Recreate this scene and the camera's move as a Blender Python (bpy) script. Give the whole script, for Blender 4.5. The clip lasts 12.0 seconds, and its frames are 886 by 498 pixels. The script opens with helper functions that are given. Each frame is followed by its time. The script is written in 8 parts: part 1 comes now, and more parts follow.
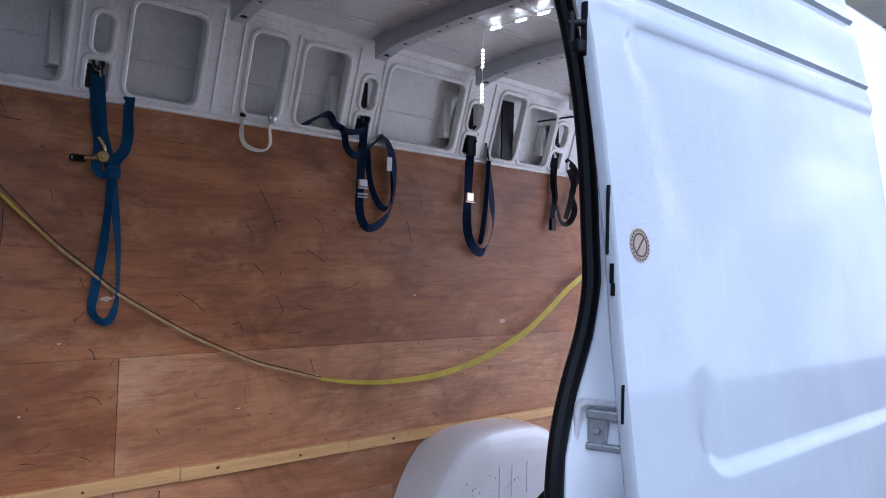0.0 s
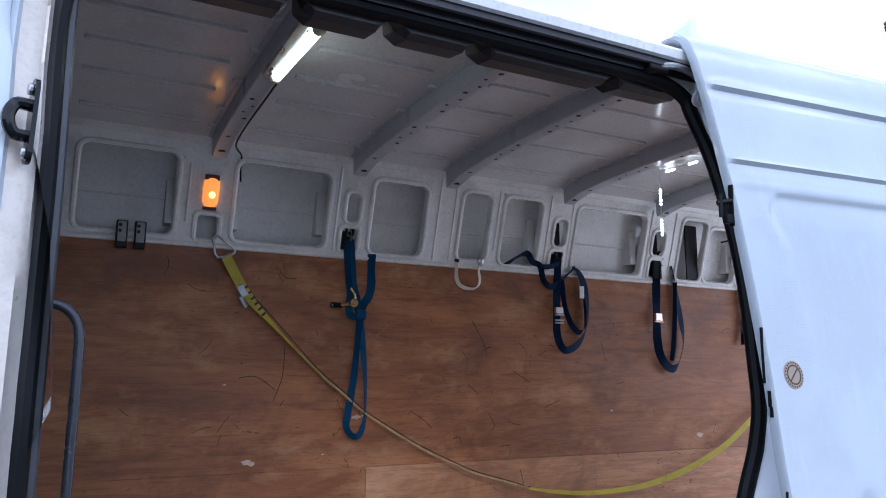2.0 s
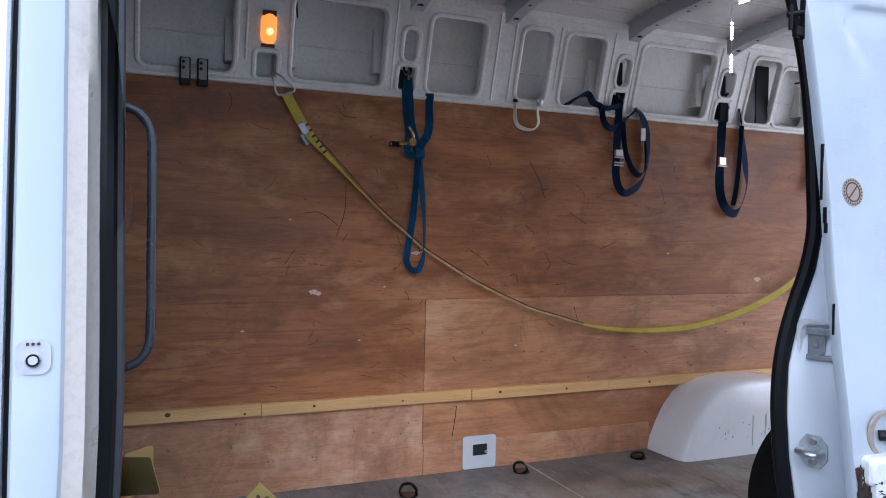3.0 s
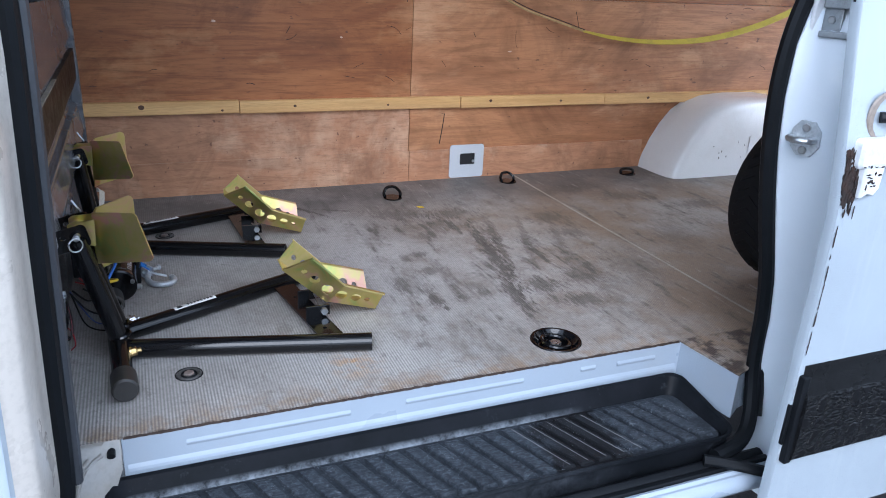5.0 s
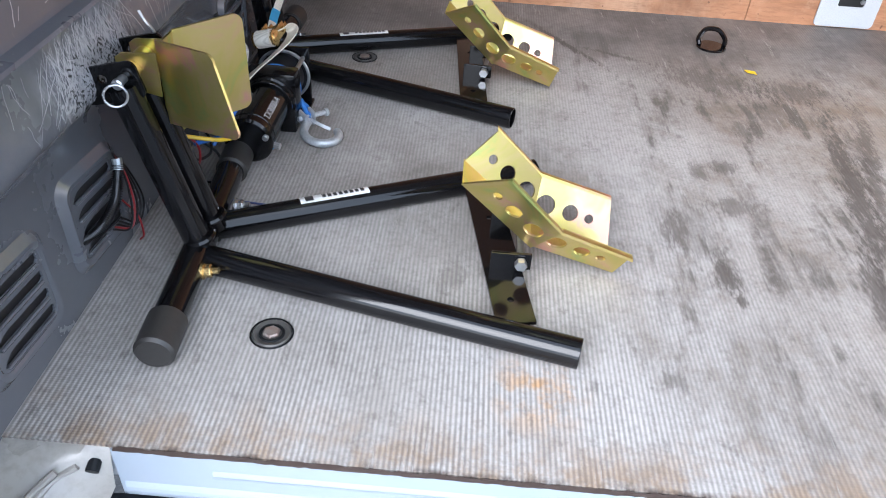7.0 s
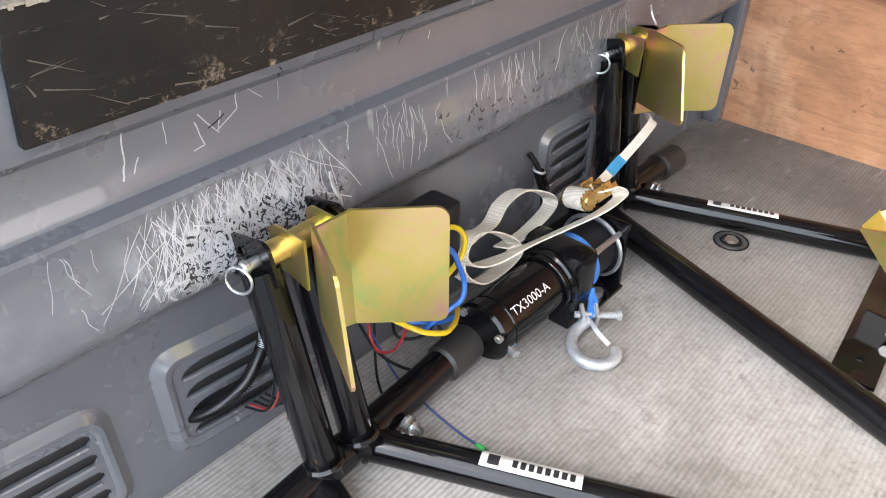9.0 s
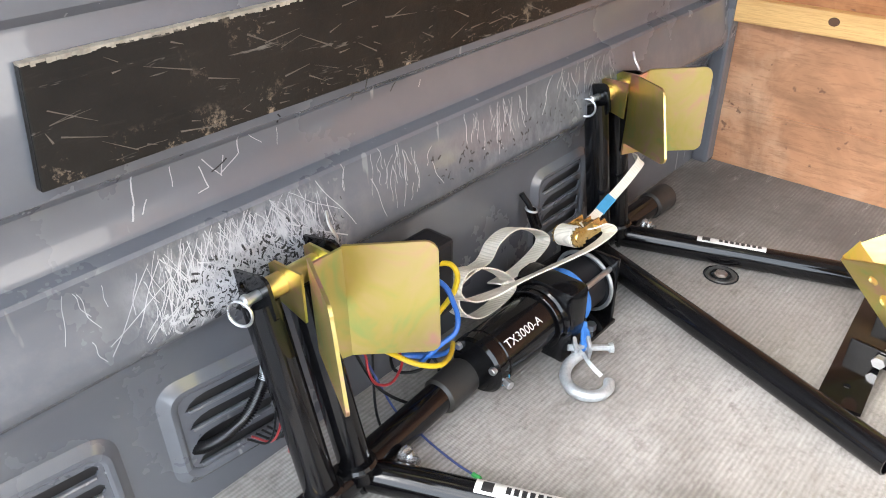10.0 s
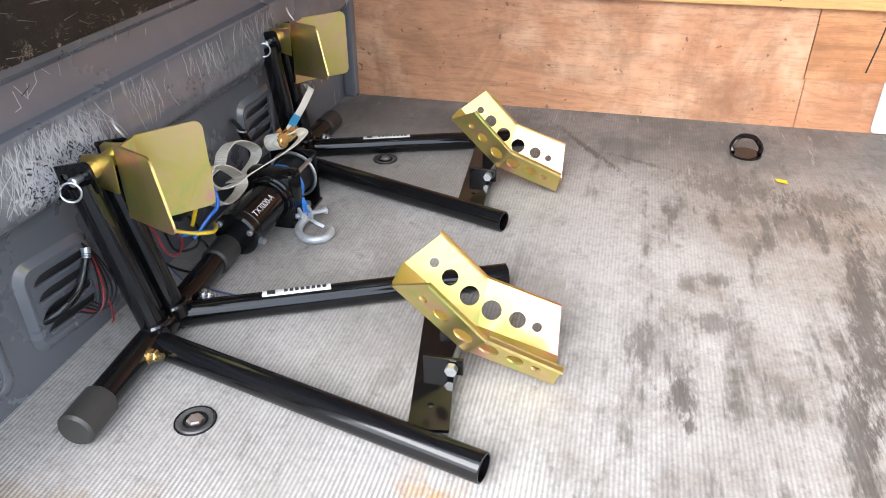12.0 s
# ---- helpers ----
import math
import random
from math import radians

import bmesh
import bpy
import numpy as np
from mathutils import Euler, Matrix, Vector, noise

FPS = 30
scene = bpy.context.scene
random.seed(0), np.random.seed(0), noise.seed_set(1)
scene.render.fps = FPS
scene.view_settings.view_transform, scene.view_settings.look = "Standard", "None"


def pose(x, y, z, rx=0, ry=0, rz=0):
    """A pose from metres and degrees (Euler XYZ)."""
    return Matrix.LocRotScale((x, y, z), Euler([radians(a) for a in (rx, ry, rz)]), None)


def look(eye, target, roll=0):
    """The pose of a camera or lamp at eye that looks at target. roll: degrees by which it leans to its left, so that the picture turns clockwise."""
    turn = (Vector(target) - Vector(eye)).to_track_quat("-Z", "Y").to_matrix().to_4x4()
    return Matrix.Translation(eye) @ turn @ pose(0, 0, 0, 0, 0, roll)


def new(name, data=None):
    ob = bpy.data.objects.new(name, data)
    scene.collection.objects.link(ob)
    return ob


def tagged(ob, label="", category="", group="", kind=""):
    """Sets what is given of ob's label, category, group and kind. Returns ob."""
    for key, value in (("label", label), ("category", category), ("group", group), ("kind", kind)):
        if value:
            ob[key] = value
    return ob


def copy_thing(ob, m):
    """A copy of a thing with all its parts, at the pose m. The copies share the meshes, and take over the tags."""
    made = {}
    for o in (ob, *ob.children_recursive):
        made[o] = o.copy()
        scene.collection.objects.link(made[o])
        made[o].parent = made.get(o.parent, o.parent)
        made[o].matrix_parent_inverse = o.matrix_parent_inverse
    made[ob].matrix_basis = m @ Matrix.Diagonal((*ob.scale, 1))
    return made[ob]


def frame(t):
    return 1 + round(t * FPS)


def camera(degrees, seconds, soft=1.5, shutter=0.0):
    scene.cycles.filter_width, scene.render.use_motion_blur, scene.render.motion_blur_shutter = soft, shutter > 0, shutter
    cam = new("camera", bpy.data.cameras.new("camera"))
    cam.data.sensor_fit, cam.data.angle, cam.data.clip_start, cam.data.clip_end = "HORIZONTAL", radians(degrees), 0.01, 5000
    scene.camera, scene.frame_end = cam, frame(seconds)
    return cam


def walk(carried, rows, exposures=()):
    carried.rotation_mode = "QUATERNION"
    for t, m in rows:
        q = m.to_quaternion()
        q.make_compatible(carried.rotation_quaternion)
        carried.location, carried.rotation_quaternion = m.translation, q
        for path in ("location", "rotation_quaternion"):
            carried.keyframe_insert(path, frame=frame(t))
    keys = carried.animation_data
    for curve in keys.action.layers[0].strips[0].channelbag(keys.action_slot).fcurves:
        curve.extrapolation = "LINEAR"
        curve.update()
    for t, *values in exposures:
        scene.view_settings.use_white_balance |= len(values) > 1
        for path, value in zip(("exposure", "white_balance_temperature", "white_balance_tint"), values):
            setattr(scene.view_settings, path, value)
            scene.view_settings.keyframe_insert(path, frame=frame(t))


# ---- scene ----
cam = camera(62.07, 12.0, soft=1.0)
# seconds, eye x y z, turn rx ry rz
PATH = [
    (0.0, 0.250, -0.957, 1.715, 91.58, -1.43, -42.28),
    (0.5, 0.093, -1.024, 1.736, 97.08, -1.00, -40.19),
    (1.0, -0.018, -1.107, 1.756, 100.30, -0.41, -37.16),
    (1.5, -0.043, -1.197, 1.772, 101.55, -0.13, -32.39),
    (2.0, -0.020, -1.292, 1.756, 99.78, -0.31, -27.33),
    (2.5, -0.016, -1.341, 1.719, 95.26, -0.61, -24.15),
    (3.0, -0.017, -1.320, 1.661, 89.09, -0.86, -22.63),
    (3.2, -0.024, -1.319, 1.644, 86.90, -0.92, -22.55),
    (4.8, 0.070, -1.282, 1.533, 70.56, -2.38, -22.20),
    (5.0, 0.089, -1.259, 1.511, 68.97, -2.53, -21.90),
    (5.5, 0.139, -1.081, 1.457, 62.06, -3.60, -20.60),
    (6.0, 0.185, -0.884, 1.408, 55.03, -4.67, -16.36),
    (6.5, 0.283, -0.682, 1.378, 52.39, -4.21, -6.47),
    (6.7, 0.337, -0.601, 1.378, 52.33, -3.55, -2.36),
    (8.3, 0.398, -0.065, 1.328, 48.95, -1.77, 31.30),
    (8.5, 0.413, -0.019, 1.339, 50.11, -1.09, 35.81),
    (9.0, 0.428, 0.027, 1.364, 54.43, -0.29, 41.98),
    (9.5, 0.443, 0.027, 1.368, 57.03, 0.31, 43.39),
    (10.0, 0.470, 0.009, 1.374, 58.18, 0.95, 42.02),
    (10.5, 0.496, -0.059, 1.383, 59.06, 0.68, 37.04),
    (11.0, 0.503, -0.203, 1.397, 59.90, 0.30, 28.80),
    (11.5, 0.535, -0.356, 1.404, 59.85, 0.28, 20.75),
    (12.0, 0.635, -0.442, 1.392, 58.94, 0.38, 13.68),
]
EXPOSURES = [
    (0.0, 0.52, 5300, 21), (0.5, 0.70, 5300, 20), (1.0, 0.64, 5250, 19), (1.5, 0.60, 5320, 18), (2.5, 0.46, 5300, 18), (3.0, 0.62, 5480, 16), (5.0, 1.04, 5450, 12), (6.0, 1.24, 5500, 11), (6.7, 1.62, 5650, 12), (8.5, 2.55, 6600, 13), (9.5, 2.88, 6600, 12), (10.5, 2.88, 6500, 11), (11.0, 2.74, 6350, 11), (12.0, 2.20, 6250, 12),
]
walk(cam, [(t, pose(x, y, z, rx, ry, rz)) for t, x, y, z, rx, ry, rz in PATH], EXPOSURES)

from mathutils.geometry import tessellate_polygon

# ==== light ====
world = bpy.data.worlds.new("world")
scene.world = world
world.use_nodes = True
wn, wl = world.node_tree.nodes, world.node_tree.links
sky = wn.new("ShaderNodeTexSky")
sky.sky_type, sky.sun_disc = "NISHITA", False
sky.sun_elevation, sky.sun_rotation = radians(38), radians(202)
sky.dust_density, sky.air_density, sky.ozone_density = 1.5, 1.0, 1.0
# thin cloud over the whole sky, a little uneven
cloud_pos, cloud_noise, cloud_tone, veil = wn.new("ShaderNodeTexCoord"), wn.new("ShaderNodeTexNoise"), wn.new("ShaderNodeValToRGB"), wn.new("ShaderNodeMix")
cloud_noise.inputs["Scale"].default_value, cloud_noise.inputs["Detail"].default_value = 5.0, 7.0
cloud_tone.color_ramp.elements[0].position, cloud_tone.color_ramp.elements[0].color = 0.42, (6.8, 7.8, 8.8, 1)
cloud_tone.color_ramp.elements[1].position, cloud_tone.color_ramp.elements[1].color = 0.58, (8.6, 9.2, 9.7, 1)
bright_edge = cloud_tone.color_ramp.elements.new(0.68)
bright_edge.color = (17.0, 17.0, 16.5, 1)
veil.data_type = "RGBA"
veil.inputs[0].default_value = 0.75
wl.new(cloud_pos.outputs["Generated"], cloud_noise.inputs["Vector"])
wl.new(cloud_noise.outputs["Fac"], cloud_tone.inputs[0])
wl.new(sky.outputs[0], veil.inputs[6])
wl.new(cloud_tone.outputs[0], veil.inputs[7])
wl.new(veil.outputs[2], wn["Background"].inputs[0])
wn["Background"].inputs[1].default_value = 0.135
sun = new("sun", bpy.data.lights.new("sun", "SUN"))
sun.data.energy, sun.data.angle, sun.data.color = 1.35, radians(40), (1.0, 0.98, 0.95)
sun.matrix_world = look((-3.0, -7.6, 6.4), (0, 0, 0))
# daylight through the open rear doors
rear_sky = new("rear_daylight", bpy.data.lights.new("rear_daylight", "AREA"))
rear_sky.data.shape, rear_sky.data.size, rear_sky.data.size_y = "RECTANGLE", 1.5, 1.75
rear_sky.data.energy, rear_sky.data.color = 7.8, (1.0, 0.97, 0.92)
rear_sky.matrix_world = look((3.76, 0.70, 1.62), (0.0, 0.70, 1.62))

# ==== materials ====
class Graph:
    """Short ways to build a node material."""
    def __init__(self, name):
        self.m = bpy.data.materials.new(name)
        self.m.use_nodes = True
        self.n, self.l = self.m.node_tree.nodes, self.m.node_tree.links
        self.p = self.n["Principled BSDF"]
        self.pos = self.n.new("ShaderNodeTexCoord").outputs["Object"]

    def put(self, sock, v):
        if isinstance(v, (int, float)):
            sock.default_value = v
        elif isinstance(v, tuple):
            sock.default_value = (*v, 1) if sock.type == "RGBA" else v
        else:
            self.l.new(v, sock)

    def place(self, scale=(1, 1, 1), turn=0.0, shift=(0, 0, 0), tilt=0.0):
        q = self.n.new("ShaderNodeMapping")
        q.inputs["Scale"].default_value, q.inputs["Rotation"].default_value, q.inputs["Location"].default_value = scale, (0, radians(tilt), radians(turn)), shift
        self.l.new(self.pos, q.inputs[0])
        return q.outputs[0]

    def noise(self, scale, detail=4, rough=0.6, vec=None, warp=0.0):
        q = self.n.new("ShaderNodeTexNoise")
        for k, v in (("Scale", scale), ("Detail", detail), ("Roughness", rough), ("Distortion", warp), ("Vector", vec or self.pos)):
            self.put(q.inputs[k], v)
        return q.outputs["Fac"]

    def bands(self, scale, along, warp=0.0, vec=None):
        q = self.n.new("ShaderNodeTexWave")
        q.bands_direction = along
        for k, v in (("Scale", scale), ("Distortion", warp), ("Detail", 3.0), ("Detail Scale", 1.2), ("Vector", vec or self.pos)):
            self.put(q.inputs[k], v)
        return q.outputs["Fac"]

    def span(self, v, a, b, c=0.0, d=1.0):
        q = self.n.new("ShaderNodeMapRange")
        self.put(q.inputs[0], v)
        for k, x in enumerate((a, b, c, d)):
            q.inputs[k + 1].default_value = x
        return q.outputs[0]

    def calc(self, op, a, b=0.0):
        q = self.n.new("ShaderNodeMath")
        q.operation = op
        self.put(q.inputs[0], a)
        self.put(q.inputs[1], b)
        return q.outputs[0]

    def mix(self, fac, a, b, blend="MIX"):
        q = self.n.new("ShaderNodeMix")
        q.data_type, q.blend_type = "RGBA", blend
        self.put(q.inputs[0], fac)
        self.put(q.inputs[6], a)
        self.put(q.inputs[7], b)
        return q.outputs[2]

    def axis(self, k):
        q = self.n.new("ShaderNodeSeparateXYZ")
        self.l.new(self.pos, q.inputs[0])
        return q.outputs[k]

    def spot(self, x, y, r):
        """1 at a place on the plan, falling to 0 at the distance r."""
        q = self.n.new("ShaderNodeVectorMath")
        q.operation = "DISTANCE"
        c = self.n.new("ShaderNodeCombineXYZ")
        self.l.new(self.axis(0), c.inputs[0])
        self.l.new(self.axis(1), c.inputs[1])
        self.l.new(c.outputs[0], q.inputs[0])
        q.inputs[1].default_value = (x, y, 0)
        return self.span(q.outputs["Value"], 0.0, r, 1.0, 0.0)

    def blot(self, x, y, rx, ry, turn, edge):
        """A long or round mark on the plan, its rim broken up by the noise edge."""
        q, d = self.n.new("ShaderNodeMapping"), self.n.new("ShaderNodeVectorMath")
        q.vector_type, d.operation = "TEXTURE", "LENGTH"
        q.inputs["Location"].default_value, q.inputs["Rotation"].default_value, q.inputs["Scale"].default_value = (x, y, 0.68), (0, 0, radians(turn)), (rx, ry, 1)
        self.l.new(self.pos, q.inputs[0])
        self.l.new(q.outputs[0], d.inputs[0])
        return self.span(self.calc("ADD", d.outputs["Value"], self.span(edge, 0.3, 0.7, -0.95, 0.95)), 1.0, 0.45)

    def bump(self, h, strength, dist, under=None):
        q = self.n.new("ShaderNodeBump")
        q.inputs["Strength"].default_value, q.inputs["Distance"].default_value = strength, dist
        self.put(q.inputs["Height"], h)
        if under:
            self.l.new(under, q.inputs["Normal"])
        return q.outputs[0]

    def finish(self, col, rough, normal=None, metal=0.0, coat=0.0):
        self.put(self.p.inputs["Base Color"], col)
        self.put(self.p.inputs["Roughness"], rough)
        self.put(self.p.inputs["Metallic"], metal)
        self.p.inputs["Coat Weight"].default_value = coat
        if normal:
            self.l.new(normal, self.p.inputs["Normal"])
        return self.m


def mat(name, a, b=None, rough=0.5, metal=0.0, scale=6.0, fine=90.0, bump=0.1, stretch=(1, 1, 1), dirt=None, dirt_amount=0.35,
        dirt_scale=3.0, rough_var=0.15, coat=0.0, dist=0.002, gloss=0.5):
    """A surface with coarse and fine variation between a and b, optional stains, uneven gloss and fine relief."""
    m = bpy.data.materials.new(name)
    m.use_nodes = True
    n, l = m.node_tree.nodes, m.node_tree.links
    p = n["Principled BSDF"]
    b = b or tuple(c * 0.8 for c in a)
    tc, mp = n.new("ShaderNodeTexCoord"), n.new("ShaderNodeMapping")
    mp.inputs["Scale"].default_value = stretch
    l.new(tc.outputs["Object"], mp.inputs["Vector"])

    def cloud(s, detail, roughness=0.6):
        q = n.new("ShaderNodeTexNoise")
        q.inputs["Scale"].default_value, q.inputs["Detail"].default_value, q.inputs["Roughness"].default_value = s, detail, roughness
        l.new(mp.outputs[0], q.inputs["Vector"])
        return q.outputs["Fac"]

    def ramp(fac, lo, hi):
        r = n.new("ShaderNodeMapRange")
        r.inputs[1].default_value, r.inputs[2].default_value = lo, hi
        l.new(fac, r.inputs[0])
        return r.outputs[0]

    def mix(fac, c1, c2):
        q = n.new("ShaderNodeMix")
        q.data_type = "RGBA"
        l.new(fac, q.inputs[0])
        for sock, c in ((q.inputs[6], c1), (q.inputs[7], c2)):
            if isinstance(c, tuple):
                sock.default_value = (*c, 1)
            else:
                l.new(c, sock)
        return q.outputs[2]

    big, small = cloud(scale, 5), cloud(fine, 3)
    col = mix(ramp(big, 0.3, 0.7), a, b)
    col = mix(ramp(small, 0.45, 0.8), col, tuple(c * 0.85 for c in b))
    if dirt:
        spots = n.new("ShaderNodeMath")
        spots.operation, spots.inputs[1].default_value = "MULTIPLY", dirt_amount
        l.new(ramp(cloud(dirt_scale, 8, 0.7), 0.5, 0.72), spots.inputs[0])
        col = mix(spots.outputs[0], col, dirt)
    l.new(col, p.inputs["Base Color"])
    rr = n.new("ShaderNodeMapRange")
    rr.inputs[3].default_value, rr.inputs[4].default_value = max(0.02, rough - rough_var), min(1, rough + rough_var)
    l.new(big, rr.inputs[0])
    l.new(rr.outputs[0], p.inputs["Roughness"])
    p.inputs["Metallic"].default_value = metal
    p.inputs["Coat Weight"].default_value = coat
    p.inputs["Specular IOR Level"].default_value = gloss
    if bump:
        q = n.new("ShaderNodeBump")
        q.inputs["Strength"].default_value, q.inputs["Distance"].default_value = bump, dist
        l.new(small, q.inputs["Height"])
        l.new(q.outputs[0], p.inputs["Normal"])
    return m


def glow(name, color, strength):
    m = bpy.data.materials.new(name)
    m.use_nodes = True
    p = m.node_tree.nodes["Principled BSDF"]
    p.inputs["Base Color"].default_value = (*color, 1)
    p.inputs["Emission Color"].default_value = (*color, 1)
    p.inputs["Emission Strength"].default_value = strength
    return m


def plain_link(m, out_socket, in_socket):
    m.node_tree.links.new(out_socket, in_socket)


# the van's one white, copied lighter or darker to balance daylight on each panel
WHITE = mat("white_body_paint", (0.58, 0.605, 0.63), (0.54, 0.565, 0.59), 0.22, coat=0.6, bump=0.03, fine=300, dirt=(0.45, 0.42, 0.37), dirt_amount=0.07, dirt_scale=9)
# lighter copy, standing in for more daylight on the rear jamb
JAMBWHITE = mat("rear_jamb_white_lifted", (0.72, 0.77, 0.82), (0.69, 0.74, 0.79), 0.2, coat=0.5, bump=0.02, scale=3, fine=1500, dirt=(0.45, 0.42, 0.38), dirt_amount=0.08, dirt_scale=5)
# darker, bluer copy, toning down the daylight on riser and sill
RISER = mat("riser_white_toned_down", (0.335, 0.385, 0.445), (0.315, 0.36, 0.415), 0.30, coat=0.3, bump=0.02, scale=3, fine=1500, dirt=(0.34, 0.30, 0.26), dirt_amount=0.18, dirt_scale=7)
PILLARSKIN = mat("pillar_skin_paint", (0.50, 0.56, 0.62), (0.48, 0.54, 0.60), 0.2, coat=0.5, bump=0.02, scale=2, fine=1500)
JAMB = mat("white_jamb_paint", (0.72, 0.735, 0.75), (0.66, 0.67, 0.68), 0.32, coat=0.3, bump=0.04, dirt=(0.35, 0.30, 0.25), dirt_amount=0.3, dirt_scale=5)
CREAM = mat("inner_grey_paint", (0.89, 0.88, 0.855), (0.86, 0.845, 0.815), 0.26, coat=0.5, bump=0.05, dirt=(0.33, 0.30, 0.26), dirt_amount=0.35, dirt_scale=7)
SKIN = mat("inner_skin_paint", (0.80, 0.795, 0.77), (0.75, 0.745, 0.72), 0.24, coat=0.4, bump=0.03, dirt=(0.32, 0.31, 0.29), dirt_amount=0.3, dirt_scale=4)
FOOT = mat("foot_grey_paint", (0.29, 0.275, 0.25), (0.25, 0.235, 0.215), 0.3, coat=0.3, bump=0.05, dirt=(0.30, 0.26, 0.21), dirt_amount=0.4, dirt_scale=8)
ROOF = mat("roof_panel_paint", (0.80, 0.79, 0.78), (0.74, 0.735, 0.73), 0.24, rough_var=0.07, coat=0.35, bump=0.04, scale=2.5, dirt=(0.32, 0.30, 0.28), dirt_amount=0.3)
BOW = mat("bow_grey_paint", (0.56, 0.58, 0.62), (0.50, 0.52, 0.56), 0.32, coat=0.25, bump=0.05)


def plywood(name, dark, light, pale, along=(1.0, 1, 1.0)):
    """Rotary-cut veneer: long wavering grain, pale worn patches, short dark flecks."""
    g = Graph(name)
    ax, ay, az = along
    wide = g.noise(1.0, 5, 0.6, g.place((1.1 * ax, 1, 5.0 * az)), 1.2)
    grain = g.noise(1.0, 4, 0.65, g.place((1.6 * ax, 1, 17 * az)), 2.6)
    fibre = g.noise(1.0, 3, 0.7, g.place((16 * ax, 1, 240 * az)))
    patch = g.noise(3.4, 6, 0.65, g.place((0.8 * ax, 1, 1.5 * az), 0, (3, 1, 7)))
    col = g.mix(g.span(wide, 0.33, 0.66), dark, light)
    col = g.mix(g.span(grain, 0.46, 0.66, 0, 0.6), col, tuple(c * 0.62 for c in dark))
    col = g.mix(g.span(patch, 0.52, 0.68, 0, 0.65), col, pale)
    blot = g.noise(1.0, 6, 0.7, g.place((2.2 * ax, 1, 3.2 * az), 0, (6, 3, 2)), 0.8)
    col = g.mix(g.span(blot, 0.48, 0.66, 0, 0.68), col, tuple(c * 0.48 for c in dark))
    col = g.mix(g.span(fibre, 0.50, 0.70, 0, 0.45), col, tuple(c * 0.5 for c in dark))
    flecks = g.noise(1.0, 2, 0.5, g.place((30 * ax, 1, 70 * az), 0, (9, 2, 4)))
    col = g.mix(g.span(flecks, 0.70, 0.76, 0, 0.7), col, (0.09, 0.04, 0.025))
    return g.finish(col, g.span(patch, 0.3, 0.7, 0.45, 0.68), g.bump(fibre, 0.25, 0.0015))


PLY = plywood("plywood_face", (0.250, 0.085, 0.027), (0.410, 0.158, 0.052), (0.54, 0.275, 0.125))
PLY_PALE = plywood("plywood_pale_face", (0.40, 0.168, 0.070), (0.54, 0.262, 0.120), (0.66, 0.40, 0.225))
PLY_LOW = plywood("plywood_lower_face", (0.42, 0.195, 0.100), (0.55, 0.290, 0.160), (0.66, 0.44, 0.29), (1.6, 1, 0.7))
PINE = mat("pine_batten", (0.72, 0.45, 0.18), (0.58, 0.33, 0.12), 0.6, scale=4, fine=60, bump=0.15, stretch=(0.5, 3, 9), dirt=(0.25, 0.12, 0.05), dirt_amount=0.4, dirt_scale=2.5)
KNOT = mat("pine_knot", (0.10, 0.045, 0.02), rough=0.6)
FIBRE = mat("score_mark_dark", (0.035, 0.02, 0.014), rough=0.8)
CHIP = mat("bare_wood_chip", (0.66, 0.50, 0.40), (0.55, 0.36, 0.26), 0.7)


def scuffed_plastic():
    """Black moulded plastic with a fine grain, grey scuffs and pale specks of grit."""
    g = Graph("black_step_plastic")
    cloud = g.noise(7.0, 7, 0.7)
    scuff = g.noise(1.0, 9, 0.82, g.place((60, 150, 60), 20))
    specks = g.noise(420.0, 2, 0.5)
    col = g.mix(g.span(cloud, 0.35, 0.7), (0.012, 0.014, 0.017), (0.026, 0.031, 0.038))
    # pads rubbed grey on top, black in the channels
    top = g.span(g.axis(2), 0.5605, 0.5662, 0.5, 1.0)
    col = g.mix(g.calc("MULTIPLY", g.span(scuff, 0.46, 0.72, 0, 0.5), top), col, (0.17, 0.195, 0.23))
    col = g.mix(g.calc("MULTIPLY", g.span(g.noise(52.0, 9, 0.85, None, 0.8), 0.57, 0.68, 0, 0.5), top), col, (0.32, 0.345, 0.38))
    # dark wet stretch of the tread
    x = g.axis(0)
    edge = g.calc("ADD", x, g.span(g.noise(14.0, 4, 0.6), 0.3, 0.7, -0.05, 0.05))
    wet = g.calc("MULTIPLY", g.span(edge, 0.80, 0.84), g.span(edge, 1.005, 0.975))
    col = g.mix(g.calc("MULTIPLY", wet, 0.92), col, (0.008, 0.008, 0.009))
    col = g.mix(g.calc("MULTIPLY", g.span(specks, 0.67, 0.73), g.span(cloud, 0.46, 0.60)), col, (0.42, 0.44, 0.47))
    g.p.inputs["Specular IOR Level"].default_value = 0.16
    return g.finish(col, g.span(cloud, 0.3, 0.7, 0.30, 0.48), g.bump(g.noise(320.0, 2), 0.3, 0.001))


SEAL = mat("black_rubber_seal", (0.005, 0.006, 0.007), (0.009, 0.010, 0.012), 0.42, bump=0.1, gloss=0.14)
STEP = scuffed_plastic()


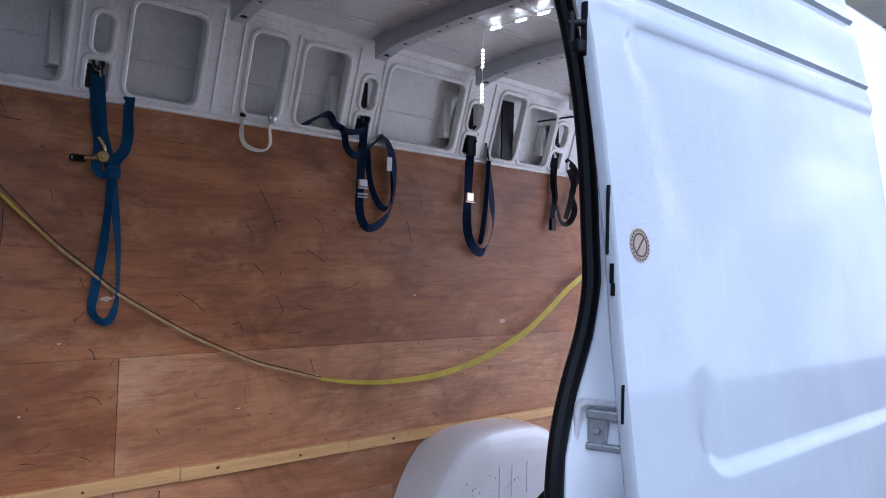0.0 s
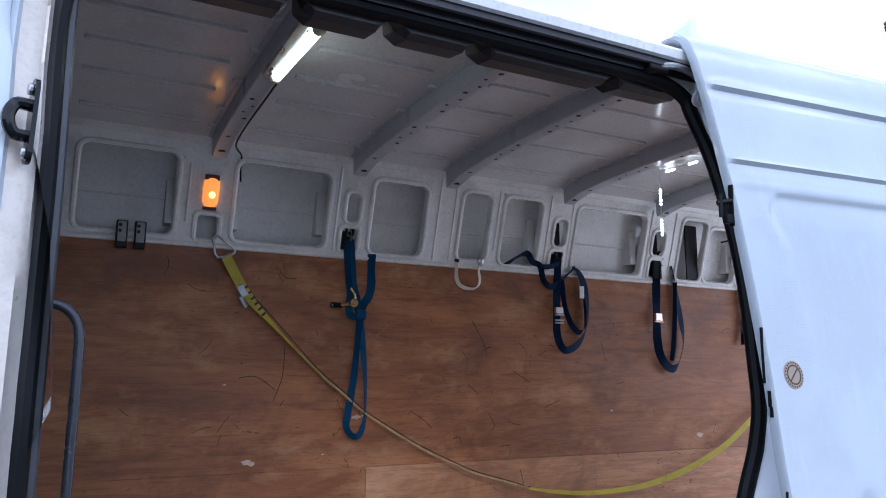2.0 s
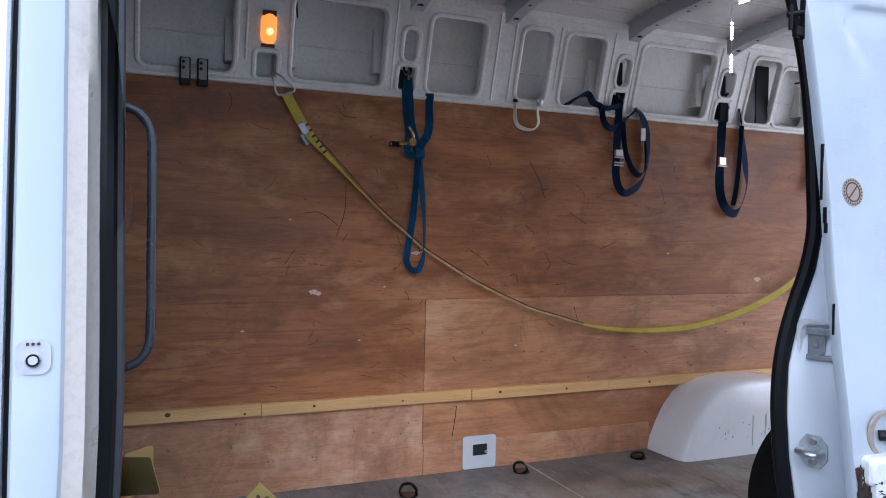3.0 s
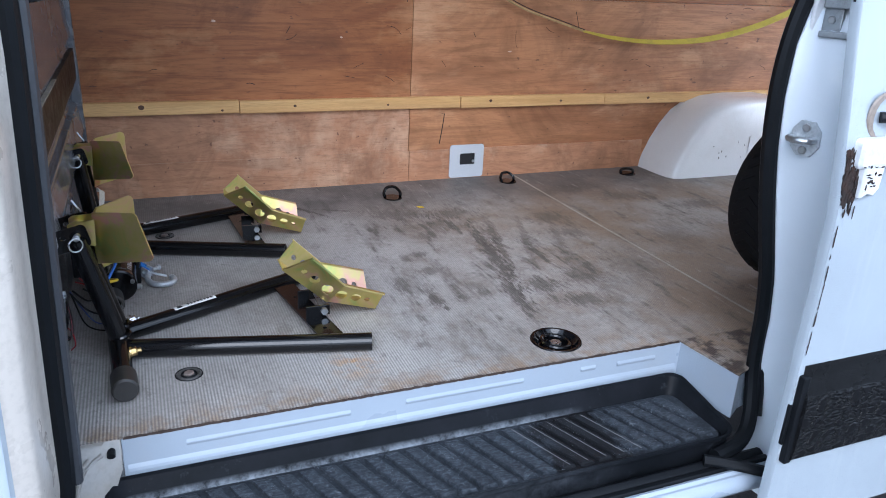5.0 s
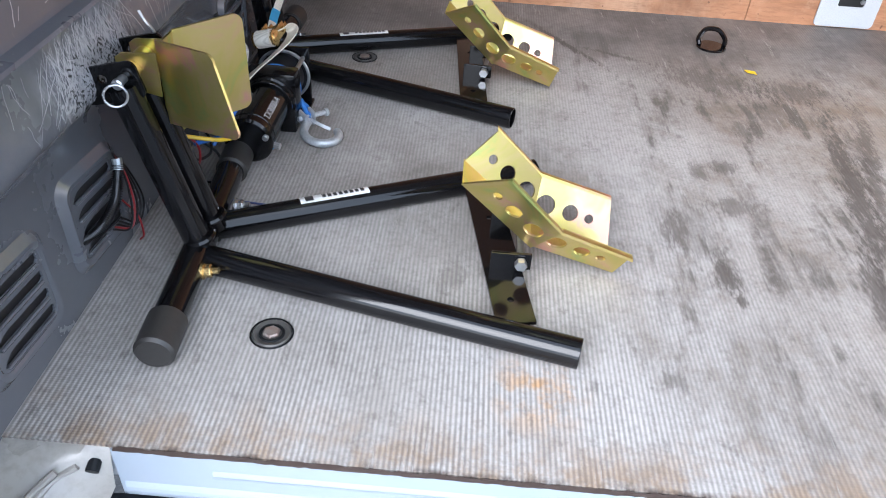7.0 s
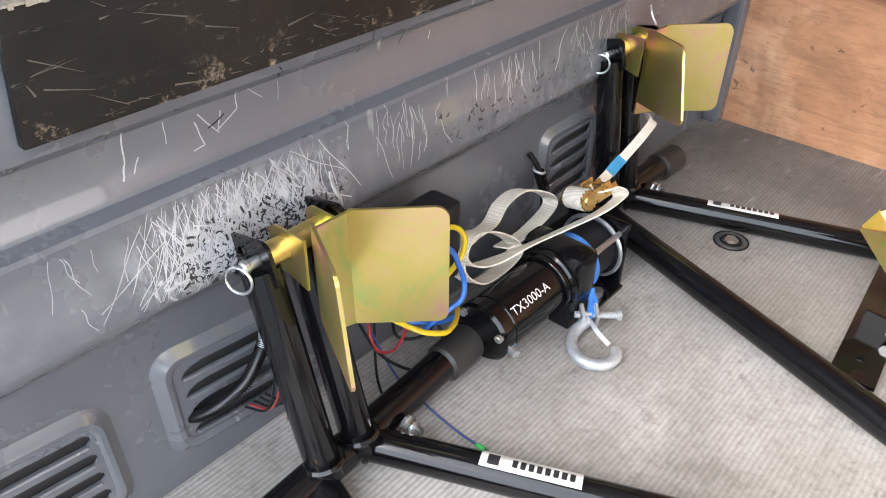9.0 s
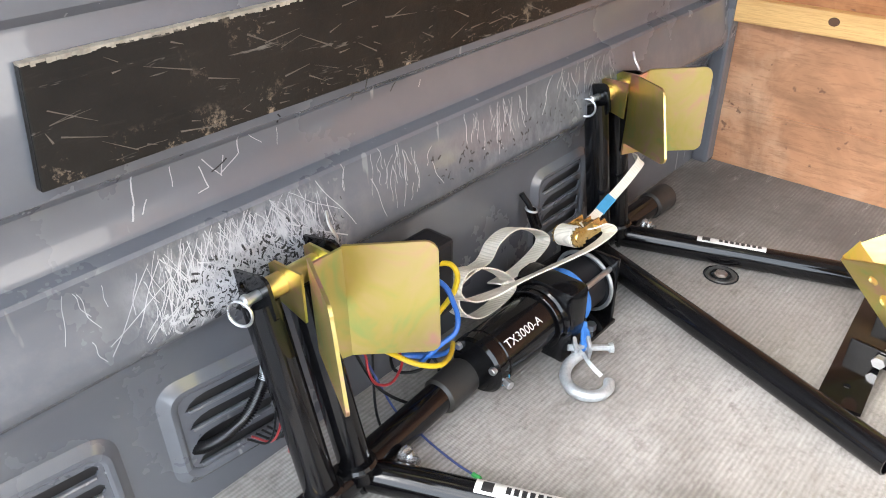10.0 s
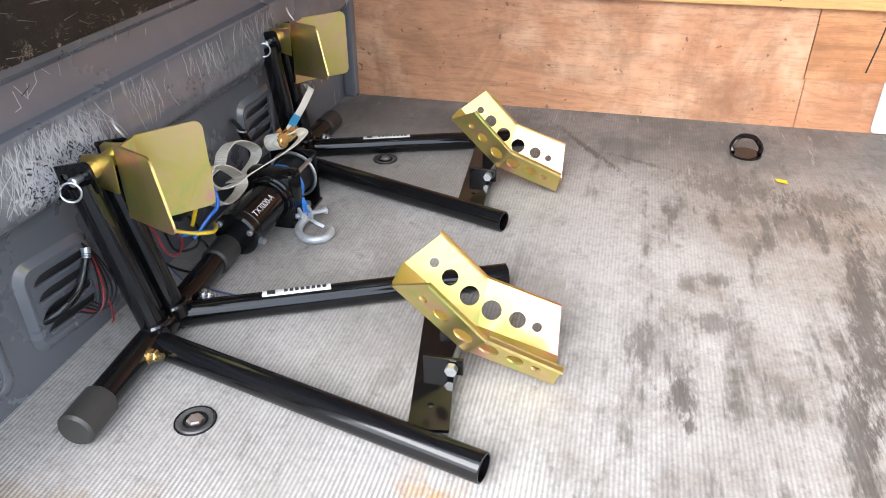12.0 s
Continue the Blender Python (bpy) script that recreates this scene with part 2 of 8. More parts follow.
def tray_plastic():
    """Black moulded plastic, rubbed pale where the wall of the tray meets its floor."""
    g = Graph("black_tray_plastic")
    cloud, rub = g.noise(6.0, 6, 0.7), g.noise(26.0, 7, 0.75)
    col = g.mix(g.span(cloud, 0.35, 0.7), (0.005, 0.006, 0.007), (0.010, 0.011, 0.014))
    foot = g.calc("MULTIPLY", g.calc("MULTIPLY", g.span(g.axis(2), 0.574, 0.561, 0, 0.8), g.span(g.axis(1), -0.08, -0.05, 0.12, 1)), g.span(rub, 0.36, 0.62))
    col = g.mix(g.calc("MULTIPLY", foot, g.span(g.axis(0), 0.98, 0.80)), col, (0.26, 0.285, 0.32))
    col = g.mix(g.span(rub, 0.60, 0.72, 0, 0.25), col, (0.09, 0.10, 0.115))
    g.p.inputs["Specular IOR Level"].default_value = 0.06
    return g.finish(col, g.span(cloud, 0.3, 0.7, 0.30, 0.46), g.bump(g.noise(300.0, 2), 0.2, 0.001))


TRAY = tray_plastic()
PLASTIC = mat("black_plastic", (0.010, 0.010, 0.012), (0.016, 0.016, 0.018), 0.42, bump=0.08, gloss=0.16)
HEADER_GREY = mat("dark_header_plastic", (0.045, 0.043, 0.050), (0.032, 0.031, 0.036), 0.38, bump=0.06, gloss=0.35)


def wrinkled_plastic():
    """Black moulded plastic with a coarse leathery grain."""
    g = Graph("black_rub_strip")
    v = g.n.new("ShaderNodeTexVoronoi")
    v.feature = "DISTANCE_TO_EDGE"
    v.inputs["Scale"].default_value = 1.0
    warp = g.n.new("ShaderNodeVectorMath")
    warp.operation = "MULTIPLY_ADD"
    n = g.n.new("ShaderNodeTexNoise")
    n.inputs["Scale"].default_value = 30.0
    g.l.new(n.outputs["Color"], warp.inputs[0])
    warp.inputs[1].default_value = (0.9, 0.9, 0.9)
    g.l.new(g.place((36, 36, 26)), warp.inputs[2])
    g.l.new(warp.outputs[0], v.inputs["Vector"])
    cell = g.span(v.outputs["Distance"], 0.02, 0.16)
    flat = g.span(g.axis(2), 0.752, 0.760)
    relief = g.calc("MULTIPLY", cell, g.span(flat, 0.0, 1.0, 1.0, 0.03))
    col = g.mix(relief, (0.003, 0.003, 0.0035), (0.006, 0.006, 0.007))
    g.p.inputs["Specular IOR Level"].default_value = 0.2
    return g.finish(col, g.span(g.noise(25.0, 4), 0.3, 0.7, 0.22, 0.38), g.bump(relief, 0.9, 0.004))


RUBSTRIP = wrinkled_plastic()
RUBBER = mat("grey_rubber_cap", (0.018, 0.017, 0.016), (0.034, 0.032, 0.030), 0.5, bump=0.15)
TYRE = mat("tyre_rubber", (0.008, 0.008, 0.009), (0.014, 0.014, 0.015), 0.85, bump=0.15, gloss=0.15)
ENAMEL = mat("black_gloss_enamel", (0.003, 0.003, 0.0035), (0.005, 0.005, 0.006), 0.12, coat=0.0, gloss=0.38, bump=0.03, fine=140, rough_var=0.05)
GALV = mat("bright_galvanised", (0.60, 0.63, 0.65), (0.42, 0.45, 0.48), 0.42, metal=0.55, bump=0.2, scale=40, fine=220)
STEEL = mat("zinc_steel", (0.62, 0.63, 0.64), (0.48, 0.49, 0.50), 0.3, metal=0.9, bump=0.06)
DULL = mat("dull_galvanised", (0.50, 0.52, 0.54), (0.36, 0.39, 0.41), 0.42, metal=0.8, bump=0.12, dirt=(0.12, 0.10, 0.09), dirt_amount=0.5, dirt_scale=40)
BRASS = mat("brass_finish", (0.70, 0.52, 0.24), (0.46, 0.32, 0.13), 0.24, metal=0.92, bump=0.05, scale=30)


def bulk_paint():
    """Satin mid-grey paint, rubbed paler in patches, with fine hair scratches."""
    g = Graph("bulkhead_grey_paint")
    cloud = g.noise(4.0, 6, 0.65)
    rub = g.noise(9.0, 8, 0.75, g.place((1, 1, 1.6)))
    hair = g.noise(1.0, 2, 0.5, g.place((60, 60, 7), 0, (0, 0, 0), 12))
    col = g.mix(g.span(cloud, 0.3, 0.7), (0.120, 0.126, 0.143), (0.100, 0.106, 0.121))
    col = g.mix(g.span(rub, 0.50, 0.90, 0, 0.05), col, (0.36, 0.36, 0.38))
    col = g.mix(g.span(hair, 0.72, 0.76, 0, 0.35), col, (0.42, 0.42, 0.43))
    y, z = g.axis(1), g.axis(2)
    band = g.calc("MULTIPLY", g.span(z, 0.925, 0.945), g.span(z, 1.035, 0.985))
    near = g.calc("MULTIPLY", g.span(y, 0.20, 0.28), g.span(y, 0.47, 0.40))
    far = g.calc("MULTIPLY", g.span(y, 0.60, 0.75, 0, 0.10), g.span(y, 1.12, 1.0))
    bare = g.calc("MULTIPLY", g.calc("MULTIPLY", band, g.calc("ADD", near, far)), g.span(g.noise(48.0, 7, 0.75, g.place((1, 1, 0.55))), 0.46, 0.58))
    col = g.mix(bare, col, (0.52, 0.52, 0.54))
    dull = g.calc("MULTIPLY", band, g.span(g.noise(14.0, 6, 0.7), 0.40, 0.75, 0, 0.18))
    col = g.mix(dull, col, (0.40, 0.40, 0.42))
    return g.finish(col, g.span(cloud, 0.3, 0.7, 0.24, 0.29), g.bump(g.noise(170.0, 3), 0.05, 0.001), coat=0.5)


BULK = bulk_paint()
CREAMJAMB = mat("cream_jamb_paint", (0.60, 0.55, 0.49), (0.57, 0.52, 0.46), 0.3, coat=0.3, bump=0.02, dirt=(0.40, 0.34, 0.27), dirt_amount=0.06, dirt_scale=3)
SCRATCH = mat("bare_scratch", (0.52, 0.52, 0.54), (0.36, 0.36, 0.38), 0.5)
# black for paint chips, and for the shade inside holes and slots
CHIP_SHADE_BLACK = mat("black_chip_and_shade", (0.012, 0.012, 0.013), rough=0.6)


def scuffed_board():
    """Black film-faced board, scored with pale streaks."""
    g = Graph("scuffed_black_board")
    streak = g.noise(1.0, 8, 0.8, g.place((1, 7, 60), 0, (0, 0, 0)), 0.6)
    slash = g.noise(1.0, 4, 0.7, g.place((90, 14, 90), 0, (3, 1, 2)), 0.4)
    chip = g.noise(30.0, 7, 0.78)
    cloud = g.noise(6.0, 5, 0.6)
    z = g.axis(2)
    col = g.mix(g.span(cloud, 0.38, 0.62), (0.006, 0.0055, 0.005), (0.014, 0.012, 0.010))
    col = g.mix(g.span(streak, 0.56, 0.70, 0, 0.45), col, (0.032, 0.029, 0.024))
    col = g.mix(g.span(slash, 0.62, 0.70, 0, 0.55), col, (0.24, 0.22, 0.19))
    low = g.calc("ADD", g.span(z, 1.150, 1.125, 0, 0.8), g.span(cloud, 0.60, 0.66, 0, 0.5))
    col = g.mix(g.calc("MULTIPLY", g.span(chip, 0.55, 0.63), low), col, (0.30, 0.235, 0.17))
    g.p.inputs["Specular IOR Level"].default_value = 0.22
    return g.finish(col, g.span(chip, 0.3, 0.7, 0.32, 0.6), g.bump(chip, 0.35, 0.002))


BOARD = scuffed_board()
BOARD_EDGE = mat("pale_board_edge", (0.42, 0.37, 0.30), (0.20, 0.175, 0.14), 0.7, scale=30)
ASPHALT = mat("wet_asphalt", (0.044, 0.044, 0.046), (0.028, 0.028, 0.030), 0.5, gloss=0.35, scale=3, fine=120, bump=0.55, dist=0.005, dirt=(0.12, 0.11, 0.105), dirt_amount=0.5, dirt_scale=25)
BLUE = mat("blue_webbing", (0.008, 0.070, 0.150), (0.005, 0.042, 0.100), 0.7, fine=500, bump=0.4, gloss=0.15)
NAVY = mat("navy_webbing", (0.006, 0.024, 0.066), (0.004, 0.014, 0.044), 0.7, fine=500, bump=0.4, gloss=0.15)
BLACKWEB = mat("black_webbing", (0.01, 0.01, 0.013), (0.016, 0.015, 0.018), 0.7, fine=500, bump=0.4, gloss=0.15)
YELLOW = mat("yellow_webbing", (0.62, 0.50, 0.05), (0.50, 0.39, 0.04), 0.7, fine=500, bump=0.4, dirt=(0.24, 0.17, 0.05), dirt_amount=0.45, dirt_scale=18)
WEBEDGE = mat("faded_webbing_edge", (0.58, 0.42, 0.18), (0.34, 0.23, 0.10), 0.8, scale=25)
CREAMWEB = mat("cream_webbing", (0.86, 0.78, 0.66), (0.76, 0.67, 0.55), 0.75, fine=500, bump=0.4)


def ribbed_webbing():
    """Off-white woven strap with fine ribs across it."""
    g = Graph("white_webbing")
    rib = g.bands(74.0, "Y", 0.4)
    soil = g.noise(30.0, 5, 0.65)
    col = g.mix(g.span(soil, 0.4, 0.7), (0.76, 0.71, 0.62), (0.64, 0.59, 0.50))
    col = g.mix(g.span(rib, 0.35, 0.0, 0, 0.45), col, (0.36, 0.32, 0.26))
    return g.finish(col, 0.75, g.bump(rib, 0.5, 0.001))


GREYWEB = ribbed_webbing()
LABELBLUE = mat("blue_tag", (0.05, 0.32, 0.58), rough=0.6)
PAPER = mat("white_label", (0.82, 0.82, 0.80), rough=0.4, bump=0)
INK = mat("black_print", (0.02, 0.02, 0.022), rough=0.5, bump=0)
WIRE_Y = mat("yellow_cable", (0.75, 0.52, 0.02), rough=0.35, bump=0)
WIRE_B = mat("blue_cable", (0.02, 0.13, 0.50), rough=0.35, bump=0)
WIRE_R = mat("red_cable", (0.32, 0.015, 0.02), rough=0.4, bump=0)
ROPE = mat("blue_rope", (0.02, 0.12, 0.42), (0.05, 0.22, 0.6), 0.6, fine=300, bump=0.5)
BRICK = mat("red_brick", (0.125, 0.055, 0.042), (0.08, 0.042, 0.036), 0.85, scale=3, fine=40, bump=0.4, dirt=(0.10, 0.06, 0.05), dirt_amount=0.6)
MORTAR = mat("mortar", (0.17, 0.155, 0.14), rough=0.9)
SLATE = mat("roof_tile", (0.085, 0.075, 0.055), (0.06, 0.055, 0.04), 0.85, dirt=(0.12, 0.13, 0.04), dirt_amount=0.6)
POT = mat("chimney_pot_clay", (0.20, 0.15, 0.11), (0.14, 0.11, 0.085), 0.85)
STICKER = mat("brown_sticker_print", (0.05, 0.030, 0.020), rough=0.5, bump=0)
STICKER_BG = mat("sticker_ground", (0.32, 0.245, 0.185), rough=0.4, bump=0)
RUST = mat("rust", (0.040, 0.018, 0.011), (0.010, 0.008, 0.007), 0.85, scale=40, bump=0.5)
LEAF = mat("fallen_leaf", (0.80, 0.58, 0.01), (0.72, 0.48, 0.01), 0.6)


def wet_paint():
    """White car paint beaded with fine rain drops and faint run marks."""
    g = Graph("wet_white_paint")
    drops = g.noise(260.0, 2, 0.5)
    where = g.noise(3.0, 4, 0.6)
    runs = g.noise(1.0, 5, 0.65, g.place((34, 34, 2.5)))
    # base kept well under true white to hold down the daylight on the door
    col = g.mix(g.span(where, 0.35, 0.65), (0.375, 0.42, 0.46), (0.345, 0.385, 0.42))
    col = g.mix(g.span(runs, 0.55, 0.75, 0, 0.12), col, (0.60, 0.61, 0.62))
    bead = g.calc("MULTIPLY", g.span(drops, 0.60, 0.70), g.span(where, 0.44, 0.58))
    return g.finish(col, g.span(where, 0.3, 0.7, 0.10, 0.17), g.bump(bead, 0.5, 0.002, g.bump(g.noise(2.6, 3, 0.5), 0.12, 0.02)), coat=0.6)


WETWHITE = wet_paint()
GLASS_DARK = mat("dark_window_glass", (0.02, 0.025, 0.03), rough=0.05, rough_var=0.02, bump=0)
TUBE_ON = glow("lamp_tube_lit", (0.94, 1.0, 0.74), 3.4)
LED_ON = glow("led_lit", (0.97, 1.0, 0.90), 7.0)
AMBER_ON = glow("amber_lens_lit", (0.95, 0.30, 0.045), 0.75)
AMBER_CORE = glow("amber_bulb_lit", (1.0, 0.54, 0.09), 3.4)


def zinc_gold():
    """Yellow passivated zinc: half-matt metal with soft pink and green interference tints."""
    g = Graph("yellow_passivated_zinc")
    tint = g.noise(11.0, 3, 0.6, None, 1.2)
    brush = g.noise(1.0, 4, 0.6, g.place((20, 20, 160)))
    r = g.n.new("ShaderNodeValToRGB")
    e = r.color_ramp.elements
    e[0].position, e[0].color = 0.32, (0.46, 0.53, 0.17, 1)
    e[1].position, e[1].color = 0.66, (0.72, 0.40, 0.30, 1)
    e.new(0.43).color = (0.62, 0.52, 0.16, 1)
    e.new(0.56).color = (0.66, 0.52, 0.22, 1)
    g.l.new(tint, r.inputs[0])
    col = g.mix(g.span(brush, 0.5, 0.8, 0, 0.2), r.outputs[0], (0.62, 0.52, 0.24))
    return g.finish(col, g.span(tint, 0.3, 0.7, 0.28, 0.38), metal=0.93)


GOLD = zinc_gold()


def floor_mat():
    """Ribbed grey vinyl: worn pale, browned by dirt, with dark drag marks where loads have stood."""
    g = Graph("ribbed_vinyl")
    x, y = g.axis(0), g.axis(1)
    big = g.noise(2.2, 7, 0.62)
    mid = g.noise(7.0, 8, 0.72, g.place((1, 0.7, 1), 0, (4, 2, 0)))
    fine = g.noise(120.0, 5, 0.75)
    col = g.mix(g.span(big, 0.40, 0.60), (0.43, 0.415, 0.40), (0.32, 0.305, 0.29))
    col = g.mix(g.calc("MULTIPLY", g.span(mid, 0.49, 0.64, 0, 0.75), g.span(x, 0.40, 0.75, 0.3, 1.0)), col, (0.20, 0.170, 0.140))
    col = g.mix(g.span(g.noise(5.0, 7, 0.7, g.place((1, 1, 1), 0, (8, 5, 0))), 0.53, 0.66, 0, 0.6), col, (0.50, 0.485, 0.47))
    # brown tread wear over the middle of the bay
    worn = g.calc("MULTIPLY", g.span(x, 0.70, 1.40), g.span(big, 0.40, 0.56, 0.25, 0.9))
    col = g.mix(worn, col, (0.27, 0.195, 0.130))
    # drag marks across the bay
    drag = g.noise(1.0, 7, 0.68, g.place((11, 1.9, 1), 12))
    where = g.calc("MULTIPLY", g.span(x, 0.60, 0.85), g.span(x, 1.55, 1.15))
    col = g.mix(g.calc("MULTIPLY", g.span(drag, 0.54, 0.62, 0, 0.55), g.calc("MULTIPLY", where, g.span(mid, 0.40, 0.54, 0.1, 0.95))), col, (0.060, 0.050, 0.043))
    col = g.mix(g.calc("MULTIPLY", g.span(g.noise(1.0, 5, 0.6, g.place((24, 4, 1), -14, (2, 6, 0))), 0.56, 0.62, 0, 0.75), g.calc("MULTIPLY", g.span(x, 0.40, 0.75, 0.2, 1.0), g.span(mid, 0.44, 0.56))), col, (0.09, 0.08, 0.07))
    # darker grey towards the far wall, sandy wear along the step and one orange stain
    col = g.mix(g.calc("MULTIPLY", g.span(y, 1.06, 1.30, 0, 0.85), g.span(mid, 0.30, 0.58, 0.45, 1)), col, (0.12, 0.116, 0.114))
    col = g.mix(g.calc("MULTIPLY", g.span(y, 0.10, 0.0, 0, 0.9), g.span(g.noise(16, 6, 0.7), 0.44, 0.60)), col, (0.30, 0.215, 0.145))
    col = g.mix(g.calc("MULTIPLY", g.span(y, 0.007, 0.0), g.span(g.noise(24, 5, 0.7), 0.46, 0.58)), col, (0.06, 0.04, 0.03))
    col = g.mix(g.calc("MULTIPLY", g.spot(0.478, 0.129, 0.075), g.span(g.noise(22, 5, 0.7), 0.42, 0.58)), col, (0.52, 0.30, 0.13))
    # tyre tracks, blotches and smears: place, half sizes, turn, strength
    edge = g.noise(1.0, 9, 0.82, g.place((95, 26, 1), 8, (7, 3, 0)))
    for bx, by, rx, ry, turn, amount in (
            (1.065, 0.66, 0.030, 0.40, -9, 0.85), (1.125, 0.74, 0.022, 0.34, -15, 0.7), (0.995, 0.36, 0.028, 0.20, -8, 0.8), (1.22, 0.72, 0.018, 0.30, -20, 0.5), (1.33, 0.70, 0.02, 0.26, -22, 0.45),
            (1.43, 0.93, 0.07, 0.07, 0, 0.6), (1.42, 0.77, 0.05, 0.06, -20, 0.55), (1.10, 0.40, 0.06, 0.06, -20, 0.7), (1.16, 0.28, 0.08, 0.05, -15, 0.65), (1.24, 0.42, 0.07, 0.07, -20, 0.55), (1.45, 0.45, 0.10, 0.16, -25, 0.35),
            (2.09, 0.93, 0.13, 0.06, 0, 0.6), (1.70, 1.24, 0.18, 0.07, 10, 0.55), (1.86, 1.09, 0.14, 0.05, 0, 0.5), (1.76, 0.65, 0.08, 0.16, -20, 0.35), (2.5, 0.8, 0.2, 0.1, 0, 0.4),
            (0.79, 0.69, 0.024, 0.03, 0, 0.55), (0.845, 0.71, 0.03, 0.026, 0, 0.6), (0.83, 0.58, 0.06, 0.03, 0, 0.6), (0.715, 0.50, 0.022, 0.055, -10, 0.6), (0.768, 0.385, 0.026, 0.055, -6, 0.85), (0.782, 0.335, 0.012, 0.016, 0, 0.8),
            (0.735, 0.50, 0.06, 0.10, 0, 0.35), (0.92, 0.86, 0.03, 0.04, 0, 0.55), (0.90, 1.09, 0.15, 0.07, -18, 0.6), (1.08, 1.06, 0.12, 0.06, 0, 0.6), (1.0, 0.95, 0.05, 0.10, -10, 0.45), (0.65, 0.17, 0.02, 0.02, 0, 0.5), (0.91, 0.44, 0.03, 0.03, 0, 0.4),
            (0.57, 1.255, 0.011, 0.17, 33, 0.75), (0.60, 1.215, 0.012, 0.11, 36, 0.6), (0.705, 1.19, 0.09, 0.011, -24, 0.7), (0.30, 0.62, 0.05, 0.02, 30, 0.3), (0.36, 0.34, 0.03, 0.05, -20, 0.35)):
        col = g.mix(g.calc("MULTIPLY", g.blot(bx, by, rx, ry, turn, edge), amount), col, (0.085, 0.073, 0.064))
    rib, cross = g.bands(49.0, "X"), g.bands(92.0, "Y")
    pat = g.calc("ADD", g.calc("MULTIPLY", rib, 0.88), g.calc("MULTIPLY", cross, 0.12))
    col = g.mix(g.calc("MULTIPLY", g.span(mid, 0.35, 0.6, 1.0, 0.45), g.calc("MULTIPLY", g.span(x, 0.45, 1.0, 1.0, 0.4), g.span(y, 0.15, 0.55, 1.0, 0.4))), col, g.mix(1.0, col, g.span(pat, 0.1, 0.9, 0.52, 1.26), "MULTIPLY"))
    col = g.mix(g.span(fine, 0.46, 0.66, 0, 0.38), col, (0.13, 0.12, 0.11))
    col = g.mix(g.span(g.noise(38.0, 7, 0.8, g.place((1, 0.6, 1), 20, (5, 9, 0))), 0.56, 0.66, 0, 0.45), col, (0.10, 0.088, 0.078))
    col = g.mix(g.span(g.noise(1.0, 6, 0.75, g.place((70, 9, 1), 22, (3, 3, 0))), 0.60, 0.68, 0, 0.5), col, (0.52, 0.505, 0.49))
    col = g.mix(1.0, col, (0.86, 0.845, 0.83), "MULTIPLY")
    return g.finish(col, g.span(mid, 0.3, 0.7, 0.50, 0.72), g.bump(fine, 0.15, 0.001, g.bump(pat, 0.35, 0.0014)))


VINYL = floor_mat()

# ==== building helpers ====
def part(name, bm, material, parent=None, label="", smooth=False):
    """Links a bmesh as one mesh object, under a thing or a part where one is given."""
    me = bpy.data.meshes.new(name)
    bmesh.ops.recalc_face_normals(bm, faces=bm.faces)
    if smooth:
        for f in bm.faces:
            f.smooth = True
        for e in bm.edges:
            if len(e.link_faces) == 2 and e.calc_face_angle(0) > 0.6:
                e.smooth = False
    bm.to_mesh(me)
    bm.free()
    me.materials.append(material)
    ob = new(name, me)
    if parent:
        ob.parent = parent
        if parent.parent is None:
            ob.matrix_parent_inverse = parent.matrix_basis.inverted()
    if label:
        ob["label"] = label
    return ob


def thing(name, at, label, category, group=""):
    e = new(name)
    e.matrix_basis = Matrix.Translation(at)
    e.empty_display_size = 0.05
    return tagged(e, label, category, group)


def structure(ob, label, category):
    return tagged(ob, label, category, kind="structure")


def box(bm, x0, x1, y0, y1, z0, z1, bevel=0.0):
    """A box, its edges rounded by bevel."""
    b = bmesh.new()
    bmesh.ops.create_cube(b, size=1, matrix=Matrix.Translation(((x0 + x1) / 2, (y0 + y1) / 2, (z0 + z1) / 2)) @ Matrix.Diagonal((x1 - x0, y1 - y0, z1 - z0, 1)))
    if bevel:
        bmesh.ops.bevel(b, geom=b.edges[:], offset=bevel, segments=2, affect="EDGES", profile=0.6)
    merge(bm, b)
    return bm


def merge(bm, b, m=None):
    """Adds b's faces to bm."""
    vs = [bm.verts.new(m @ v.co if m else v.co) for v in b.verts]
    b.verts.index_update()
    for f in b.faces:
        try:
            bm.faces.new([vs[v.index] for v in f.verts])
        except ValueError:
            pass
    b.free()


def axes_for(d):
    d = Vector(d).normalized()
    a = Vector((0, 0, 1)) if abs(d.z) < 0.9 else Vector((1, 0, 0))
    u = d.cross(a).normalized()
    return u, d.cross(u).normalized()


def rod(bm, p0, p1, r, seg=16, r1=None, cap=True, rim=0.0):
    """A round bar from p0 to p1; rim rounds its ends."""
    p0, p1 = Vector(p0), Vector(p1)
    d = p1 - p0
    u, v = axes_for(d)
    r1 = r if r1 is None else r1
    k = rim / d.length if rim else 0
    rings = [(0, r - rim), (k, r), (1 - k, r1), (1, r1 - rim)] if rim else [(0, r), (1, r1)]
    loops = [[bm.verts.new(p0 + d * s + (u * math.cos(a) + v * math.sin(a)) * q) for a in [2 * math.pi * i / seg for i in range(seg)]] for s, q in rings]
    for A, B in zip(loops, loops[1:]):
        for i in range(seg):
            bm.faces.new((A[i], A[(i + 1) % seg], B[(i + 1) % seg], B[i]))
    if cap:
        bm.faces.new(loops[0][::-1])
        bm.faces.new(loops[-1])
    return bm


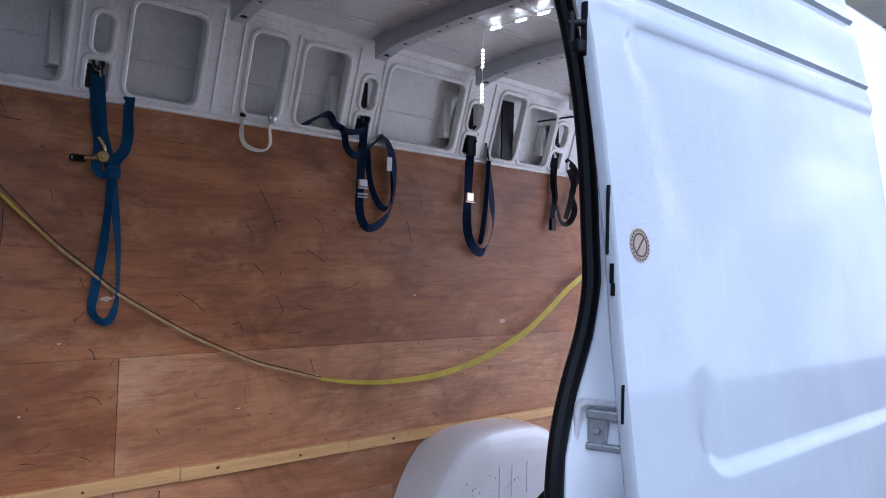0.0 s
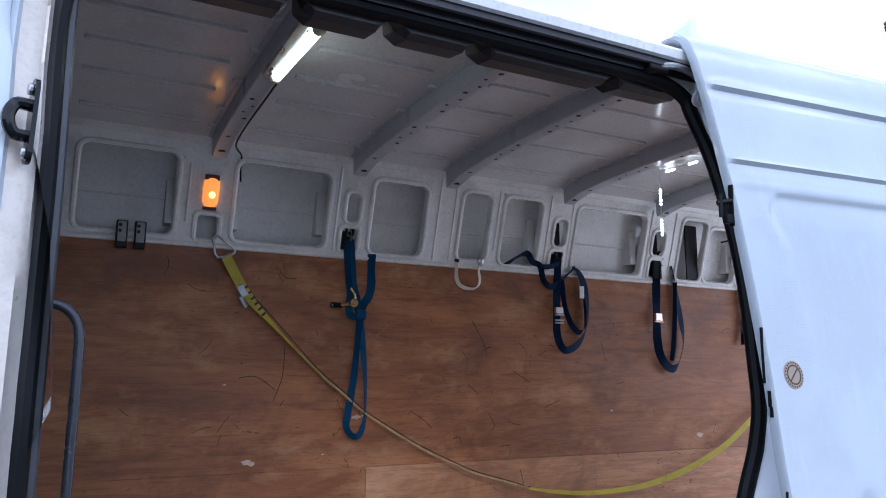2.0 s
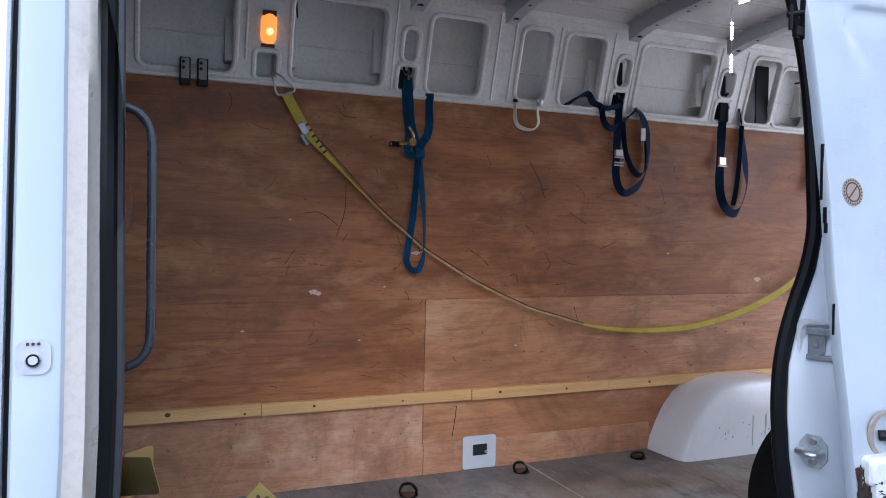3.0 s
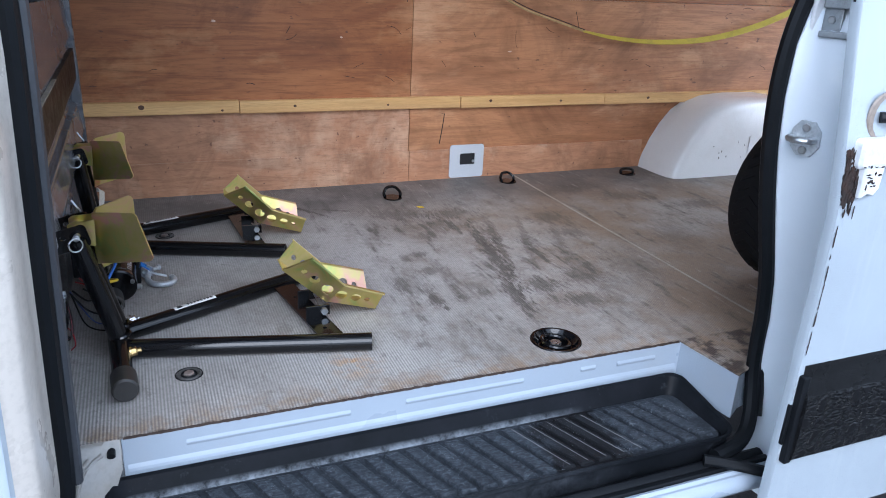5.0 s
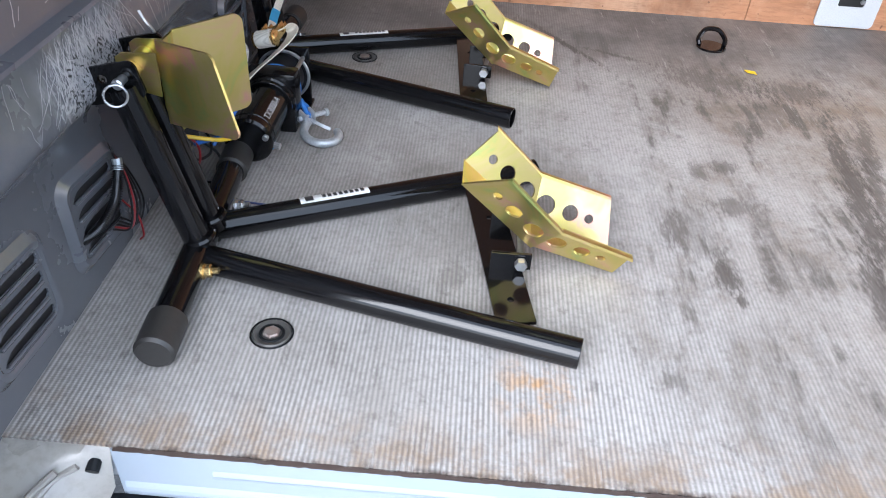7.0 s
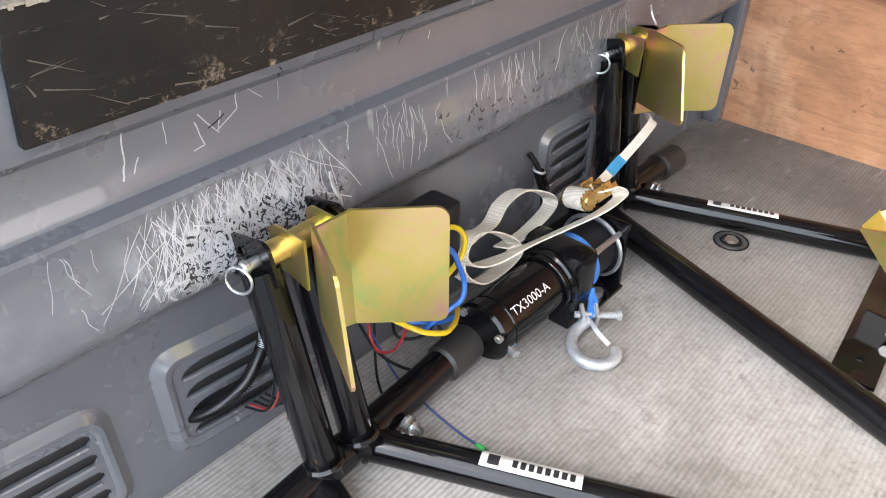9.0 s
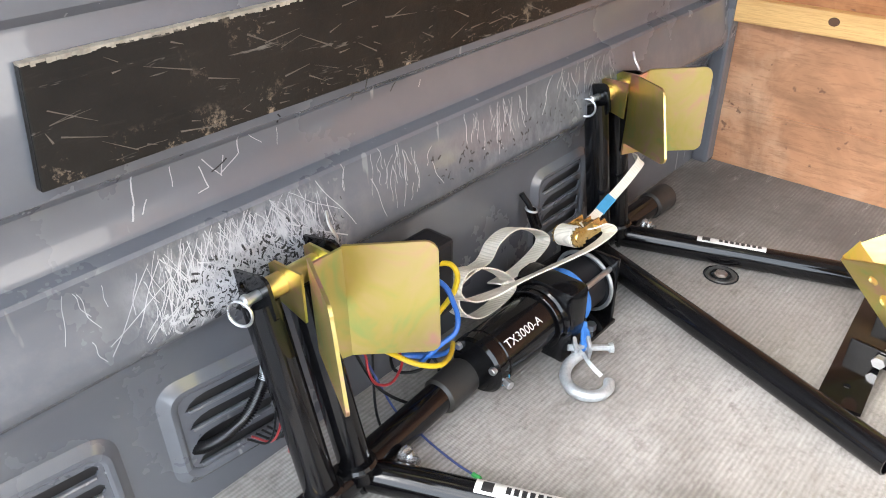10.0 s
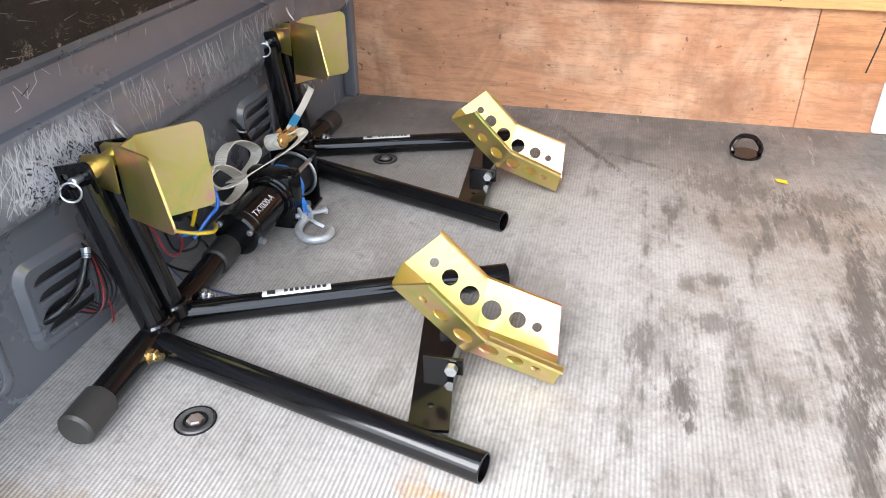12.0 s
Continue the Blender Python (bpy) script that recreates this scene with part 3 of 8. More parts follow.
def pipe(bm, p0, p1, r, wall=0.003, seg=20):
    """An open tube with a wall's thickness, hollow at both ends."""
    p0, p1 = Vector(p0), Vector(p1)
    d = p1 - p0
    n = d.normalized()
    u, v = axes_for(d)
    spec = [(p0 + n * 0.06, r - wall), (p0, r - wall), (p0, r - 0.0008), (p0 + n * 0.0008, r), (p1 - n * 0.0008, r), (p1, r - 0.0008), (p1, r - wall), (p1 - n * 0.06, r - wall)]
    loops = [[bm.verts.new(c + (u * math.cos(a) + v * math.sin(a)) * q) for a in [2 * math.pi * i / seg for i in range(seg)]] for c, q in spec]
    for A, B in zip(loops, loops[1:]):
        for i in range(seg):
            bm.faces.new((A[i], A[(i + 1) % seg], B[(i + 1) % seg], B[i]))
    bm.faces.new(loops[0])
    bm.faces.new(loops[-1][::-1])
    return bm


def smooth_line(pts, steps=8):
    """A Catmull-Rom curve through the points."""
    p = [Vector(q) for q in pts]
    p = [2 * p[0] - p[1]] + p + [2 * p[-1] - p[-2]]
    out = []
    for i in range(1, len(p) - 2):
        for k in range(steps):
            t = k / steps
            out.append(0.5 * (2 * p[i] + (p[i + 1] - p[i - 1]) * t + (2 * p[i - 1] - 5 * p[i] + 4 * p[i + 1] - p[i + 2]) * t * t
                              + (3 * p[i] - p[i - 1] - 3 * p[i + 1] + p[i + 2]) * t ** 3))
    return out + [p[-2]]


def cord(bm, pts, r, seg=8, steps=8, closed=False):
    """A round cord along a smooth line."""
    line = smooth_line(pts, steps) if steps > 1 else [Vector(q) for q in pts]
    u = axes_for(line[1] - line[0])[0]
    loops = []
    for i, c in enumerate(line):
        d = (line[min(i + 1, len(line) - 1)] - line[max(i - 1, 0)]).normalized()
        u = (u - d * u.dot(d)).normalized()
        v = d.cross(u)
        loops.append([bm.verts.new(c + (u * math.cos(a) + v * math.sin(a)) * r) for a in [2 * math.pi * k / seg for k in range(seg)]])
    pairs = list(zip(loops, loops[1:])) + ([(loops[-1], loops[0])] if closed else [])
    for A, B in pairs:
        for k in range(seg):
            bm.faces.new((A[k], A[(k + 1) % seg], B[(k + 1) % seg], B[k]))
    if not closed:
        bm.faces.new(loops[0][::-1])
        bm.faces.new(loops[-1])
    return bm


def ring(bm, c, axis, big, small, seg=28, sub=10, squash=1.0):
    """A torus round an axis."""
    c, axis = Vector(c), Vector(axis).normalized()
    u, v = axes_for(axis)
    loops = []
    for i in range(seg):
        a = 2 * math.pi * i / seg
        o = u * math.cos(a) + v * math.sin(a) * squash
        loops.append([bm.verts.new(c + o * (big + small * math.cos(q)) + axis * small * math.sin(q)) for q in [2 * math.pi * k / sub for k in range(sub)]])
    for i in range(seg):
        A, B = loops[i], loops[(i + 1) % seg]
        for k in range(sub):
            bm.faces.new((A[k], A[(k + 1) % sub], B[(k + 1) % sub], B[k]))
    return bm


def webbing(bm, pts, dirs, width, thick=0.0022, steps=8):
    """A flat strap: a smooth line of centres, with the way its width lies at each."""
    line = smooth_line(pts, steps)
    wd = smooth_line(dirs, steps)
    loops = []
    for i, c in enumerate(line):
        d = (line[min(i + 1, len(line) - 1)] - line[max(i - 1, 0)]).normalized()
        w = wd[i]
        w = (w - d * w.dot(d)).normalized()
        nrm = d.cross(w)
        h, q = w * width / 2, nrm * thick / 2
        loops.append([bm.verts.new(c + s) for s in (-h - q, h - q, h + q, -h + q)])
    for A, B in zip(loops, loops[1:]):
        for k in range(4):
            bm.faces.new((A[k], A[(k + 1) % 4], B[(k + 1) % 4], B[k]))
    bm.faces.new(loops[0][::-1])
    bm.faces.new(loops[-1])
    return bm


def round_rect(x0, x1, y0, y1, r, n=5):
    """A loop of 2D points round a rectangle with rounded corners."""
    out = []
    for cx, cy, a0 in ((x1 - r, y0 + r, -90), (x1 - r, y1 - r, 0), (x0 + r, y1 - r, 90), (x0 + r, y0 + r, 180)):
        out += [(cx + r * math.cos(radians(a0 + 90 * k / n)), cy + r * math.sin(radians(a0 + 90 * k / n))) for k in range(n + 1)]
    return out


def disc_loop(x, y, r, n=18, squash=1.0):
    return [(x + r * math.cos(2 * math.pi * k / n), y + r * squash * math.sin(2 * math.pi * k / n)) for k in range(n)]


def sheet(bm, outer, holes, m, thick):
    """A flat sheet with holes: 2D loops set by the pose m (its x and y are the sheet's, z its front), thick behind the front."""
    loops = [outer] + list(holes)
    flat = [Vector((x, y, 0)) for lp in loops for x, y in lp]
    tris = tessellate_polygon([[Vector((x, y, 0)) for x, y in lp] for lp in loops])
    back = Vector((0, 0, -thick))
    A = [bm.verts.new(m @ p) for p in flat]
    B = [bm.verts.new(m @ (p + back)) for p in flat]
    for t in tris:
        bm.faces.new([A[i] for i in t])
        bm.faces.new([B[i] for i in t][::-1])
    k = 0
    for lp in loops:
        n = len(lp)
        for i in range(n):
            j = (i + 1) % n
            bm.faces.new((A[k + i], A[k + j], B[k + j], B[k + i]))
        k += n
    return bm


def plane_pose(o, ex, ey):
    """A pose whose x runs along ex and whose y lies in the plane of ex and ey."""
    ex = Vector(ex).normalized()
    ez = ex.cross(Vector(ey)).normalized()
    ey = ez.cross(ex)
    return Matrix.Translation(o) @ Matrix((ex, ey, ez)).transposed().to_4x4()


def extrude_profile(bm, pts, a, b, axis="y", closed=False):
    """A line of (u, z) points drawn out from a to b; the axis says which way. u is x for axis y, and y for axis x."""
    def at(u, z, s):
        return (u, s, z) if axis == "y" else (s, u, z)
    A, B = [bm.verts.new(at(u, z, a)) for u, z in pts], [bm.verts.new(at(u, z, b)) for u, z in pts]
    n = len(pts)
    for i in range(n if closed else n - 1):
        bm.faces.new((A[i], A[(i + 1) % n], B[(i + 1) % n], B[i]))
    if closed:
        bm.faces.new(A[::-1])
        bm.faces.new(B)
    return bm


def interp(z, table):
    """The value at z in a table of (z, value), in rising order of z."""
    return float(np.interp(z, [q[0] for q in table], [q[1] for q in table]))


def loft(bm, rings, close_ends=False, closed=True):
    """Faces between loops of the same number of points."""
    L = [[bm.verts.new(p) for p in r] for r in rings]
    for A, B in zip(L, L[1:]):
        n = len(A)
        for i in range(n if closed else n - 1):
            bm.faces.new((A[i], A[(i + 1) % n], B[(i + 1) % n], B[i]))
    if close_ends:
        bm.faces.new(L[0][::-1])
        bm.faces.new(L[-1])
    return bm


def hang(bm, pts, width, turn=25.0, sway=14.0, steps=8):
    """A strap hung along a wall in the x-z plane, its face turned the given degrees away from the room."""
    line = [Vector(p) for p in pts]
    dirs = []
    for i in range(len(line)):
        d = (line[min(i + 1, len(line) - 1)] - line[max(i - 1, 0)])
        d.y = 0
        d.normalize()
        side = Vector((d.z, 0, -d.x))
        a = radians(turn + sway * math.sin(1.7 * i))
        dirs.append(side * math.cos(a) + Vector((0, 1, 0)) * math.sin(a))
    for i in range(1, len(dirs)):
        if dirs[i].dot(dirs[i - 1]) < 0:
            dirs[i] = -dirs[i]
    return webbing(bm, pts, dirs, width, steps=steps)

# ==== the large structure ====
FLOOR, PLY_TOP = 0.68, 2.223
SKIN_Y = [(0.35, -0.30), (1.0, -0.305), (1.3, -0.285), (1.6, -0.25), (1.9, -0.215), (2.13, -0.18), (2.3, -0.14), (2.45, -0.10), (2.52, -0.07), (2.56, -0.045), (2.60, -0.01), (2.635, 0.05)]
DOOR_Y = [(0.40, -0.372), (1.0, -0.374), (1.13, -0.372), (1.3, -0.35), (1.45, -0.327), (1.6, -0.307), (1.75, -0.292), (1.94, -0.265), (2.09, -0.24), (2.23, -0.209), (2.35, -0.182), (2.42, -0.163), (2.475, -0.148), (2.52, -0.130), (2.542, -0.115), (2.556, -0.092), (2.560, -0.06)]
SEAL_X = [(0.56, 1.355), (0.65, 1.346), (0.75, 1.350), (0.8, 1.348), (0.9, 1.335), (1.0, 1.31), (1.1, 1.285), (1.2, 1.265), (1.3, 1.255), (1.4, 1.257), (1.5, 1.285), (1.6, 1.33), (1.7, 1.352), (1.9, 1.365), (2.0, 1.37), (2.1, 1.366), (2.2, 1.355), (2.3, 1.335), (2.38, 1.30)]
SEAL_Y = [(0.56, -0.15), (1.7, -0.148), (1.9, -0.125), (2.1, -0.095), (2.3, -0.06), (2.4, -0.045), (2.47, -0.035)]
LEFT_X = [(0.56, -0.092), (0.72, -0.075), (0.87, -0.071), (1.15, -0.062), (1.4, -0.053), (2.1, -0.056), (2.2, -0.06), (2.4, -0.06)]

# ground
bm = bmesh.new()
bmesh.ops.create_grid(bm, x_segments=40, y_segments=40, size=150)
structure(part("ground", bm, ASPHALT), "wet dark grey asphalt ground beside the van", "ground")


def fallen_leaf(x, y, z, turn, size):
    b = bmesh.new()
    vs = [(0, -0.5, 0), (0.28, -0.2, 0.08), (0.30, 0.15, 0.04), (0, 0.55, 0.1), (-0.28, 0.18, 0.05), (-0.26, -0.2, 0.09)]
    c = b.verts.new((0, 0, 0.02))
    ring_v = [b.verts.new(v) for v in vs]
    for i in range(6):
        b.faces.new((c, ring_v[i], ring_v[(i + 1) % 6]))
    bmesh.ops.transform(b, matrix=pose(x, y, z, 0, 0, turn) @ Matrix.Scale(size, 4), verts=b.verts)
    bmesh.ops.solidify(b, geom=b.faces[:], thickness=0.0006)
    return b


tagged(part("fallen_leaf", fallen_leaf(1.006, 1.146, FLOOR + 0.002, 60, 0.030), LEAF), "small yellow fallen leaf lying on the vinyl floor", "leaf")
DRYLEAF = mat("dry_leaf", (0.10, 0.05, 0.025), (0.06, 0.03, 0.018), 0.8)
for lx, ly, lt, ls in ((1.02, -0.47, 10, 0.035), (0.75, -0.52, 80, 0.03), (0.95, -0.62, 130, 0.04), (1.25, -0.55, 200, 0.03)):
    tagged(part("ground_leaf", fallen_leaf(lx, ly, 0.004, lt, ls), DRYLEAF), "small brown leaf lying on the asphalt", "leaf", "leaves on the ground")

# load floor, two sheets of vinyl over the deck
bm = bmesh.new()
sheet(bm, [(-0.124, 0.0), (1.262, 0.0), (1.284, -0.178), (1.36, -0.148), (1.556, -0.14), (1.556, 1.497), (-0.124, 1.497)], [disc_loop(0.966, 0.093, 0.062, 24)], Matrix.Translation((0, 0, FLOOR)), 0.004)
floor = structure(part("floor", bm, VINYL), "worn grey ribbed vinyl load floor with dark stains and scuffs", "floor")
bm = bmesh.new()
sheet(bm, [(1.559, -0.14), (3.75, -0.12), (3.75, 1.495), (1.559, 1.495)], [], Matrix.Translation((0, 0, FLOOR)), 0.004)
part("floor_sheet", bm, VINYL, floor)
rnd = random.Random(12)
bm = bmesh.new()
loft(bm, [[(xx, -0.0048 - rnd.uniform(0, 0.001), FLOOR - 0.0030 + rnd.uniform(-0.0009, 0.0009)), (xx, -0.004 - rnd.uniform(0, 0.0008), FLOOR - 0.0012), (xx, -0.003 + rnd.uniform(0, 0.003), FLOOR + 0.0004)] for xx in [0.002 + 1.256 * k / 170 for k in range(171)]], closed=False)
part("frayed_edge", bm, FIBRE, floor, "dark frayed edge of the vinyl")
bm = bmesh.new()
box(bm, 1.5535, 1.5615, -0.155, 1.49, FLOOR - 0.003, FLOOR + 0.0012, 0.0006)
part("joint_strip", bm, mat("pale_joint", (0.42, 0.38, 0.33), (0.30, 0.27, 0.23), 0.6), floor, "pale strip over the joint")
bm = bmesh.new()
box(bm, -0.12, 3.75, 0.003, 1.6, FLOOR - 0.06, FLOOR - 0.022)
box(bm, 1.32, 3.75, -0.135, 0.003, FLOOR - 0.06, FLOOR - 0.022)
structure(part("deck", bm, JAMB), "white painted steel deck under the vinyl", "floor deck")

# white step riser with pressed beads
bm = bmesh.new()
box(bm, -0.002, 1.264, -0.004, 0.002, 0.575, FLOOR - 0.0042, 0.0012)
for x0, x1, z in ((0.11, 0.43, 0.647), (0.55, 0.83, 0.649), (0.98, 1.02, 0.65), (1.08, 1.19, 0.648)):
    extrude_profile(bm, [(-0.0035, z - 0.008), (-0.0058, z - 0.003), (-0.0062, z), (-0.0056, z + 0.002), (-0.0035, z + 0.008)], x0, x1, "x", True)
extrude_profile(bm, [(-0.0035, 0.592), (-0.0070, 0.600), (-0.0080, 0.607), (-0.0070, 0.613), (-0.0035, 0.622)], 0.004, 1.255, "x", True)
loft(bm, [[(1.262, 0.002, z), (1.268, -0.06, z), (1.284, -0.178, z), (1.33, -0.150, z), (1.40, -0.13, z)] for z in (0.565, 0.60, FLOOR - 0.006, FLOOR - 0.004)], closed=False)
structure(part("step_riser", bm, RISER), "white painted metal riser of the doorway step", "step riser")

# black ribbed tread in the step
step = thing("step_tread", (0.6, -0.12, 0.55), "black moulded plastic step tread with diagonal ribs, scuffed grey", "step tread")
def tread_z(y):
    return 0.598 if y > -0.03 else 0.598 - 0.030 * min(1, (-y - 0.03) / 0.19)
bm = bmesh.new()
rings = []
for inset, drop in ((0.0, -0.007), (0.0, 0.0), (0.003, 0.001), (0.006, 0.0), (0.012, -0.018), (0.018, -0.034)):
    lp = round_rect(-0.040 + inset * 1.6, 1.262 - inset * 2.0, -0.232 + inset * 0.5, -0.006 - inset * 1.9, 0.035 - inset * 0.6, 5)
    rings.append([(x, y, (tread_z(y) + drop) if drop > -0.03 else 0.560) for x, y in lp])
loft(bm, rings)
part("tray", bm, TRAY, step, smooth=True)
bm = bmesh.new()
bm.faces.new([bm.verts.new(p) for p in rings[-1]])
part("tread_floor", bm, STEP, step, "black plastic scuffed grey")
bm = bmesh.new()
for i in range(28):
    # a rib leans along the step; the last ones are cut by the end wall
    xa, y0, y1, lean, w = -0.002 + i * 0.0444, -0.052, -0.216, 0.064, 0.033
    f = min(1.0, (1.222 - w - xa) / lean)
    if f < 0.15:
        continue
    y1, xb = y0 + (y1 - y0) * f, xa + lean * f
    top, base = 0.5672, 0.5592
    lo = [(xa, y0, base), (xa + w, y0, base), (xb + w, y1, base), (xb, y1, base)]
    mid_row = [(xa + 0.002, y0 - 0.003, top - 0.0012), (xa + w - 0.002, y0 - 0.003, top - 0.0012), (xb + w - 0.003, y1 + 0.003, top - 0.0012), (xb + 0.001, y1 + 0.003, top - 0.0012)]
    hi = [(xa + 0.0035, y0 - 0.006, top), (xa + w - 0.0035, y0 - 0.006, top), (xb + w - 0.0045, y1 + 0.005, top), (xb + 0.0025, y1 + 0.005, top)]
    loft(bm, [lo, mid_row, hi])
    bm.faces.new([bm.verts.new(p) for p in hi])
part("ribs", bm, STEP, step)
# worn pale rib edges in the wet stretch
bm = bmesh.new()
for i in range(17, 22):
    x = -0.002 + i * 0.0444
    rod(bm, (x + 0.0255, -0.060, 0.5671), (x + 0.0845, -0.209, 0.5671), 0.0007, 5)
part("worn_edges", bm, mat("worn_plastic_edge", (0.20, 0.20, 0.20), rough=0.6), step, "pale worn rib edges")
# black plate added for the shade of the deep gap under the tread's front lip
bm = bmesh.new()
box(bm, -0.03, 1.25, -0.212, -0.206, 0.44, 0.553, 0.001)
part("lip_gap_shade", bm, TRAY, step, "black plate for the shaded gap under the lip")

# sill outside the step: a dark gap, a rubber strip, then the narrow white sill
bm = bmesh.new()
extrude_profile(bm, [(-0.269, 0.498), (-0.272, 0.506), (-0.279, 0.508), (-0.285, 0.5025), (-0.291, 0.5025), (-0.296, 0.499), (-0.303, 0.490), (-0.305, 0.474), (-0.299, 0.462), (-0.27, 0.445), (-0.23, 0.445), (-0.23, 0.48)], -0.9, 1.40, "x", True)
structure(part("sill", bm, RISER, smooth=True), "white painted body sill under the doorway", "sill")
bm = bmesh.new()
extrude_profile(bm, [(-0.222, 0.455), (-0.224, 0.500), (-0.229, 0.510), (-0.237, 0.513), (-0.246, 0.510), (-0.250, 0.506), (-0.256, 0.509), (-0.264, 0.508), (-0.269, 0.501), (-0.270, 0.48), (-0.265, 0.455)], -0.09, 1.33, "x", True)
structure(part("sill_seal", bm, SEAL, smooth=True), "black rubber strip along the sill", "seal")

# front pillar of the doorway
def pillar_row(z):
    lx, sy = interp(z, LEFT_X), interp(z, SKIN_Y)
    syl = interp(z, SEAL_Y)
    step_in = 0.012 if (1.33 < z < 1.86) else 0.0
    return [(-0.125, syl + 0.10, z), (lx - 0.02, syl + 0.05, z), (lx - 0.004, syl, z), (lx - 0.012, syl - 0.02, z), (lx - 0.014 - step_in, syl - 0.05, z), (lx - 0.018 - step_in * 0.6, sy + 0.035, z),
            (lx - 0.024, sy + 0.026, z), (lx - 0.048, sy + 0.014, z), (lx - 0.052, sy + 0.004, z), (lx - 0.058, sy, z), (-0.158, sy - 0.004, z), (-0.162, sy + 0.002, z), (-0.163, sy + 0.03, z)]
bm = bmesh.new()
zs = [0.36, 0.5, 0.6, 0.72, 0.8, 0.9, 1.0, 1.1, 1.2, 1.3, 1.34, 1.38, 1.5, 1.6, 1.7, 1.8, 1.85, 1.89, 2.0, 2.1, 2.2, 2.3, 2.4, 2.47, 2.52]
loft(bm, [pillar_row(z)[:8] for z in zs], closed=False)
pillar = structure(part("pillar_front", bm, CREAMJAMB, smooth=True), "cream white painted front door pillar with a pressed jamb", "door pillar")
bm = bmesh.new()
loft(bm, [pillar_row(z)[7:] for z in zs], closed=False)
part("pillar_skin", bm, PILLARSKIN, pillar, "white outer skin of the pillar", smooth=True)
# grey painted corner below the floor's front end
bm = bmesh.new()
loft(bm, [[(-0.125, 0.0, FLOOR - 0.003), (-0.03, 0.0, FLOOR - 0.003), (-0.003, 0.0, FLOOR - 0.004)], [(-0.125, -0.02, 0.675), (-0.035, -0.012, 0.672), (-0.003, -0.005, 0.66)],
          [(-0.125, -0.05, 0.655), (-0.045, -0.03, 0.65), (-0.004, -0.012, 0.62)], [(-0.125, -0.10, 0.625), (-0.055, -0.07, 0.61), (-0.02, -0.03, 0.585)],
          [(-0.125, -0.16, 0.60), (-0.06, -0.14, 0.585), (-0.03, -0.10, 0.565)], [(-0.125, -0.24, 0.56), (-0.06, -0.24, 0.55), (-0.03, -0.24, 0.53)]], closed=False)
structure(part("pillar_foot", bm, FOOT, smooth=True), "grey painted metal foot of the door pillar", "door pillar")
bm = bmesh.new()
rod(bm, (-0.020, -0.019, 0.655), (-0.020, -0.006, 0.660), 0.0075, 14)
part("grommet", bm, SEAL, bpy.data.objects["pillar_foot"], "small black hole plug")

for o in (0.0, 0.020):
    bm = bmesh.new()
    cord(bm, [(-0.035 - o, -0.018 - o * 0.5, 0.662), (-0.058 - o * 0.8, -0.030 - o, 0.6505), (-0.072 - o * 0.7, -0.055 - o, 0.640), (-0.078 - o * 0.6, -0.09, 0.6195), (-0.080 - o * 0.6, -0.13, 0.605), (-0.081 - o * 0.6, -0.18, 0.584)], 0.0042, 8, 6)
    part("pressed_bead", bm, FOOT, bpy.data.objects["pillar_foot"], smooth=True)

# rear pillar of the doorway and the body side behind it
def jamb_row(z):
    x, y, sy = interp(z, SEAL_X), interp(z, SEAL_Y), interp(z, SKIN_Y)
    d = sy - y
    up = min(1.15, max(0, (z - 1.55) / 0.85)) * 0.04
    return [(x + 0.20, y + 0.06, z), (x + 0.05, y + 0.026, z), (x + 0.012, y + 0.006, z), (x + 0.006, y - 0.02, z), (x + 0.014, y - 0.03, z), (x + 0.022, y + d * 0.55, z), (x + 0.032, y + d * 0.75, z), (x + 0.046, sy + 0.01, z), (x + 0.056, sy, z), (2.4, sy, z + up * 1.18), (3.8, sy, z + up * 2.0)]
bm = bmesh.new()
zs2 = [0.36, 0.5, 0.6] + [0.7 + 0.1 * i for i in range(17)] + [2.35, 2.42, 2.48, 2.52, 2.56, 2.60, 2.635]
loft(bm, [jamb_row(z) for z in zs2], closed=False)
rear_pillar = structure(part("pillar_rear", bm, JAMBWHITE, smooth=True), "white painted rear door jamb and body side", "door pillar")
bm = bmesh.new()
box(bm, 1.50, 3.78, -0.12, -0.09, FLOOR, 2.52)
structure(part("wall_south", bm, CREAM), "plain painted inner side wall behind the doorway", "wall")
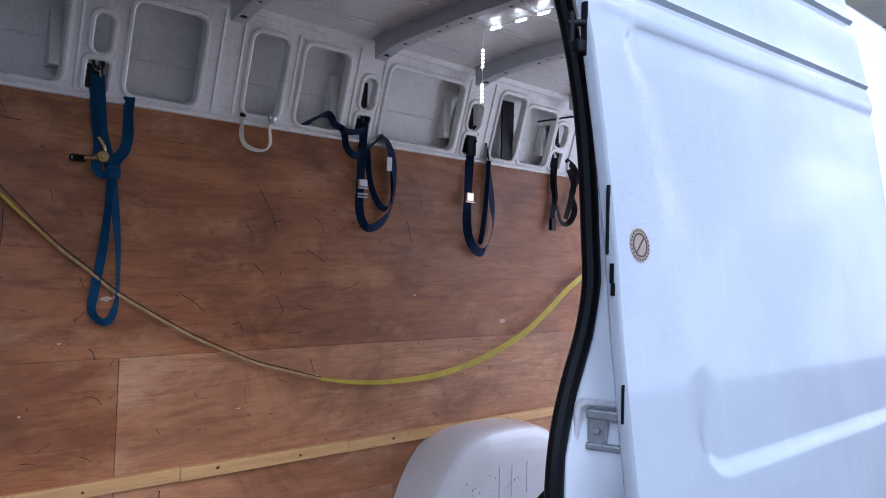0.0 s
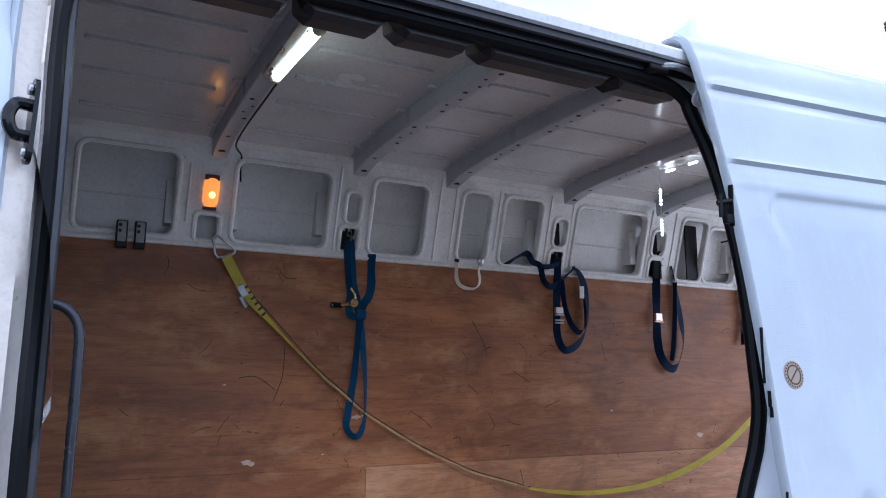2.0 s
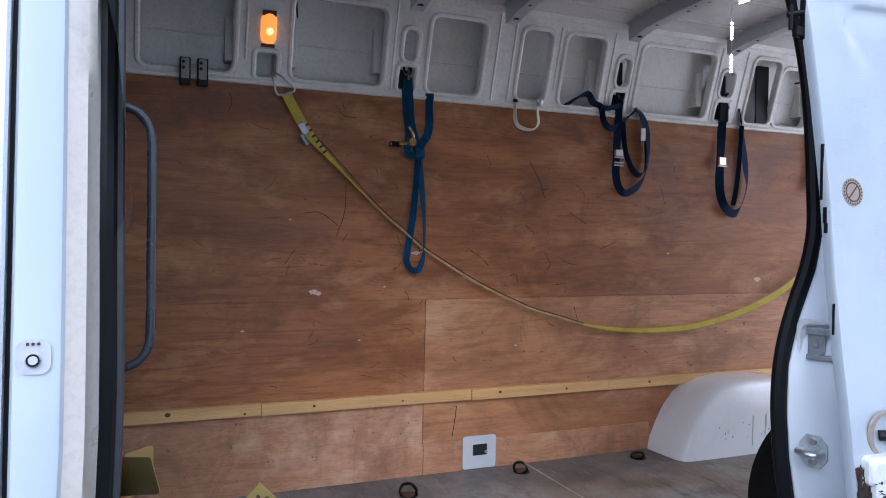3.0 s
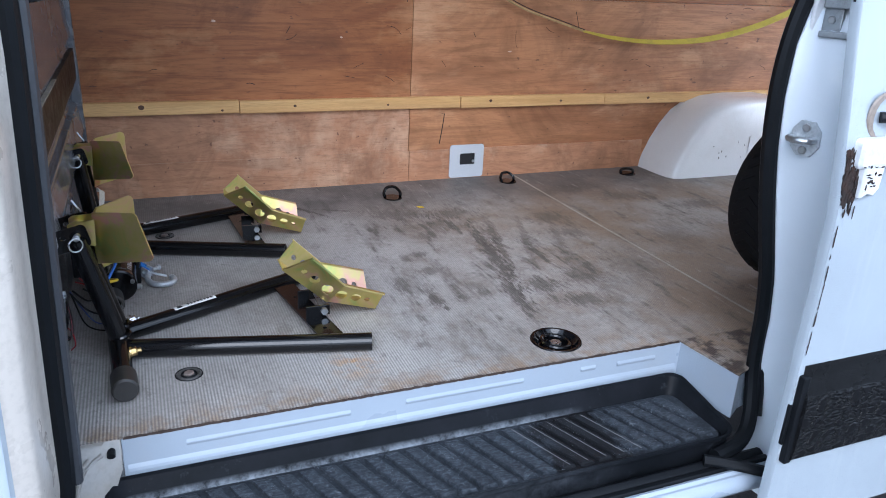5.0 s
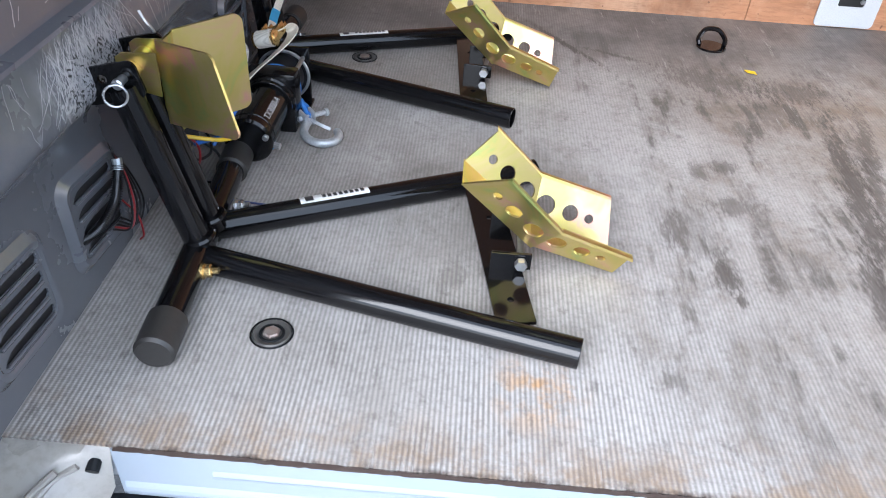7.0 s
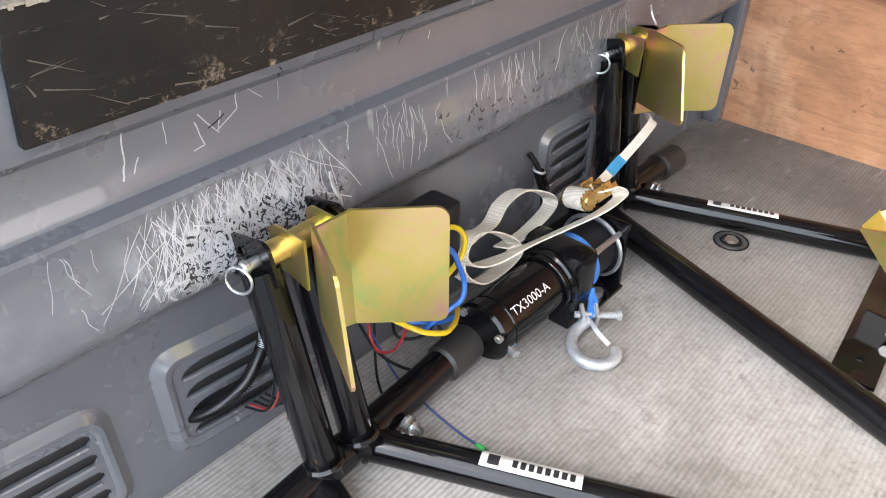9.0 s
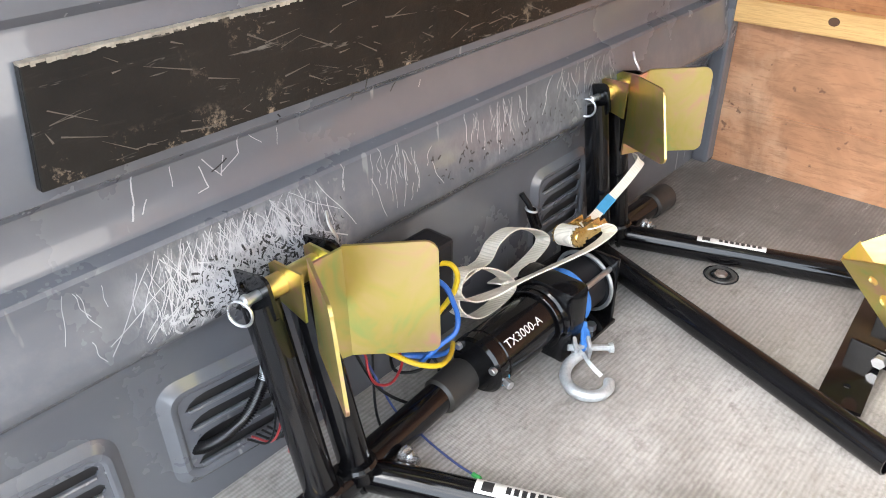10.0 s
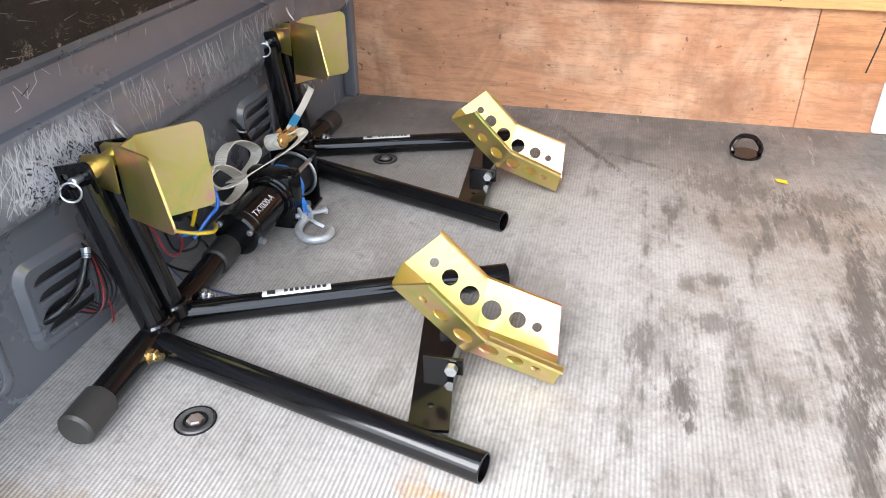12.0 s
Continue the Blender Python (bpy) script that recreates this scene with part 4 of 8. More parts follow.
# far side: outer skin, then the pressed inner frame above the lining
bm = bmesh.new()
LEAN = (1.5 - 1.46) / (PLY_TOP - 0.70)
extrude_profile(bm, [(1.62, 0.4), (1.62, 1.4), (1.575, 2.0), (1.525, 2.25), (1.46, 2.52), (1.40, 2.60)], -0.13, 3.78, "x")
structure(part("outer_skin", bm, SKIN, smooth=True), "pale grey painted outer body skin seen through the frame openings", "body panel")
FRAME_POSE = plane_pose((0, 1.46, PLY_TOP), (1, 0, 0), (0, -0.287, 0.958))
POCKETS = [(-0.01, 0.30, 2.247, 2.525, 0.03), (0.385, 0.455, 2.243, 2.325, 0.012), (0.515, 0.865, 2.247, 2.527, 0.03), (0.945, 0.995, 2.355, 2.465, 0.022), (0.935, 0.998, 2.245, 2.330, 0.01),
           (1.055, 1.285, 2.247, 2.525, 0.03), (1.460, 1.595, 2.252, 2.525, 0.03), (1.670, 1.860, 2.247, 2.527, 0.03), (1.945, 2.005, 2.345, 2.462, 0.025), (1.94, 2.0, 2.245, 2.32, 0.01),
           (2.065, 2.470, 2.247, 2.525, 0.03), (2.535, 2.605, 2.35, 2.462, 0.025), (2.535, 2.60, 2.245, 2.325, 0.01), (2.715, 2.875, 2.245, 2.535, 0.03), (2.905, 3.115, 2.245, 2.505, 0.03), (3.145, 3.225, 2.35, 2.46, 0.03), (3.15, 3.22, 2.245, 2.325, 0.01), (3.30, 3.6, 2.247, 2.525, 0.03)]
def to_s(z):
    return (z - PLY_TOP) / 0.958
bm = bmesh.new()
holes = [round_rect(a, b, to_s(c), to_s(d), r) for a, b, c, d, r in POCKETS]
tabs = [disc_loop(x, to_s(z), 0.0075, 12) for x, z in ((0.315, 2.515), (1.298, 2.508), (1.607, 2.510), (1.655, 2.537))]
sheet(bm, [(-0.13, -0.01), (3.75, -0.01), (3.75, to_s(2.575)), (-0.13, to_s(2.575))], holes + tabs, FRAME_POSE, 0.003)
for a, b, c, d, r in POCKETS:
    rows = []
    for out, h in ((0.020, 0.0002), (0.015, 0.0075), (0.007, 0.0085), (0.001, 0.005), (-0.0005, -0.006), (-0.002, -0.024)):
        rr = max(0.006, r + out * 0.8)
        rows.append([FRAME_POSE @ Vector((x, y, h)) for x, y in round_rect(a - out, b + out, to_s(c) - min(out, 0.012), to_s(d) + out, rr)])
    loft(bm, rows)
# rolled lower lip over the lining and the gutter under the roof
extrude_profile(bm, [(1.4615, 2.232), (1.452, 2.231), (1.447, 2.222), (1.450, 2.214), (1.460, 2.212)], -0.13, 3.75, "x")
extrude_profile(bm, [(1.358, 2.572), (1.345, 2.578), (1.333, 2.572), (1.325, 2.580), (1.30, 2.600), (1.34, 2.62)], -0.13, 3.75, "x")
for x, s0, s1 in ((0.345, 2.30, 2.50), (0.905, 2.24, 2.56), (1.345, 2.24, 2.57), (1.42, 2.24, 2.57), (1.635, 2.3, 2.55), (1.905, 2.24, 2.56), (2.03, 2.24, 2.56), (2.505, 2.24, 2.56), (2.66, 2.24, 2.56)):
    p, q = FRAME_POSE @ Vector((x, to_s(s0), 0.0)), FRAME_POSE @ Vector((x, to_s(s1), 0.0))
    rod(bm, p, q, 0.005, 8)
frame_wall = structure(part("wall_north", bm, CREAM, smooth=True), "pale grey pressed steel frame with rounded openings above the lining", "wall")
bm = bmesh.new()
for x0, x1, z in ((0.0, 0.29, 2.385), (0.53, 0.85, 2.385), (1.07, 1.27, 2.38), (1.47, 1.585, 2.375), (1.68, 1.85, 2.38), (2.08, 2.45, 2.38), (2.92, 3.1, 2.37)):
    y = interp(z, [(2.25, 1.525), (2.52, 1.46)])
    box(bm, x0 - 0.02, x1 + 0.02, y - 0.004, y + 0.01, z - 0.003, z + 0.003, 0.001)
for x, z0, z1 in ((0.275, 2.29, 2.45), (0.835, 2.30, 2.47), (0.50, 2.29, 2.47), (1.83, 2.30, 2.46), (2.43, 2.30, 2.46), (3.09, 2.3, 2.45)):
    box(bm, x, x + 0.035, 1.455, 1.53, z0, z1, 0.004)
part("skin_stiffener", bm, SKIN, frame_wall)

# plywood lining: one tall board over two lower ones, a batten and a skirting strip
def ply_y(z):
    return 1.5 - LEAN * (z - 0.70)
def board(name, x0, x1, z0, z1, proud, material, label):
    b = bmesh.new()
    pts = [(ply_y(z0) - proud, z0), (ply_y(z1) - proud, z1), (ply_y(z1) + 0.012, z1), (ply_y(z0) + 0.012, z0)]
    extrude_profile(b, pts, x0, x1, "x", True)
    bmesh.ops.bevel(b, geom=b.edges[:], offset=0.0008, segments=1, affect="EDGES")
    return tagged(part(name, b, material), label, "plywood board", kind="structure")
lining = board("lining_upper", -0.12, 3.74, 1.4065, PLY_TOP + 0.004, 0.0, PLY, "reddish brown plywood lining with scratches and knots")
board("lining_lower", -0.12, 1.0775, 1.0045, 1.4060, 0.0, PLY, "reddish brown lower plywood lining board")
board("lining_foot", -0.12, 1.0775, 0.6765, 1.0035, 0.0, PLY_LOW, "pale orange-brown plywood board below the batten")
board("lining_lower", 1.0795, 3.74, 0.6765, 1.4052, 0.0005, PLY_PALE, "paler brown lower plywood lining board")
board("skirting", -0.12, 1.08, 0.6765, 0.806, 0.006, PLY_LOW, "low plywood strip along the floor")
board("skirting", 1.082, 2.22, 0.6765, 0.806, 0.006, PLY_LOW, "low plywood strip along the floor")

batten = thing("batten", (1.4, 1.47, 0.98), "rough yellow pine batten with dark knots screwed along the lining", "timber batten")
xs = [-0.118, 0.42, 1.287, 1.97, 3.74]
for i, (x0, x1) in enumerate(zip(xs, xs[1:])):
    bm = bmesh.new()
    dz = (0.003, 0.0, -0.002, -0.004)[i]
    box(bm, x0 + 0.001, x1 - 0.001, 1.468 + 0.002 * (i % 2), ply_y(1.0) + 0.001, 0.981 + dz, 1.026 + dz, 0.003)
    part("plank", bm, PINE, batten)
for x, z, r in ((0.092, 1.012, 0.010), (0.36, 0.995, 0.005), (0.62, 1.005, 0.006), (0.98, 1.0, 0.005), (1.42, 1.006, 0.007), (1.75, 0.999, 0.006), (2.2, 1.002, 0.007), (2.6, 0.998, 0.006)):
    bm = bmesh.new()
    sheet(bm, disc_loop(x, z, r, 14, 0.8), [], plane_pose((0, 1.4672, 0), (1, 0, 0), (0, 0, 1)), 0.0012)
    part("knot", bm, KNOT, batten)

# dark scores, staples and pale chips on the lining
def scores(seed, count, x0, x1, z0, z1, spread=1.0):
    rnd = random.Random(seed)
    b = bmesh.new()
    for _ in range(count):
        x, z = rnd.uniform(x0, x1), rnd.uniform(z0, z1)
        ang, ln, bend = rnd.uniform(0, math.pi), rnd.choice((0.02, 0.03, 0.045, 0.07)) * spread, rnd.uniform(-1.2, 1.2)
        pts, w = [], rnd.uniform(0.0012, 0.0024)
        for k in range(6):
            pts.append((x, z))
            x, z, ang = x + math.cos(ang) * ln / 5, z + math.sin(ang) * ln / 5, ang + bend / 5
        for (xa, za), (xb, zb) in zip(pts, pts[1:]):
            n = Vector((-(zb - za), xb - xa)).normalized() * w / 2
            b.faces.new([b.verts.new((px, ply_y(pz) - 0.0012, pz)) for px, pz in ((xa + n.x, za + n.y), (xb + n.x, zb + n.y), (xb - n.x, zb - n.y), (xa - n.x, za - n.y))])
    return b
def score_line(b, pts, w=0.002):
    line = smooth_line([(x, 0, z) for x, z in pts], 5)
    for p, q in zip(line, line[1:]):
        n = Vector((-(q.z - p.z), 0, q.x - p.x)).normalized() * w / 2
        b.faces.new([b.verts.new((c.x, ply_y(c.z) - 0.0013, c.z)) for c in (p + n, q + n, q - n, p - n)])
b = scores(5, 66, 0.1, 3.1, 1.08, 2.17)
for pts in (((0.735, 1.86), (0.73, 1.75), (0.70, 1.66)), ((0.57, 1.745), (0.63, 1.75), (0.68, 1.72), (0.705, 1.70)), ((1.545, 1.99), (1.60, 1.90), (1.62, 1.84)), ((1.605, 1.87), (1.64, 1.88)),
            ((1.27, 1.61), (1.32, 1.58), (1.36, 1.545)), ((1.63, 1.60), (1.66, 1.55), (1.645, 1.53)), ((1.46, 1.50), (1.49, 1.505), (1.50, 1.475)), ((2.24, 1.92), (2.27, 1.83)),
            ((1.69, 1.46), (1.75, 1.465)), ((0.70, 2.15), (0.72, 2.125), (0.77, 2.12)), ((1.53, 1.72), (1.58, 1.68)), ((1.75, 1.78), (1.84, 1.73)), ((1.92, 1.62), (2.0, 1.65)), ((1.79, 1.36), (1.81, 1.30))):
    score_line(b, pts, 0.0026)
score_line(b, ((1.228, 0.955), (1.222, 0.90), (1.212, 0.83)), 0.004)
tagged(part("score_marks", b, FIBRE, lining), kind="stuff")
b = bmesh.new()
rnd = random.Random(9)
for x, z, s in ((0.614, 1.443, 0.022), (0.63, 1.437, 0.016), (1.03, 1.595, 0.02), (1.06, 1.6, 0.012), (2.86, 1.475, 0.022), (1.82, 1.29, 0.012), (0.9, 1.46, 0.007), (0.52, 1.72, 0.006), (1.5, 1.2, 0.008), (2.3, 1.6, 0.008), (0.35, 1.3, 0.008), (0.8, 1.25, 0.006)):
    lp = [(x + s * rnd.uniform(0.6, 1.3) * math.cos(a), z + s * 0.55 * rnd.uniform(0.5, 1.2) * math.sin(a)) for a in [2 * math.pi * k / 9 for k in range(9)]]
    b.faces.new([b.verts.new((px, ply_y(pz) - 0.0009, pz)) for px, pz in lp])
tagged(part("wood_chips", b, CHIP, lining), kind="stuff")

# bulkhead towards the cab
BULK_X = [(-0.124, 0.66), (-0.124, 0.90), (-0.118, 0.915), (-0.106, 0.924), (-0.096, 0.934), (-0.092, 0.946), (-0.093, 0.965), (-0.100, 1.0), (-0.1025, 1.024), (-0.1015, 1.030), (-0.104, 1.034), (-0.120, 1.038), (-0.124, 1.044), (-0.124, 1.092), (-0.119, 1.099), (-0.105, 1.106), (-0.103, 1.12),
          (-0.103, 1.222), (-0.106, 1.228), (-0.106, 1.238), (-0.098, 1.246), (-0.096, 1.26), (-0.102, 1.30), (-0.104, 1.40), (-0.10, 1.50), (-0.088, 1.60), (-0.044, 1.66), (-0.024, 1.708), (-0.026, 1.74), (-0.044, 1.94), (-0.07, 2.05), (-0.105, 2.15), (-0.12, 2.25), (-0.12, 2.62)]
bm = bmesh.new()
extrude_profile(bm, BULK_X, -0.16, 1.53, "y")
bulkhead = structure(part("wall_west", bm, BULK, smooth=True), "dark grey painted metal bulkhead with pressed ledges, scratched", "bulkhead")
def vent(y0, y1, z0, z1, slots, lean):
    """A pressed louvre: a raised rounded frame, slanting slats and a black sheet for the hollow's shade; lean drops the
    far side.
    """
    lay = plane_pose((-0.1235, 0, 0), (0, 1, 0), (0, 0, 1))
    def at(y, z, h):
        return lay @ Vector((y, z - lean * (y - y0), h))
    b = bmesh.new()
    rows = [[at(y, z, h) for y, z in round_rect(y0 + o, y1 - o, z0 + o, z1 - o, max(0.006, 0.022 - o * 0.6), 5)] for o, h in ((-0.008, 0.0), (-0.002, 0.004), (0.003, 0.0085), (0.008, 0.0085), (0.0115, 0.006), (0.0125, -0.001))]
    loft(b, rows)
    v = part("vent", b, BULK, bulkhead, smooth=True)
    # black face on the solid bulkhead, painting in the shade behind the slots
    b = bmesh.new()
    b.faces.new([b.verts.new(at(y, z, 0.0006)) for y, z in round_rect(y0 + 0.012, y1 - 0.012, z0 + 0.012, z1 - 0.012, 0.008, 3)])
    part("vent_cavity", b, CHIP_SHADE_BLACK, v, "black sheet for the shade behind the slots")
    # louvred plate: long slots, blunt at the far end and running to a point at the near one
    pitch = (z1 - z0 - 0.026) / slots
    holes = []
    for k in range(slots):
        zc, up = z0 + 0.013 + (k + 0.5) * pitch, pitch * 0.27
        holes.append([(y0 + 0.019, zc - up), (y1 - 0.020, zc - up), (y1 - 0.0165, zc - up * 0.5), (y1 - 0.016, zc + up * 0.4), (y1 - 0.020, zc + up), (y0 + 0.046, zc + up), (y0 + 0.034, zc + up * 0.75), (y0 + 0.025, zc + up * 0.1)])
    b = bmesh.new()
    sheet(b, round_rect(y0 + 0.0085, y1 - 0.0085, z0 + 0.0085, z1 - 0.0085, 0.010, 4), holes, plane_pose((-0.1185, 0, 0), (0, 1, 0), (0, 0, 1)), 0.003)
    for q in b.verts:
        q.co.z -= lean * (q.co.y - y0)
    part("louvre_plate", b, BULK, v)
    for k in range(slots):
        zc = z0 + 0.013 + (k + 0.5) * pitch - pitch * 0.27
        b = bmesh.new()
        rod(b, at(y0 + 0.022, zc - 0.0012, 0.0062), at(y1 - 0.020, zc - 0.0012, 0.0062), 0.0022, 8, rim=0.001)
        part("slot_lip", b, BULK, v, smooth=True)
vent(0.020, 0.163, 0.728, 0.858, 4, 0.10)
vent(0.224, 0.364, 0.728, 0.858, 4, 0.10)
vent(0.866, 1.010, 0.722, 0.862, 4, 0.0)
b = bmesh.new()
rnd = random.Random(21)
def bulk_x(z):
    return interp(z, [(q, x) for x, q in BULK_X])
def scratch(b, y, z, ang, ln, bend, w, off=0.0006):
    pts = []
    for k in range(5):
        pts.append((y, z))
        y, z, ang = y + math.cos(ang) * ln / 4, z + math.sin(ang) * ln / 4, ang + bend / 4
    for (ya, za), (yb, zb) in zip(pts, pts[1:]):
        n = Vector((-(zb - za), yb - ya)).normalized() * w / 2
        b.faces.new([b.verts.new((bulk_x(pz) + off, py, pz)) for py, pz in ((ya + n.x, za + n.y), (yb + n.x, zb + n.y), (yb - n.x, zb - n.y), (ya - n.x, za - n.y))])
def hairline(y, z0, z1, sway, w, wave=0.0009):
    """A long wavering scratch down the ledge."""
    n = 9
    ph, pts = rnd.uniform(0, 6.3), []
    for k in range(n):
        f = k / (n - 1)
        pts.append((y + sway * f + wave * math.sin(ph + 7 * f), z0 + (z1 - z0) * f))
    for (ya, za), (yb, zb) in zip(pts, pts[1:]):
        q = Vector((-(zb - za), yb - ya)).normalized() * w / 2
        b.faces.new([b.verts.new((bulk_x(pz) + 0.0006, py, pz)) for py, pz in ((ya + q.x, za + q.y), (yb + q.x, zb + q.y), (yb - q.x, zb - q.y), (ya - q.x, za - q.y))])
def crowd(count, y0, y1, z0, z1, lmax, wmax, lean=0.25):
    for _ in range(count):
        y = rnd.triangular(y0, y1, (y0 + y1) / 2)
        top = z1 - abs(rnd.gauss(0, 0.25)) * (z1 - z0)
        ln = rnd.uniform(0.3, 1.0) * lmax
        hairline(y, top, max(z0, top - ln), rnd.gauss(0, lean) * ln, rnd.uniform(0.0004, wmax * 0.75), rnd.uniform(0.0006, 0.0022))
crowd(165, 0.20, 0.46, 0.945, 1.030, 0.080, 0.0014, 0.42)
crowd(110, 0.235, 0.42, 0.935, 1.0, 0.045, 0.0022, 0.9)
crowd(5, 0.12, 0.22, 0.945, 1.03, 0.06, 0.001, 0.2)
crowd(26, 0.44, 0.66, 0.95, 1.035, 0.06, 0.0012)
crowd(26, 0.66, 0.82, 0.955, 1.030, 0.05, 0.0013)
crowd(34, 0.84, 1.12, 0.955, 1.035, 0.045, 0.0014, 0.5)
for ya, za, yb, zb, w in ((0.253, 1.094, 0.2495, 1.066, 0.0018), (0.249, 1.066, 0.245, 1.052, 0.0024), (0.290, 1.090, 0.289, 1.070, 0.001), (0.318, 1.080, 0.324, 1.056, 0.0015), (0.324, 1.056, 0.312, 1.054, 0.0014), (0.322, 1.086, 0.340, 1.062, 0.0014), (0.345, 1.082, 0.339, 1.062, 0.0014),
                           (0.362, 1.078, 0.338, 1.064, 0.0016), (0.363, 1.096, 0.362, 1.078, 0.0016), (0.262, 1.068, 0.255, 1.055, 0.0016), (0.375, 1.094, 0.390, 1.080, 0.0009), (0.41, 1.09, 0.408, 1.072, 0.0008), (0.62, 1.085, 0.617, 1.075, 0.0009)):
    hairline(ya, za, zb, yb - ya, w * 0.8, 0.0003)
for _ in range(70):
    y, z = rnd.triangular(0.22, 0.44, 0.33), rnd.triangular(0.935, 0.985, 0.95)
    scratch(b, y, z, rnd.uniform(0, 6.28), rnd.uniform(0.004, 0.016), rnd.uniform(-2, 2), rnd.uniform(0.001, 0.004), 0.0005)
tagged(part("scratch_marks", b, SCRATCH, bulkhead), kind="stuff")
b = bmesh.new()
for _ in range(430):
    y, z = (rnd.triangular(0.24, 0.48, 0.39), rnd.triangular(0.928, 1.0, 0.948)) if rnd.random() < 0.72 else (rnd.uniform(0.6, 1.1), rnd.triangular(0.95, 1.0, 0.965))
    scratch(b, y, z, rnd.uniform(0, 6.28), rnd.uniform(0.002, 0.008), rnd.uniform(-2, 2), rnd.uniform(0.0006, 0.0028), 0.0009)
for y, z, a, ln in ((0.51, 1.09, 1.2, 0.035), (0.41, 1.095, 2.0, 0.02), (0.57, 1.083, 0.9, 0.03), (0.33, 1.07, 0.3, 0.02)):
    scratch(b, y, z, a, ln, 0.3, 0.0016, 0.0008)
tagged(part("paint_chips", b, CHIP_SHADE_BLACK, bulkhead), kind="stuff")

# scuffed black board fixed to the bulkhead
black_board = thing("rubbing_board", (-0.09, 0.8, 1.12), "scuffed black board with a pale broken edge fixed along the bulkhead", "board")
bm = bmesh.new()
box(bm, -0.1025, -0.092, 0.172, 1.42, 1.120, 1.216, 0.0015)
for v in bm.verts:
    if v.co.y < 0.2 and v.co.z > 1.17:
        v.co.y += 0.012
part("board", bm, BOARD, black_board)
bm = bmesh.new()
rnd = random.Random(4)
def ragged(y0, y1, z0, z1, n, horizontal):
    for k in range(n):
        f0, f1 = k / n, (k + 1) / n
        w = rnd.uniform(0.0006, 0.0030)
        if horizontal:
            box(bm, -0.1000 - rnd.uniform(0, 0.002), -0.0915 + rnd.uniform(0, 0.0006), y0 + (y1 - y0) * f0, y0 + (y1 - y0) * f1 - 0.0003, z1 - w, z1 + 0.001)
        else:
            box(bm, -0.0830, -0.0797 + rnd.uniform(0, 0.0006), y0 - 0.0008, y0 + w * 0.8, z0 + (z1 - z0) * f0, z0 + (z1 - z0) * f1 - 0.0003)
ragged(0.184, 0.75, 1.12, 1.216, 150, True)
part("broken_edge", bm, BOARD_EDGE, black_board, "pale splintered edge")

bm = bmesh.new()
for k in range(150):
    y, z = rnd.uniform(0.19, 1.3), rnd.uniform(1.123, 1.21)
    if k % 3 == 0:
        z = rnd.uniform(1.121, 1.14)
    ang, ln, w = rnd.choice((0.1, -0.25, 0.5, 2.5, -0.6)) + rnd.uniform(-0.2, 0.2), rnd.uniform(0.006, 0.05) if k % 3 else rnd.uniform(0.003, 0.012), rnd.uniform(0.0003, 0.0010)
    ey, ez = min(1.41, max(0.187, y + math.cos(ang) * ln)), min(1.213, max(1.1215, z + math.sin(ang) * ln * 0.6))
    q = Vector((-(ez - z), ey - y))
    if q.length < 0.001:
        continue
    q = q.normalized() * w
    bm.faces.new([bm.verts.new((-0.0917, py, pz)) for py, pz in ((y + q.x, z + q.y), (ey + q.x * 0.2, ez + q.y * 0.2), (ey - q.x * 0.2, ez - q.y * 0.2), (y - q.x, z - q.y))])
tagged(part("scoring", bm, mat("board_score", (0.14, 0.12, 0.095), (0.07, 0.06, 0.05), 0.6), black_board), kind="stuff")
# dark edge trim where the bulkhead meets the lining
bm = bmesh.new()
box(bm, -0.124, -0.088, 1.462, 1.5, FLOOR, 2.21, 0.008)
structure(part("corner_trim", bm, BULK), "dark grey painted edge of the bulkhead", "trim")

# roof panel with pressed beads; one mesh
bm = bmesh.new()
ROOF_Z = [(-0.02, 2.50), (0.03, 2.55), (0.10, 2.59), (0.2, 2.608), (0.45, 2.618), (0.75, 2.622), (1.05, 2.616), (1.22, 2.605), (1.33, 2.585), (1.40, 2.56)]
extrude_profile(bm, ROOF_Z, -0.13, 3.78, "x")
BOWS = (0.428, 0.958, 1.362, 1.955, 2.50, 3.15)
def roof_z(y):
    return interp(y, ROOF_Z)
edges = [-0.13, *BOWS, 3.75]
for i, (a, c) in enumerate(zip(edges, edges[1:])):
    for y in (0.27, 0.50, 0.72, 0.93, 1.20):
        z = roof_z(y)
        x0, x1 = a + 0.10, c - 0.09
        box(bm, x0, x1, y - 0.011, y + 0.011, z - 0.0095, z + 0.004, 0.0055)
structure(part("ceiling", bm, ROOF, smooth=True), "grey painted roof panel with long pressed beads", "ceiling")


